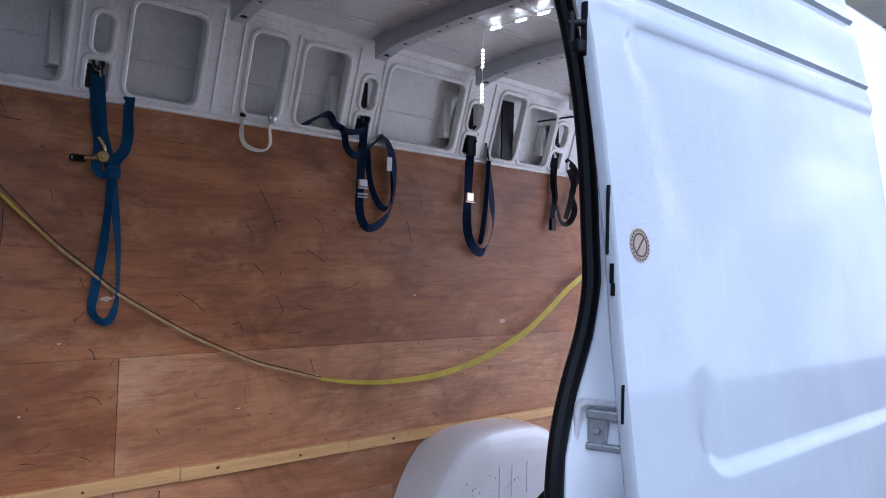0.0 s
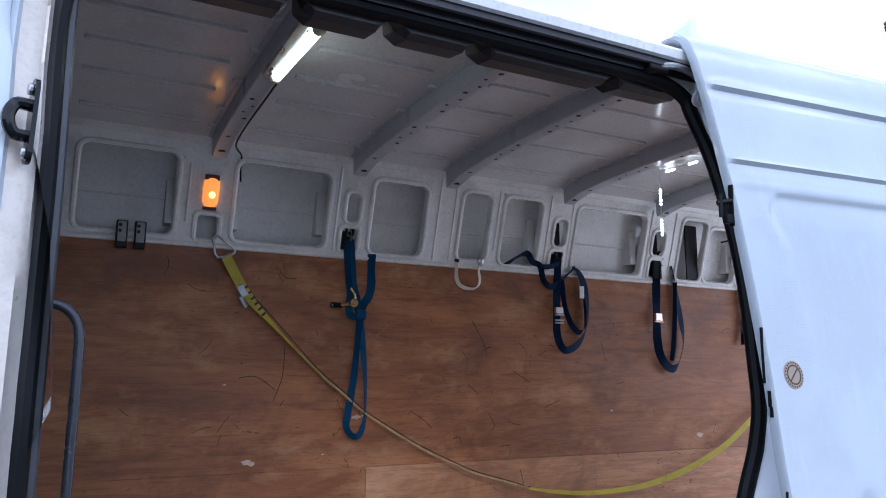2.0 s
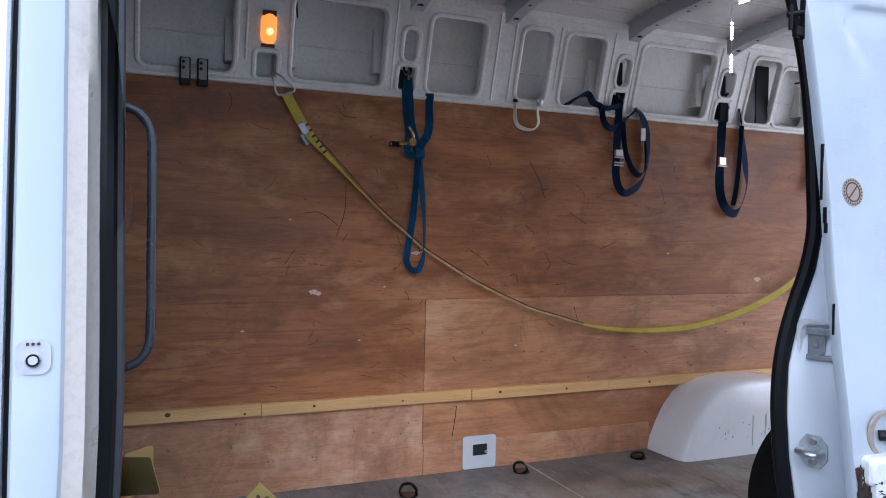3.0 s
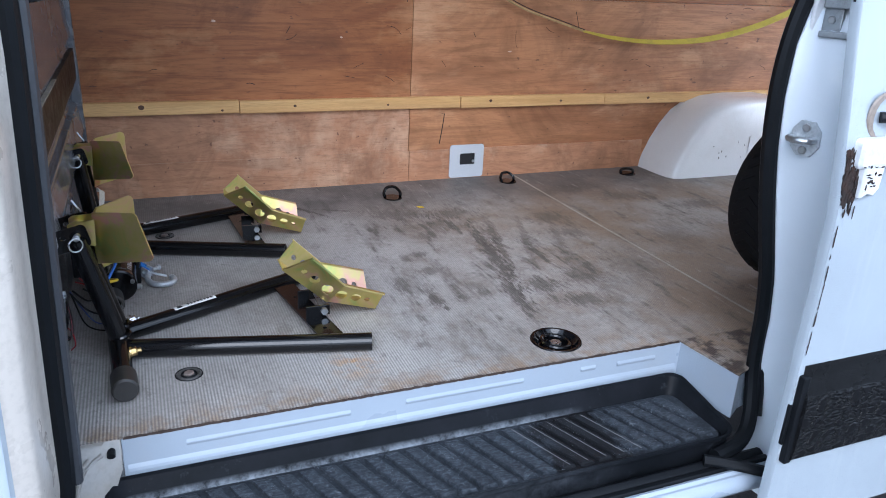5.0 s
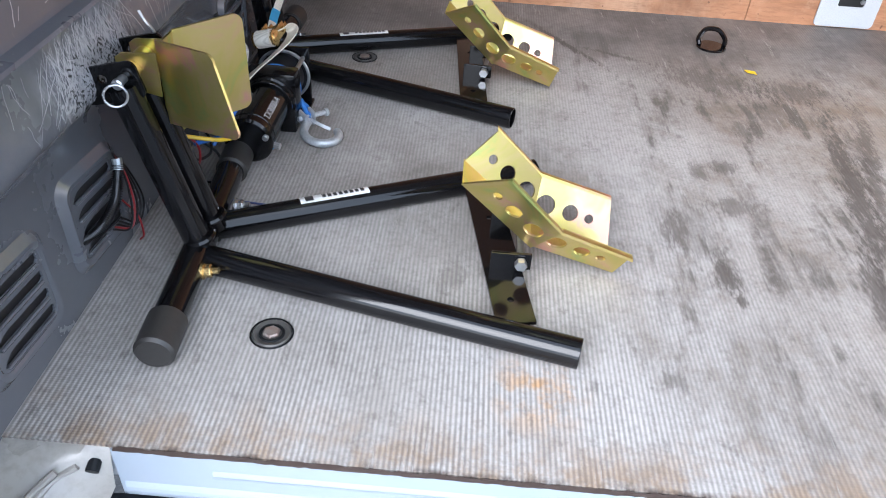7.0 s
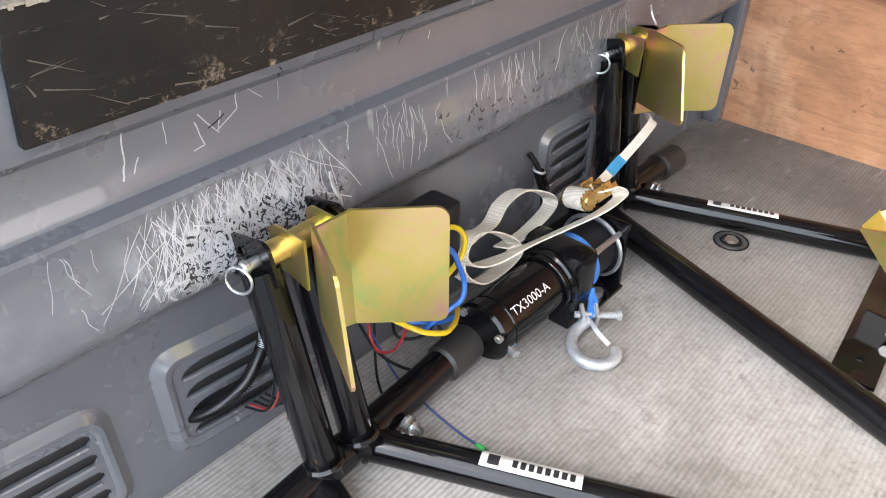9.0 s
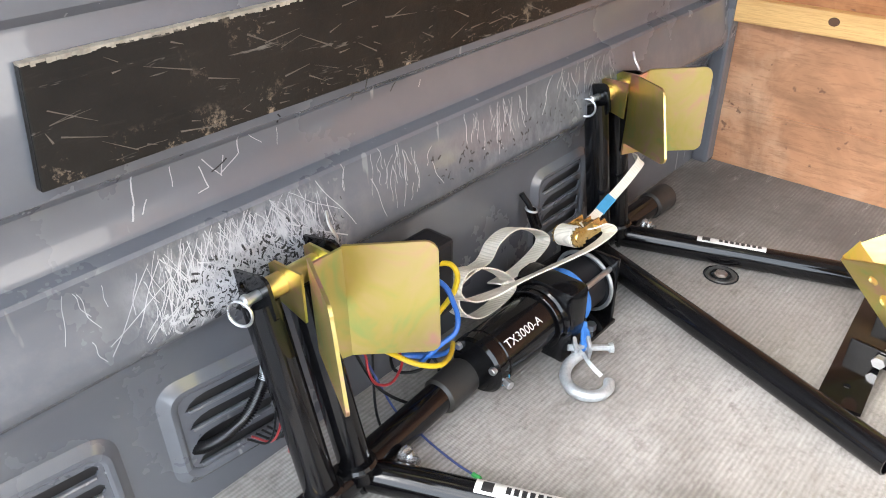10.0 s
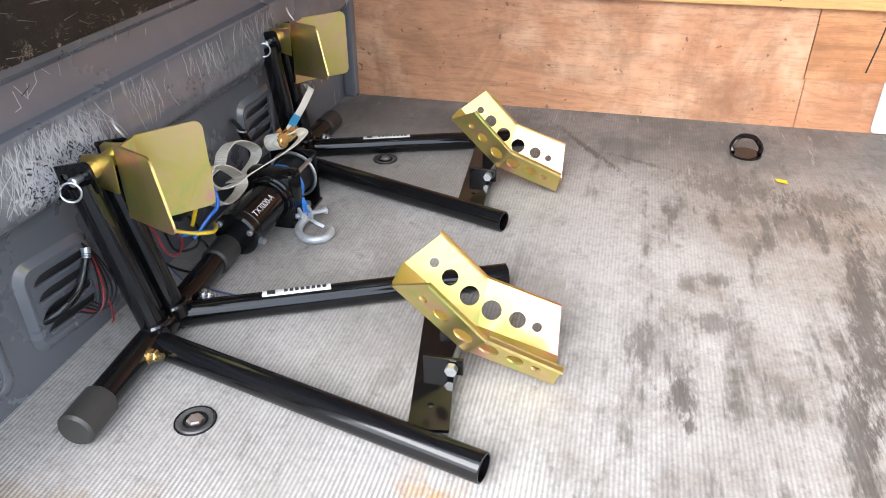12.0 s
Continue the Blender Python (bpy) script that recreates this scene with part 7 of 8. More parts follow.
# third strap
s3 = strap_thing("navy_loop_strap", (2.63, Y0, 2.3), "dark blue strap hung in a long loop, bright buckle")
snap_hook(s3, 2.602, 2.345)
for pts, width, turn, sway in (
        ([(2.581, 2.338), (2.575, 2.250), (2.570, 2.130), (2.567, 2.038), (2.565, 1.945), (2.579, 1.867), (2.618, 1.813), (2.665, 1.797), (2.702, 1.832), (2.736, 1.929), (2.725, 2.037), (2.705, 2.171), (2.692, 2.251), (2.681, 2.307)], 0.040, 30, 22),
        ([(2.691, 2.224, 1.43), (2.683, 2.128, 1.428), (2.675, 2.020, 1.428), (2.660, 1.911, 1.428), (2.647, 1.836, 1.43)], 0.022, 60, 15)):
    bm = bmesh.new()
    hang(bm, wall_pts(pts), width, turn, sway)
    part("webbing", bm, NAVY, s3)
bm = bmesh.new()
box(bm, 2.544, 2.586, 1.416, 1.430, 2.026, 2.064, 0.003)
rod(bm, (2.538, 1.420, 2.022), (2.592, 1.420, 2.022), 0.004, 8)
part("cam_buckle", bm, mat("copper_buckle", (0.80, 0.62, 0.50), rough=0.25, metal=0.8), s3, "bright coppery buckle")
bm = bmesh.new()
box(bm, 2.552, 2.604, 1.426, 1.442, 2.235, 2.325, 0.004)
part("sleeve", bm, BLACKWEB, s3, "black webbing sleeve")
# fourth, black
s4 = strap_thing("black_strap", (3.25, Y0, 2.3), "black strap hung in loose loops from the frame")
snap_hook(s4, 3.19, 2.345)
for pts, width, turn, sway in (
        ([(3.178, 2.297), (3.170, 2.177), (3.185, 2.089), (3.169, 2.014), (3.167, 1.925)], 0.034, 30, 25),
        ([(3.266, 2.295), (3.335, 2.262), (3.356, 2.195), (3.319, 2.123), (3.349, 2.042), (3.307, 1.975), (3.243, 1.971), (3.205, 2.046), (3.178, 2.148), (3.174, 2.222)], 0.032, 35, 25),
        ([(3.286, 2.249, 1.43), (3.327, 2.177, 1.43), (3.304, 2.084, 1.43), (3.266, 1.990, 1.43)], 0.030, 35, 25)):
    bm = bmesh.new()
    hang(bm, wall_pts(pts), width, turn, sway)
    part("webbing", bm, BLACKWEB, s4)
bm = bmesh.new()
box(bm, 3.150, 3.186, 1.424, 1.440, 1.925, 1.985, 0.004)
part("buckle", bm, PLASTIC, s4, "black buckle")
# long yellow strap hanging in a curve
ys = strap_thing("yellow_strap", (1.6, Y0, 1.3), "long faded yellow ratchet strap sagging along the plywood lining")
bm = bmesh.new()
cord(bm, [(0.455, 1.45, 2.262), (0.44, 1.43, 2.245), (0.448, 1.425, 2.215), (0.452, 1.425, 2.19), (0.462, 1.425, 2.175)], 0.004, 8, 5)
cord(bm, [(0.455, 1.45, 2.262), (0.475, 1.43, 2.245), (0.505, 1.425, 2.222), (0.522, 1.425, 2.205), (0.518, 1.425, 2.192)], 0.004, 8, 5)
cord(bm, [(0.462, 1.425, 2.175), (0.49, 1.424, 2.18), (0.518, 1.425, 2.192)], 0.004, 8, 4)
part("hook", bm, STEEL, ys, "bright double wire hook", smooth=True)
T = (0.85, 0, 0.5)
bm = bmesh.new()
webbing(bm, wall_pts([(0.490, 2.185, 1.424), (0.515, 2.14, 1.424), (0.552, 2.078, 1.425), (0.60, 2.018), (0.65, 1.968), (0.70, 1.918), (0.78, 1.840), (0.87, 1.758)]), [T, T, T, (0.75, 0.4, 0.45), (0.55, 0.7, 0.35), (0.4, 0.85, 0.25), (0.3, 1, 0.2), (0.1, 1, 0.05)], 0.036)
part("webbing", bm, YELLOW, ys)
bm = bmesh.new()
cord(bm, wall_pts([(0.775, 1.844), (0.870, 1.755), (0.955, 1.690), (1.045, 1.616), (1.15, 1.552), (1.275, 1.480), (1.42, 1.412), (1.541, 1.362), (1.68, 1.322), (1.81, 1.286)]), 0.0046, 6, 8)
part("twisted_webbing", bm, WEBEDGE, ys, "brownish edge of the twisted webbing")
# thin dark line along the strap's upper edge
bm = bmesh.new()
cord(bm, wall_pts([(0.60, 2.040), (0.66, 1.982), (0.72, 1.920), (0.80, 1.836), (0.875, 1.763), (0.960, 1.696), (1.05, 1.622), (1.155, 1.558), (1.28, 1.487), (1.425, 1.419), (1.546, 1.369), (1.685, 1.329), (1.81, 1.292)], 1.433), 0.0019, 5, 8)
part("dark_selvedge", bm, FIBRE, ys, "dark line along the strap's edge")
bm = bmesh.new()
webbing(bm, wall_pts([(1.80, 1.288), (1.95, 1.262), (2.129, 1.247), (2.30, 1.248), (2.458, 1.261), (2.64, 1.297), (2.82, 1.352), (3.0, 1.428), (3.15, 1.52), (3.29, 1.618), (3.45, 1.71), (3.6, 1.80)]), [(0, 1, 0.25), (0, 0.9, 0.45), (0, 0.9, 0.6), (0, 0.8, 0.7), (0, 0.7, 0.8), (-0.1, 0.6, 0.8), (-0.15, 0.5, 0.9), (-0.25, 0.4, 0.9), (-0.35, 0.3, 0.9), (-0.4, 0.2, 0.9), (-0.4, 0.1, 0.9), (-0.4, 0, 0.9)], 0.027, 0.003)
part("webbing", bm, YELLOW, ys)
bm = bmesh.new()
b2 = bmesh.new()
box(b2, -0.014, 0.014, -0.024, 0.024, -0.004, 0.016, 0.004)
merge(bm, b2, plane_pose((0.556, 1.420, 2.058), (0.7, 0, 0.45), (0.5, 0, -0.85)))
rod(bm, (0.548, 1.42, 2.035), (0.572, 1.42, 1.998), 0.010, 10)
part("ratchet", bm, DULL, ys, "dull grey ratchet")
bm = bmesh.new()
for k in range(6):
    p = Vector((0.568 + 0.014 * k, 1.4225, 2.072 - 0.019 * k))
    b2 = bmesh.new()
    box(b2, -0.004, 0.004, -0.009, 0.009, 0, 0.0006)
    merge(bm, b2, plane_pose(p, (0.62, 0, -0.78), (0.78, 0, 0.62)))
part("print", bm, INK, ys, "row of small black printed bars")
# black blocks stand for the shade in the slots that the hooks sit in
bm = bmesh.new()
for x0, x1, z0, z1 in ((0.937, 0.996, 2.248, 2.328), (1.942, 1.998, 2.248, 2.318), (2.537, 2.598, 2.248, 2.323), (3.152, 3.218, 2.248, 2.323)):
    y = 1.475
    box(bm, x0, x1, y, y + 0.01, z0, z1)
part("deep_slot", bm, CHIP_SHADE_BLACK, frame_wall, "black blocks for the shade in the frame's slots")
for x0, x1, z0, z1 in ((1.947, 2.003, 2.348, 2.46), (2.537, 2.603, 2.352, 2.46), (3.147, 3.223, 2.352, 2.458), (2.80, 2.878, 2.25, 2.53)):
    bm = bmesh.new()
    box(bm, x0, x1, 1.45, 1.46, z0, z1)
    part("deep_slot", bm, CHIP_SHADE_BLACK, frame_wall)

# ==== wheel chocks ====
def wheel_chock(slide=0.0, lift=(0, 0, 0)):
    """slide moves the foot tube sideways; lift sets the clamp off from where the posts would hold it."""
    lift = Vector(lift)
    t = thing("wheel_chock", (0.22, 0.37, FLOOR), "black tubular wheel chock with yellow zinc plated cradle and clamp", "wheel chock", "wheel chocks")
    zt = FLOOR + 0.0215
    b = bmesh.new()
    rod(b, (0.006, 0.165 + slide, 0.709), (-0.018, 0.540 + slide, 0.709), 0.021, 22)
    cross = part("cross_tube", b, ENAMEL, t, smooth=True)
    for xa, y0, xb, y1 in ((0.0095, 0.112, 0.0055, 0.176), (-0.0165, 0.522, -0.0205, 0.584)):
        b = bmesh.new()
        rod(b, (xa, y0 + slide, 0.7085), (xb, y1 + slide, 0.7085), 0.0255, 22, rim=0.004)
        part("foot_cap", b, RUBBER, cross, "rubber end cap", smooth=True)
    for y, s in ((0.268, 1), (0.425, 1)):
        b = bmesh.new()
        rod(b, (0.02, y, 0.711), (0.033, y, 0.713), 0.0095, 6, rim=0.0015)
        rod(b, (0.033, y, 0.713), (0.042, y, 0.7145), 0.005, 8)
        rod(b, (0.018, y, 0.711), (0.022, y, 0.711), 0.012, 16)
        part("bolt", b, BRASS if y < 0.3 else STEEL, cross, "bolt and nut")
    for name, p, q in (("arm_tube", (0.000, 0.3083, zt), (0.530, 0.180, zt)), ("arm_tube", (-0.004, 0.3797, zt), (0.486, 0.612, zt))):
        b = bmesh.new()
        pipe(b, p, q, 0.0205)
        a = part(name, b, ENAMEL, t, smooth=True)
        b = bmesh.new()
        ring(b, Vector(p).lerp(Vector(q), 0.01), Vector(q) - Vector(p), 0.0205, 0.004, 22, 6)
        part("weld", b, ENAMEL, a)
        if q[1] > 0.5:
            P, Q = Vector(p), Vector(q)
            u = (Q - P).normalized()
            side = Vector((0, 0, 1)).cross(u).normalized()
            rows = []
            for d in (0.134, 0.244):
                rows.append([P + u * d + (Vector((0, 0, 1)) * math.sin(g) + side * math.cos(g)) * 0.0209 for g in [radians(48 + 5.5 * k) for k in range(13)]])
            b = bmesh.new()
            loft(b, rows, closed=False)
            lab = part("label", b, PAPER, a, "white wrapped paper label", smooth=True)
            b = bmesh.new()
            for k in range(8):
                d0 = 0.169 + 0.0088 * k
                rows = [[P + u * d + (Vector((0, 0, 1)) * math.sin(g) + side * math.cos(g)) * 0.0212 for g in [radians(68 + 6 * j) for j in range(6)]] for d in (d0, d0 + 0.0058)]
                loft(b, rows, closed=False)
            rows = [[P + u * d + (Vector((0, 0, 1)) * math.sin(g) + side * math.cos(g)) * 0.0212 for g in [radians(62 + 6 * j) for j in range(8)]] for d in (0.142, 0.155)]
            loft(b, rows, closed=False)
            part("print", b, INK, lab, "black printed bars")
    # two upright posts leaning to the bulkhead
    for y in (0.318, 0.368):
        b = bmesh.new()
        P, Q = Vector((0.002, y, 0.712)), Vector((-0.058, y, 0.955)) + lift
        m = plane_pose(P, (Q - P).cross(Vector((0, 1, 0))), (0, 1, 0))
        L = (Q - P).length
        up_dir = (Q - P).normalized()
        lp = round_rect(-0.0195, 0.0195, -0.0185, 0.0185, 0.018, 7)
        ex = (Q - P).cross(Vector((0, 1, 0))).normalized()
        loft(b, [[P + ex * x + Vector((0, y2, 0)) + up_dir * d for x, y2 in lp] for d in (-0.004, L)], close_ends=True)
        post = part("post", b, ENAMEL, t, smooth=True)
        b = bmesh.new()
        ring(b, P + Vector((0, 0, 0.018)), up_dir, 0.019, 0.0045, 20, 6)
        part("weld", b, ENAMEL, post)
    for y in (0.316, 0.404):
        b = bmesh.new()
        sheet(b, round_rect(-0.118, -0.036, -0.028, 0.020, 0.010), [disc_loop(-0.103, 0.004, 0.006, 12), disc_loop(-0.083, 0.003, 0.006, 12), disc_loop(-0.056, 0.0, 0.0058, 12)],
              plane_pose((0.0, y, 0.979), (1, 0, 0.24), (0, 0, 1)), 0.004)
        part("ear", b, ENAMEL, t, "black drilled ear plate")
    b = bmesh.new()
    rod(b, (-0.056, 0.300, 0.965), (-0.056, 0.418, 0.965), 0.0055, 14)
    rod(b, (-0.056, 0.298, 0.965), (-0.056, 0.306, 0.965), 0.0070, 14, rim=0.002)
    pin = part("hitch_pin", b, STEEL, t, "steel hitch pin")
    b = bmesh.new()
    ring(b, (-0.058, 0.2945, 0.953), (0.40, -0.91, 0.12), 0.0135, 0.0016, 26, 8)
    part("pull_ring", b, STEEL, pin, "steel split ring")
    b = bmesh.new()
    cord(b, [(-0.056, 0.412, 0.966), (-0.050, 0.414, 0.985), (-0.058, 0.412, 1.0), (-0.066, 0.416, 1.012)], 0.0019, 6, 4)
    part("cotter", b, STEEL, pin)
    b = bmesh.new()
    rod(b, (-0.056, 0.320, 0.965), (-0.056, 0.400, 0.965), 0.0125, 18)
    part("sleeve", b, GOLD, t, smooth=True)
    # clamp: two lugs on the pin, a narrow back and two splayed wings
    for y in (0.344, 0.388):
        b = bmesh.new()
        sheet(b, [(-0.074, 0.948), (-0.066, 0.940), (-0.024, 0.930), (-0.022, 0.988), (-0.066, 0.986), (-0.074, 0.980)], [disc_loop(-0.056, 0.965, 0.0128, 16)], plane_pose((0, y, 0), (1, 0, 0), (0, 0, 1)), 0.003)
        part("clamp_lug", b, GOLD, t)
    LR, RR = Vector((-0.026, 0.356, 0.864)), Vector((-0.018, 0.393, 0.862))
    b = bmesh.new()
    sheet(b, [(0, 0.001), ((RR - LR).length, 0), ((RR - LR).length, 0.136), (0, 0.128)], [], plane_pose(LR, RR - LR, (0, 0, 1)), 0.0035)
    part("clamp_back", b, GOLD, t)
    def wing(o, along, pts, r):
        m = plane_pose(o, along, (0, 0, 1))
        (ax, ay), (bx, by), (cx2, cy), (dx, dy) = pts
        lp = [(ax, ay)] + [(bx - r + r * math.cos(radians(g)), by + r + r * math.sin(radians(g))) for g in (-90, -65, -40, -20, 0)] + [(cx2 - r + r * math.cos(radians(g)), cy - r + r * math.sin(radians(g))) for g in (0, 20, 45, 70, 90)] + [(dx, dy)]
        w = bmesh.new()
        sheet(w, lp, [], m, 0.0035)
        part("clamp_wing", w, GOLD, t)
    wing(RR, (0.073, 0.061, 0.0), [(0, 0), (0.095, 0.006), (0.095, 0.143), (0, 0.137)], 0.013)
    wing(LR, (0.090, -0.047, 0.0), [(0, 0.022), (0.124, 0.036), (0.098, 0.142), (0, 0.136)], 0.012)
    # flat bar between the arms with a bracket
    b = bmesh.new()
    bar = plane_pose((0.449, 0.222, 0.707), (-0.052, 0.305, 0), (-1, 0, 0))
    sheet(b, [(0, -0.027), (0.315, -0.027), (0.315, 0.027), (0, 0.027)], [disc_loop(0.045, 0.0, 0.005, 12), disc_loop(0.235, 0.0, 0.005, 12)], bar, 0.005)
    xb = part("cross_bar", b, ENAMEL, t, "black flat bar")
    for y in (0.334, 0.432):
        b = bmesh.new()
        box(b, 0.412, 0.470, y, y + 0.006, 0.706, 0.732, 0.001)
        part("bracket", b, ENAMEL, xb)
    b = bmesh.new()
    rod(b, (0.455, 0.326, 0.720), (0.455, 0.446, 0.720), 0.0045, 10)
    rod(b, (0.455, 0.322, 0.720), (0.455, 0.332, 0.720), 0.009, 6)
    part("pivot_bolt", b, STEEL, xb, "bright pivot bolt")
    # cradle: a trough bent to a wide V, with flared drilled sides
    LOW = (Vector((0.363, 0, 0.826)), Vector((0.470, 0, 0.727)), Vector((0.594, 0, 0.690)))
    TOPS = {-1: (Vector((0.428, 0, 0.862)), Vector((0.505, 0, 0.781)), Vector((0.608, 0, 0.745))), 1: (Vector((0.409, 0, 0.860)), Vector((0.479, 0, 0.788)), Vector((0.591, 0, 0.755)))}
    YC = 0.3885
    WEB, RIM = {-1: (0.025, 0.025, 0.025), 1: (0.032, 0.034, 0.036)}, {-1: (0.060, 0.060, 0.050), 1: (0.066, 0.068, 0.067)}
    b = bmesh.new()
    loft(b, [[p + Vector((0, YC + s * w, d)) for p, w in zip(LOW, WEB[s])] for s, d in ((-1, 0), (1, 0), (1, 0.0035), (-1, 0.0035), (-1, 0))], closed=False)
    cr = part("cradle", b, GOLD, t, "yellow zinc plated V cradle with rows of holes")
    for side in (-1, 1):
        TOP = TOPS[side]
        for i, j in ((1, 0), (1, 2)):
            lo0, lo1, hi0, hi1 = [LOW[k] + Vector((0, YC + side * WEB[side][k], 0)) for k in (i, j)] + [TOP[k] + Vector((0, YC + side * RIM[side][k], 0)) for k in (i, j)]
            m = plane_pose(lo0, lo1 - lo0, (hi0 + hi1) / 2 - (lo0 + lo1) / 2)
            inv = m.inverted()
            q = [inv @ v for v in (lo0, lo1, hi1, hi0)]
            holes2 = []
            for f, r in (((0.195, 0.0150), (0.52, 0.0125), (0.78, 0.0072)) if j == 0 else ((0.14, 0.0150), (0.47, 0.0125), (0.72, 0.0072))):
                c = q[0].lerp(q[1], f).lerp(q[3].lerp(q[2], f), 0.46)
                holes2.append(disc_loop(c.x, c.y, r, 18))
            b = bmesh.new()
            sheet(b, [(v.x, v.y) for v in q], holes2, m, 0.0035)
            e0, e1 = m @ Vector((q[3].x, q[3].y, 0)), m @ Vector((q[2].x, q[2].y, 0))
            o1, o2, o3 = Vector((0, side * 0.003, 0.0035)), Vector((0, side * 0.010, 0.0030)), Vector((0, side * 0.0105, -0.0015))
            loft(b, [[e0, e1], [e0 + o1, e1 + o1], [e0 + o2, e1 + o2], [e0 + o3, e1 + o3], [e0 - Vector((0, 0, 0.003)), e1 - Vector((0, 0, 0.003))]], closed=False)
            part("cradle_flange", b, GOLD, cr)
    for o in t.children_recursive:
        if o.name.split(".")[0] in ("ear", "hitch_pin", "pull_ring", "cotter", "sleeve", "clamp_lug", "clamp_back", "clamp_wing"):
            o.data.transform(Matrix.Translation(lift))
    return t


wheel_chock()
second = wheel_chock(-0.03, (0.036, -0.014, 0.006))
second.matrix_basis = Matrix.Translation((-0.118, 1.014, 0)) @ Matrix.Rotation(radians(-5.5), 4, "Z") @ Matrix.Translation((0.056, -0.342, 0)) @ second.matrix_basis

# ==== winch ====
winch = thing("winch", (0.01, 0.70, FLOOR), "black electric winch lying on the floor with white model lettering", "winch")
WA, WB = Vector((-0.002, 0.580, 0.733)), Vector((0.000, 0.855, 0.738))
wu = (WB - WA).normalized()
def wp_at(d, r=0.0, g=0.0):
    side = Vector((0, 0, 1)).cross(wu).normalized()
    up2 = wu.cross(side)
    return WA + wu * d + side * r * math.cos(radians(g)) + up2 * r * math.sin(radians(g))
bm = bmesh.new()
rod(bm, wp_at(0.0), wp_at(0.022), 0.042, 36, rim=0.004)
rod(bm, wp_at(0.024), wp_at(0.128), 0.0405, 36, rim=0.002)
rod(bm, wp_at(0.021), wp_at(0.026), 0.039, 36)
motor = part("motor", bm, ENAMEL, winch, "black motor housing", smooth=True)
bm = bmesh.new()
rod(bm, wp_at(0.128), wp_at(0.136), 0.046, 36, rim=0.001)
rod(bm, wp_at(0.138), wp_at(0.150), 0.049, 36, rim=0.003)
rod(bm, wp_at(0.150), wp_at(0.172), 0.047, 36, rim=0.003)
b2 = bmesh.new()
box(b2, -0.040, 0.048, 0.712, 0.772, FLOOR, 0.728, 0.004)
box(b2, -0.050, 0.050, 0.726, 0.770, FLOOR + 0.002, 0.790, 0.012)
merge(bm, b2)
part("gearbox", bm, ENAMEL, winch, "black gear housing and foot", smooth=True)
bm = bmesh.new()
rod(bm, wp_at(0.172), wp_at(0.258), 0.040, 32, rim=0.002)
rod(bm, wp_at(0.254), wp_at(0.259), 0.050, 36, rim=0.001)
drum = part("drum", bm, PLASTIC, winch, "black drum", smooth=True)
bm = bmesh.new()
ring(bm, wp_at(0.2555), wu, 0.0485, 0.0034, 36, 6)
part("drum_rim", bm, DULL, drum, "grey rim")
for k in range(3):
    bm = bmesh.new()
    ring(bm, wp_at(0.194 + 0.0055 * k), wu, 0.0415, 0.0042, 36, 8)
    part("rope_turn", bm, ROPE, drum, "blue synthetic rope")
bm = bmesh.new()
b2 = bmesh.new()
box(b2, -0.050, 0.050, 0.842, 0.849, FLOOR, 0.792, 0.002)
merge(bm, b2)
box(bm, 0.0, 0.055, 0.770, 0.846, FLOOR, FLOOR + 0.006, 0.001)
part("end_plate", bm, ENAMEL, winch, "black end plate and base")
bm = bmesh.new()
rod(bm, (0.036, 0.765, 0.770), (0.038, 0.852, 0.772), 0.0042, 10)
rod(bm, (0.038, 0.848, 0.772), (0.038, 0.855, 0.772), 0.008, 8)
part("tie_bar", bm, STEEL, winch, "steel tie bar")
for d, g in ((-0.001, 40), (-0.001, 160), (-0.001, 290)):
    bm = bmesh.new()
    p = wp_at(0.0, 0.034, g)
    rod(bm, p - wu * 0.006, p + wu * 0.002, 0.0055, 8, rim=0.001)
    part("motor_bolt", bm, STEEL, motor)
bm = bmesh.new()
p = Vector((0.036, 0.594, 0.724))
rod(bm, p - Vector((0.004, 0, 0)), p + Vector((0.014, -0.004, -0.002)), 0.006, 10, rim=0.001)
part("terminal", bm, STEEL, motor, "terminal stud")
bm = bmesh.new()
rod(bm, p - Vector((0.006, 0, 0)), p + Vector((0.002, -0.001, 0)), 0.009, 12)
part("terminal_collar", bm, LABELBLUE, motor, "pale blue collar")
bm = bmesh.new()
rod(bm, (0.040, 0.800, 0.686), (0.040, 0.800, 0.696), 0.008, 6)
part("base_bolt", bm, STEEL, winch)
# model lettering set round the motor
def lettering(text, size, d0, g0, parent):
    cu = bpy.data.curves.new("lettering", "FONT")
    cu.body, cu.size, cu.extrude = text, size, 0.0
    tmp = bpy.data.objects.new("lettering_tmp", cu)
    scene.collection.objects.link(tmp)
    me = bpy.data.meshes.new_from_object(tmp.evaluated_get(bpy.context.evaluated_depsgraph_get()))
    b = bmesh.new()
    b.from_mesh(me)
    bmesh.ops.subdivide_edges(b, edges=b.edges[:], cuts=1)
    for v in b.verts:
        v.co = wp_at(d0 + v.co.x, 0.0409, g0 - math.degrees(v.co.y / 0.041))
    bpy.data.objects.remove(tmp)
    bpy.data.curves.remove(cu)
    bpy.data.meshes.remove(me)
    return part("lettering", b, PAPER, parent, "white lettering TX3000-A")
lettering("TX3000-A", 0.0175, 0.030, 140, motor)

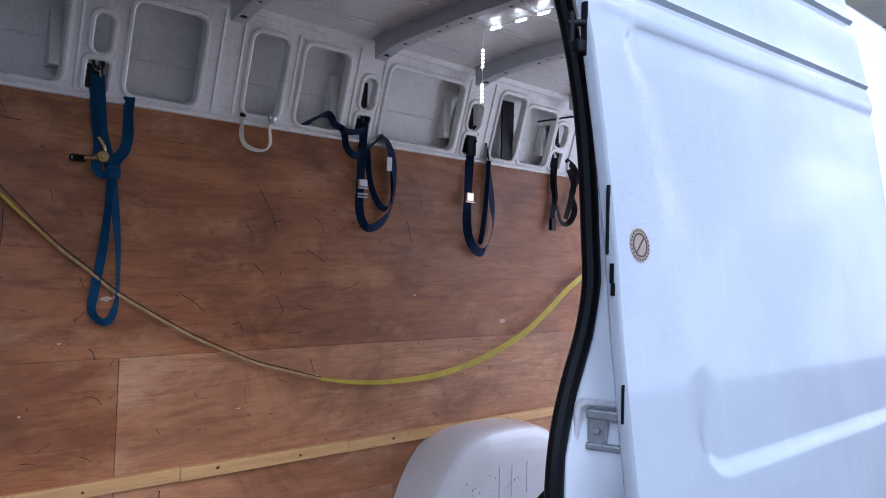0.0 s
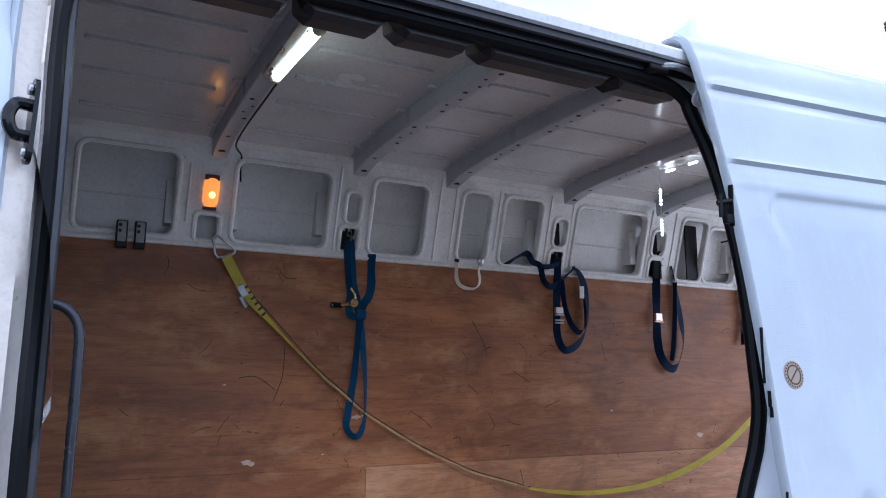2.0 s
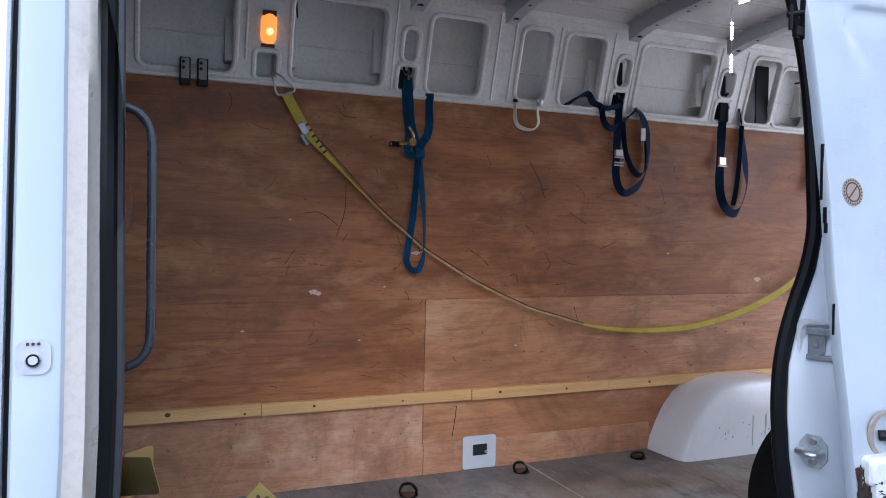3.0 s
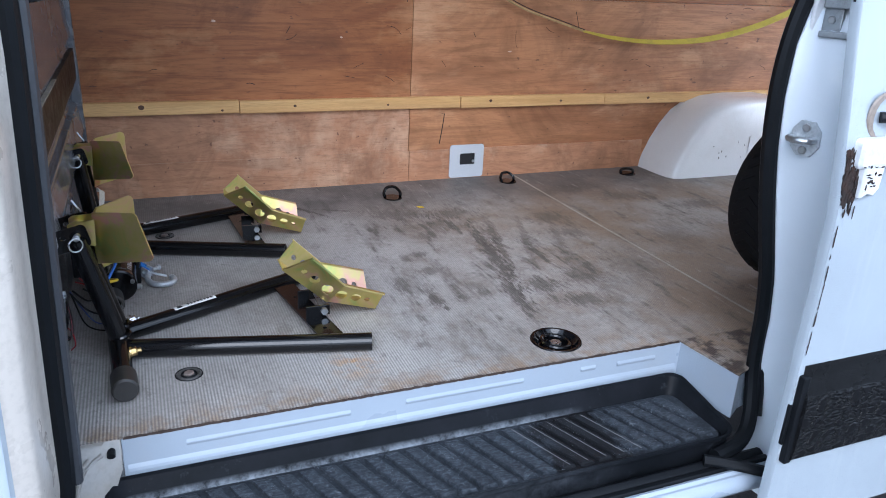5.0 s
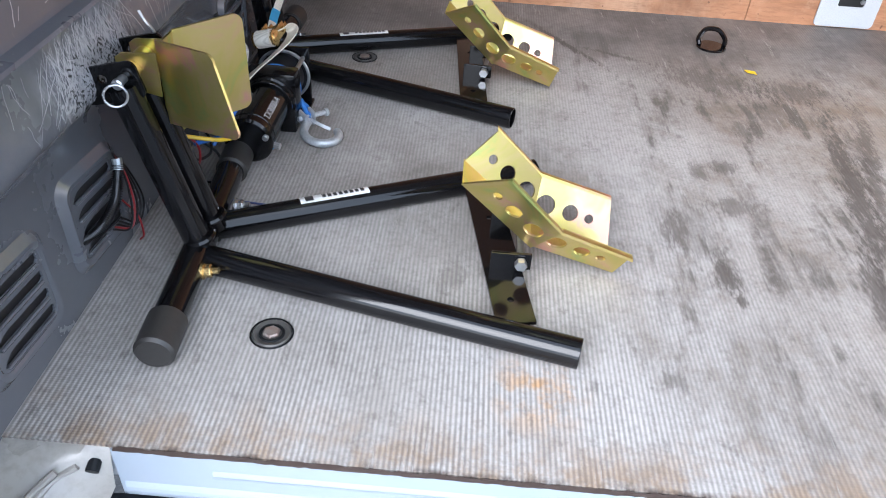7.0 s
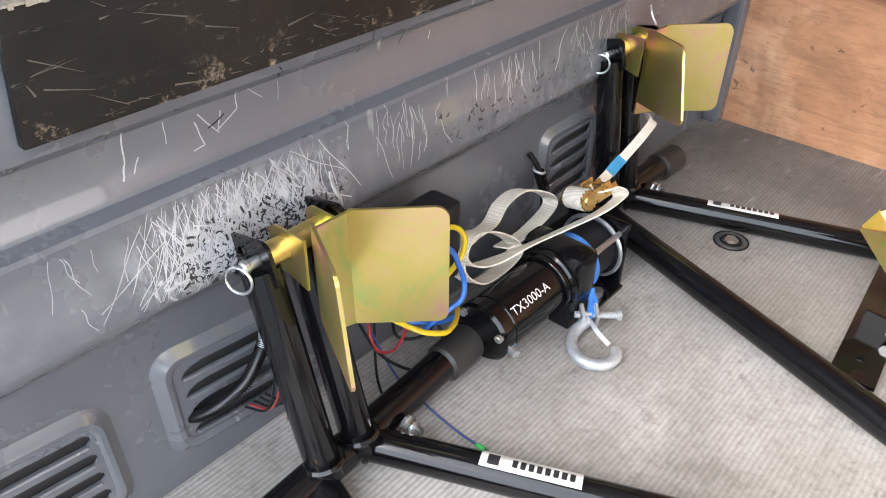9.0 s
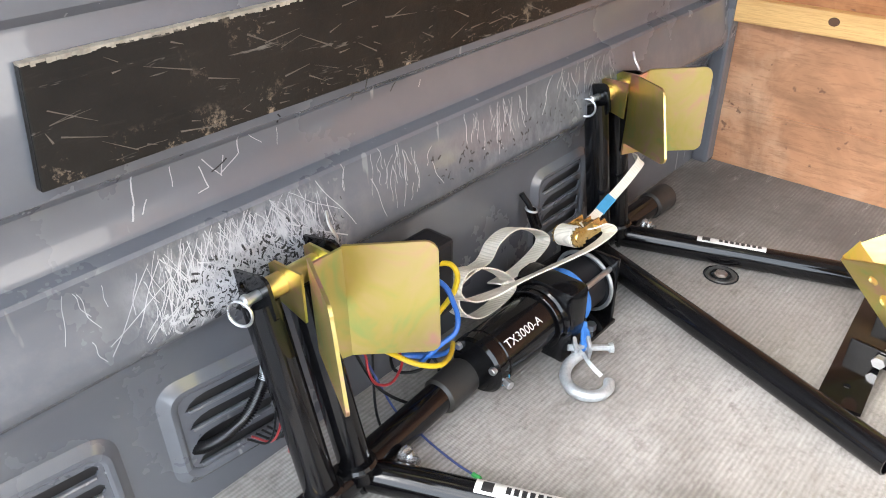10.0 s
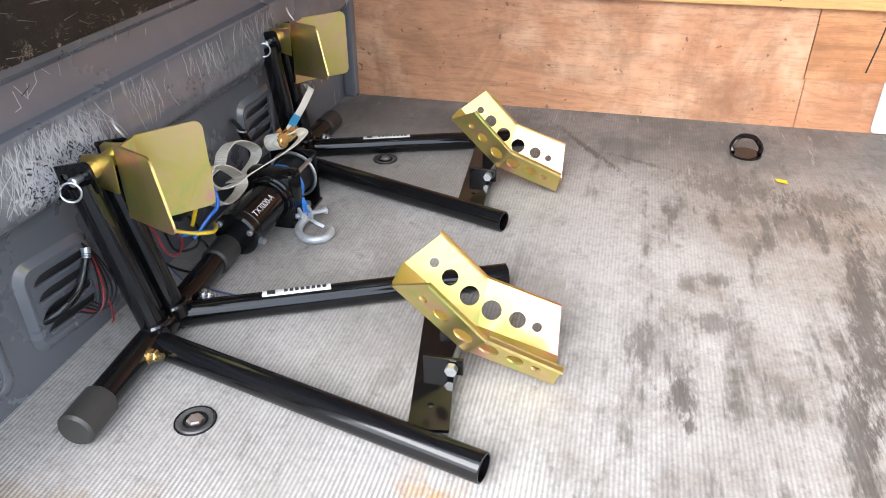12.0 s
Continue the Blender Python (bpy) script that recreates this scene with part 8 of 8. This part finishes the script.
# hook on the rope's end
hk = thing("winch_hook", (0.10, 0.69, FLOOR), "galvanised safety hook with a pin on a short blue rope end", "hook")
bm = bmesh.new()
cord(bm, [(0.068, 0.730, 0.699), (0.064, 0.706, 0.693), (0.072, 0.684, 0.690), (0.090, 0.670, 0.689), (0.110, 0.668, 0.689), (0.126, 0.680, 0.689), (0.130, 0.699, 0.689), (0.124, 0.713, 0.690)], 0.0080, 12, 6)
part("hook_bow", bm, GALV, hk, smooth=True)
for dy in (-0.010, 0.010):
    bm = bmesh.new()
    b2 = bmesh.new()
    box(b2, -0.012, 0.012, -0.003, 0.003, -0.014, 0.014, 0.003)
    merge(bm, b2, pose(0.064 + dy * 0.7, 0.736 + dy * 0.7, 0.702, 0, 15, -45))
    part("clevis", bm, GALV, hk, "clevis cheek")
bm = bmesh.new()
rod(bm, (0.050, 0.722, 0.704), (0.094, 0.766, 0.700), 0.0048, 10)
rod(bm, (0.092, 0.764, 0.700), (0.096, 0.768, 0.700), 0.0075, 12)
part("pin", bm, GALV, hk, "galvanised pin")
bm = bmesh.new()
webbing(bm, [(0.072, 0.726, 0.704), (0.092, 0.716, 0.700), (0.112, 0.712, 0.694)], [(0.4, 0.6, 0.5)] * 3, 0.006, 0.0015, 5)
part("latch", bm, GALV, hk, "spring latch")
bm = bmesh.new()
cord(bm, [(0.047, 0.766, 0.722), (0.053, 0.758, 0.714), (0.060, 0.746, 0.708), (0.064, 0.738, 0.703)], 0.0048, 8, 5)
cord(bm, [(0.048, 0.762, 0.718), (0.060, 0.756, 0.714), (0.068, 0.744, 0.707), (0.066, 0.734, 0.700)], 0.004, 8, 5)
part("rope_end", bm, ROPE, hk, "blue rope eye")

# ==== cream ratchet strap between chock and winch ====
rs = thing("cream_ratchet_strap", (-0.03, 0.83, 0.8), "cream ratchet strap with brass ratchet, coiled by the winch", "strap")
def tail(pts, dirs, width=0.026):
    b = bmesh.new()
    webbing(b, pts, dirs, width, 0.002)
    part("webbing", b, GREYWEB, rs)
tail([(-0.026, 0.862, 0.812), (-0.034, 0.890, 0.803), (-0.040, 0.920, 0.800), (-0.042, 0.953, 0.806), (-0.042, 1.004, 0.821), (-0.040, 1.033, 0.836), (-0.042, 1.056, 0.846), (-0.060, 1.066, 0.846)], [(0.85, -0.1, -0.55)] * 8, 0.0145)
SIDE = (1, 0.15, 0.25)
tail([(-0.012, 0.852, 0.815), (0.006, 0.868, 0.820), (0.014, 0.872, 0.811), (0.012, 0.829, 0.806), (0.0, 0.785, 0.801), (-0.02, 0.695, 0.800), (-0.03, 0.636, 0.802), (-0.036, 0.600, 0.812), (-0.042, 0.584, 0.832), (-0.048, 0.607, 0.849), (-0.050, 0.653, 0.831), (-0.050, 0.698, 0.795),
      (-0.046, 0.706, 0.772), (-0.044, 0.672, 0.763), (-0.042, 0.621, 0.770), (-0.047, 0.590, 0.799), (-0.057, 0.598, 0.821), (-0.066, 0.631, 0.824), (-0.075, 0.684, 0.816), (-0.080, 0.714, 0.832), (-0.080, 0.758, 0.834), (-0.080, 0.823, 0.798), (-0.075, 0.827, 0.776), (-0.066, 0.758, 0.770), (-0.058, 0.690, 0.782)],
     [(0.8, 0.1, 0.5)] * 3 + [(0.8, 0, 0.5)] * 3 + [SIDE] * 19, 0.025)
bm = bmesh.new()
RP = plane_pose((-0.026, 0.838, 0.812), (0.15, 0.95, 0.15), (0.9, -0.1, 0.3)) @ Matrix.Scale(0.86, 4)
b2 = bmesh.new()
for y in (-0.022, 0.019):
    box(b2, -0.026, 0.045, y, y + 0.003, -0.010, 0.010, 0.001)
    box(b2, 0.010, 0.060, y + (0.003 if y < 0 else -0.003), y + (0.006 if y < 0 else 0.0), 0.000, 0.018, 0.001)
box(b2, 0.020, 0.056, -0.016, 0.016, 0.012, 0.0155, 0.001)
merge(bm, b2, RP)
rod(bm, RP @ Vector((-0.012, -0.028, 0)), RP @ Vector((-0.012, 0.028, 0)), 0.0085, 18, rim=0.001)
rod(bm, RP @ Vector((0.034, -0.027, 0.005)), RP @ Vector((0.034, 0.027, 0.005)), 0.0055, 14, rim=0.001)
rod(bm, RP @ Vector((0.056, -0.020, 0.010)), RP @ Vector((0.056, 0.020, 0.010)), 0.0045, 12)
# toothed wheels on both sides
for y in (-0.0255, 0.0225):
    teeth = [(-0.012 + q * math.cos(a), q * math.sin(a)) for k in range(14) for q, a in ((0.0148, 2 * math.pi * k / 14), (0.0182, 2 * math.pi * (k + 0.3) / 14), (0.0182, 2 * math.pi * (k + 0.55) / 14))]
    sheet(bm, teeth, [], RP @ plane_pose((0, y, 0), (1, 0, 0), (0, 0, 1)), 0.003)
for k in range(5):
    ring(bm, RP @ Vector((0.018 + 0.004 * k, 0.0, 0.019)), RP.to_3x3() @ Vector((1, 0, 0)), 0.0035, 0.0009, 10, 5)
part("ratchet", bm, BRASS, rs, "brass plated ratchet")
bm = bmesh.new()
rod(bm, RP @ Vector((-0.012, -0.0185, 0)), RP @ Vector((-0.012, 0.0185, 0)), 0.0165, 20)
part("strap_roll", bm, GREYWEB, rs, "rolled white webbing", smooth=True)
bm = bmesh.new()
webbing(bm, [(-0.0408, 0.935, 0.8015), (-0.0420, 0.953, 0.8062), (-0.0422, 0.972, 0.8115)], [(0.85, -0.1, -0.55)] * 3, 0.0165, 0.0040, 4)
part("tag", bm, LABELBLUE, rs, "blue cloth tag")

# ==== wires behind the first chock ====
def wire(name, pts, r, material, label, steps=8):
    b = bmesh.new()
    cord(b, pts, r, 8, steps)
    return tagged(part(name, b, material, smooth=True), label, "cable")
wire("yellow_cable", [(-0.07, 0.55, 0.87), (-0.04, 0.568, 0.884), (-0.022, 0.568, 0.878), (-0.02, 0.562, 0.858), (-0.024, 0.552, 0.842), (-0.04, 0.54, 0.81), (-0.05, 0.53, 0.775)], 0.0034, WIRE_Y, "thick yellow winch cable beside the winch motor")
wire("yellow_cable", [(-0.06, 0.47, 0.80), (-0.02, 0.487, 0.788), (-0.002, 0.510, 0.780), (-0.006, 0.530, 0.774), (-0.018, 0.552, 0.766), (-0.036, 0.575, 0.757)], 0.0034, WIRE_Y, "thick yellow winch cable beside the winch motor")
wire("blue_cable", [(-0.06, 0.53, 0.885), (-0.025, 0.545, 0.872), (-0.012, 0.549, 0.850), (-0.006, 0.551, 0.827), (-0.002, 0.541, 0.812), (-0.010, 0.522, 0.800), (-0.03, 0.50, 0.77)], 0.0034, WIRE_B, "thick blue winch cable beside the winch motor")
wire("blue_cable", [(-0.06, 0.50, 0.77), (-0.035, 0.53, 0.765), (-0.036, 0.555, 0.752), (-0.038, 0.582, 0.745)], 0.0038, WIRE_B, "thick blue winch cable beside the winch motor")
wire("red_wire", [(-0.075, 0.448, 0.82), (-0.06, 0.445, 0.804), (-0.05, 0.439, 0.790), (-0.045, 0.446, 0.768), (-0.045, 0.471, 0.754), (-0.052, 0.496, 0.764), (-0.065, 0.501, 0.778), (-0.09, 0.50, 0.79)], 0.0018, WIRE_R, "thin red wire loop behind the chock")
wire("red_wire", [(-0.115, 0.35, 0.76), (-0.095, 0.345, 0.74), (-0.09, 0.34, 0.71), (-0.10, 0.345, 0.695)], 0.0014, WIRE_R, "thin red wire by the vent")
wire("black_wire", [(-0.10, 0.49, 0.76), (-0.08, 0.47, 0.70), (-0.055, 0.455, 0.684), (-0.02, 0.44, 0.684), (-0.005, 0.43, 0.684)], 0.0018, SEAL, "thin black wire trailing on the floor")
wire("black_wire", [(-0.10, 0.52, 0.76), (-0.07, 0.50, 0.74), (-0.05, 0.53, 0.735), (-0.06, 0.56, 0.75), (-0.09, 0.57, 0.78)], 0.0022, SEAL, "thin black wire loop behind the chock")
wire("black_wire", [(-0.10, 0.46, 0.78), (-0.07, 0.47, 0.73), (-0.04, 0.50, 0.70), (-0.03, 0.53, 0.70), (-0.05, 0.56, 0.72), (-0.08, 0.55, 0.75)], 0.0022, SEAL, "thin black wire loop behind the chock")
wire("thin_blue_wire", [(-0.10, 0.47, 0.78), (-0.08, 0.478, 0.73), (-0.055, 0.484, 0.688), (-0.02, 0.481, 0.684), (0.02, 0.476, 0.683), (0.06, 0.473, 0.683), (0.085, 0.473, 0.684)], 0.0016, mat("thin_blue", (0.05, 0.08, 0.25), rough=0.5), "thin dark blue wire across the floor with a green crimp")
bm = bmesh.new()
rod(bm, (0.084, 0.473, 0.684), (0.096, 0.4735, 0.684), 0.003, 8)
part("wire_crimp", bm, mat("green_crimp", (0.05, 0.5, 0.12), rough=0.4), bpy.data.objects["thin_blue_wire"], "green crimp")
# corrugated conduit out of the vent
cd = thing("conduit", (-0.10, 0.31, 0.75), "black corrugated conduit with a taped joint coming out of the vent", "conduit")
cl = smooth_line([(-0.124, 0.244, 0.766), (-0.112, 0.254, 0.770), (-0.102, 0.272, 0.778), (-0.098, 0.300, 0.790), (-0.098, 0.322, 0.814), (-0.099, 0.334, 0.834), (-0.106, 0.340, 0.856)], 10)
rows = []
for i in range(0, (len(cl) - 12) * 4):
    f = i / 4
    p = cl[int(f)].lerp(cl[int(f) + 1], f - int(f))
    u, v = axes_for(cl[int(f) + 1] - cl[int(f)])
    r = 0.0078 if i % 4 < 2 else 0.0054
    rows.append([p + (u * math.cos(a) + v * math.sin(a)) * r for a in [2 * math.pi * k / 12 for k in range(12)]])
bm = bmesh.new()
loft(bm, rows, close_ends=True)
part("sleeve", bm, mat("glossy_conduit", (0.012, 0.012, 0.014), rough=0.16, rough_var=0.05, bump=0, gloss=0.7), cd, smooth=True)
bm = bmesh.new()
cord(bm, cl[-16:-8], 0.0068, 10, 1)
part("tape", bm, DULL, cd, "pale grey tape")
for i, (dy, mt) in enumerate(((0.0, SEAL), (0.006, WIRE_R), (0.012, SEAL), (0.020, PLASTIC), (0.028, SEAL))):
    bm = bmesh.new()
    cord(bm, [(-0.104, 0.336, 0.845), (-0.096, 0.338 + dy * 0.5, 0.81), (-0.092, 0.330 + dy * 1.3, 0.765 - dy * 0.4), (-0.096, 0.318 + dy, 0.735 - dy * 0.3), (-0.110, 0.300 + dy, 0.745)], 0.0015, 6, 6)
    part("loose_wire", bm, mt, cd)
# small black block for the dark shape behind the clamp, and black tap by the second vent
bm = bmesh.new()
box(bm, -0.0915, -0.045, 0.495, 0.590, 0.80, 0.908, 0.006)
tagged(part("control_box", bm, PLASTIC), "small black block against the bulkhead behind the clamp", "box")
bx = thing("cable_plug", (-0.105, 0.83, 0.80), "black cable plug hanging by the bulkhead vent", "plug")
bm = bmesh.new()
rod(bm, (-0.105, 0.835, 0.825), (-0.095, 0.842, 0.79), 0.0085, 14, rim=0.002)
part("body", bm, ENAMEL, bx)
bm = bmesh.new()
ring(bm, (-0.104, 0.836, 0.824), (0.2, 0.2, 1), 0.0088, 0.0020, 16, 6)
part("collar", bm, DULL, bx)
bm = bmesh.new()
cord(bm, [(-0.118, 0.828, 0.85), (-0.106, 0.834, 0.83), (-0.098, 0.84, 0.80), (-0.09, 0.83, 0.76), (-0.10, 0.81, 0.72), (-0.11, 0.78, 0.69)], 0.0045, 8, 6)
part("lead", bm, SEAL, bx)

# ==== house beyond the van ====
CH = Vector((11.1, 4.62, 0))
house = thing("house", (11.1, 5.2, 0), "brick house with a mossy tiled roof and tall brick chimney", "house")
HM = pose(CH.x, CH.y, 0, 0, 0, -78)
bm = bmesh.new()
b2 = bmesh.new()
box(b2, -5.0, 5.0, -3.2, 3.2, 0, 4.2)
merge(bm, b2, HM)
part("wall", bm, BRICK, house, "red brick wall")
bm = bmesh.new()
b2 = bmesh.new()
extrude_profile(b2, [(-3.5, 4.1), (-3.5, 4.2), (0.0, 6.22), (3.5, 4.2), (3.5, 4.1), (0.0, 6.1)], -5.2, 5.2, "x", True)
merge(bm, b2, HM)
roof = part("roof", bm, SLATE, house, "mossy brown tiled roof")
bm = bmesh.new()
b2 = bmesh.new()
extrude_profile(b2, [(-0.11, 6.16), (-0.08, 6.24), (0.0, 6.27), (0.08, 6.24), (0.11, 6.16)], -5.2, 5.2, "x", True)
merge(bm, b2, HM)
part("ridge", bm, SLATE, roof)
bm = bmesh.new()
b2 = bmesh.new()
box(b2, -1.6, -1.15, -1.15, -0.6, 5.55, 6.02, 0.01)
merge(bm, b2, HM)
part("skylight", bm, mat("skylight_pane", (0.55, 0.62, 0.72), rough=0.1, bump=0), roof, "pale skylight pane")
bm = bmesh.new()
b2 = bmesh.new()
box(b2, -0.375, 0.375, -0.30, 0.30, 5.7, 7.06)
merge(bm, b2, HM)
chimney = part("chimney", bm, MORTAR, house, "tall red brick chimney stack")
bm = bmesh.new()
b2 = bmesh.new()
rows = [[(sx2 * (0.39 - o), sy2 * (0.315 - o), z) for sx2, sy2 in ((-1, -1), (1, -1), (1, 1), (-1, 1))] for o, z in ((0, 7.05), (0.0, 7.09), (0.06, 7.14), (0.2, 7.2), (0.3, 7.2))]
loft(b2, rows, close_ends=True)
merge(bm, b2, HM)
part("flaunching", bm, POT, chimney, "weathered mortar cap")
def pot(x, y, r, h, cowl):
    b = bmesh.new()
    prof2 = [(r * 1.1, 0), (r * 1.1, 0.05), (r * 0.9, 0.08), (r * 0.85, h * 0.55), (r * 1.05, h * 0.6), (r * 1.05, h * 0.68), (r * 0.9, h * 0.72), (r * 0.9, h * 0.95), (r * 1.1, h), (r * 0.7, h), (r * 0.7, h * 0.8)]
    loft(b, [[HM @ Vector((x + q * math.cos(a), y + q * math.sin(a), 7.14 + z)) for a in [2 * math.pi * k / 18 for k in range(18)]] for q, z in prof2])
    p = part("chimney_pot", b, POT, chimney, "grey brown clay pot", smooth=True)
    if cowl:
        b = bmesh.new()
        for k in range(4):
            a = math.pi / 2 * k + 0.5
            b2 = bmesh.new()
            box(b2, -0.035, 0.035, 0.0, 0.07, -0.05, 0.05, 0.01)
            merge(b, b2, HM @ pose(x, y, 7.14 + h * 0.64, 0, 0, math.degrees(a)) @ pose(0, r, 0))
        b2 = bmesh.new()
        box(b2, -r * 1.3, r * 1.3, -r * 1.3, r * 1.3, h, h + 0.04, 0.01)
        merge(b, b2, HM @ pose(x, y, 7.14))
        part("cowl", b, POT, p)
pot(0.10, 0.0, 0.12, 0.52, True)
pot(-0.24, 0.02, 0.07, 0.14, False)
for x, y, h, r in ((-0.40, 0.0, 0.85, 0.006), (0.43, 0.1, 0.95, 0.006)):
    bm = bmesh.new()
    rod(bm, HM @ Vector((x, y, 6.6)), HM @ Vector((x, y, 6.6 + h)), r, 6)
    if x < 0:
        rod(bm, HM @ Vector((x - 0.02, y, 6.9)), HM @ Vector((x - 0.02, y, 7.2)), 0.012, 6)
    part("aerial", bm, DULL, chimney, "thin aerial rod")
b2 = bmesh.new()
box(b2, -0.1025, 0.1025, -0.012, 0.012, -0.0325, 0.0325)
long_me = bpy.data.meshes.new("brick")
b2.to_mesh(long_me)
b2.free()
b2 = bmesh.new()
box(b2, -0.048, 0.048, -0.012, 0.012, -0.0325, 0.0325)
short_me = bpy.data.meshes.new("brick")
b2.to_mesh(short_me)
b2.free()
for me in (long_me, short_me):
    me.materials.append(BRICK)
n = BRICK.node_tree.nodes
info, tone = n.new("ShaderNodeObjectInfo"), n.new("ShaderNodeHueSaturation")
span = n.new("ShaderNodeMapRange")
span.inputs[3].default_value, span.inputs[4].default_value = 0.45, 1.25
src = n["Principled BSDF"].inputs["Base Color"].links[0].from_socket
plain_link(BRICK, info.outputs["Random"], span.inputs[0])
plain_link(BRICK, span.outputs[0], tone.inputs["Value"])
plain_link(BRICK, src, tone.inputs["Color"])
plain_link(BRICK, tone.outputs[0], n["Principled BSDF"].inputs["Base Color"])
for row in range(13):
    z = 6.13 + 0.075 * row
    for face, (wid, off) in enumerate(((0.75, 0.30), (0.60, 0.375), (0.60, 0.375))):
        turn = (0, 90, -90)[face]
        xs2 = []
        x, k = -wid / 2, row % 2
        if k:
            xs2.append((x + 0.05, short_me))
            x += 0.108
        while x + 0.2 < wid / 2 + 0.01:
            xs2.append((x + 0.1075, long_me))
            x += 0.215
        if wid / 2 - x > 0.08:
            xs2.append((x + 0.05, short_me))
        for bx2, me in xs2:
            o = bpy.data.objects.new("brick", me)
            scene.collection.objects.link(o)
            o.parent = chimney
            o.matrix_basis = HM @ pose(0, 0, z, 0, 0, turn) @ pose(bx2, -off - 0.004 - (0.02 if row in (8, 12) else 0), 0)
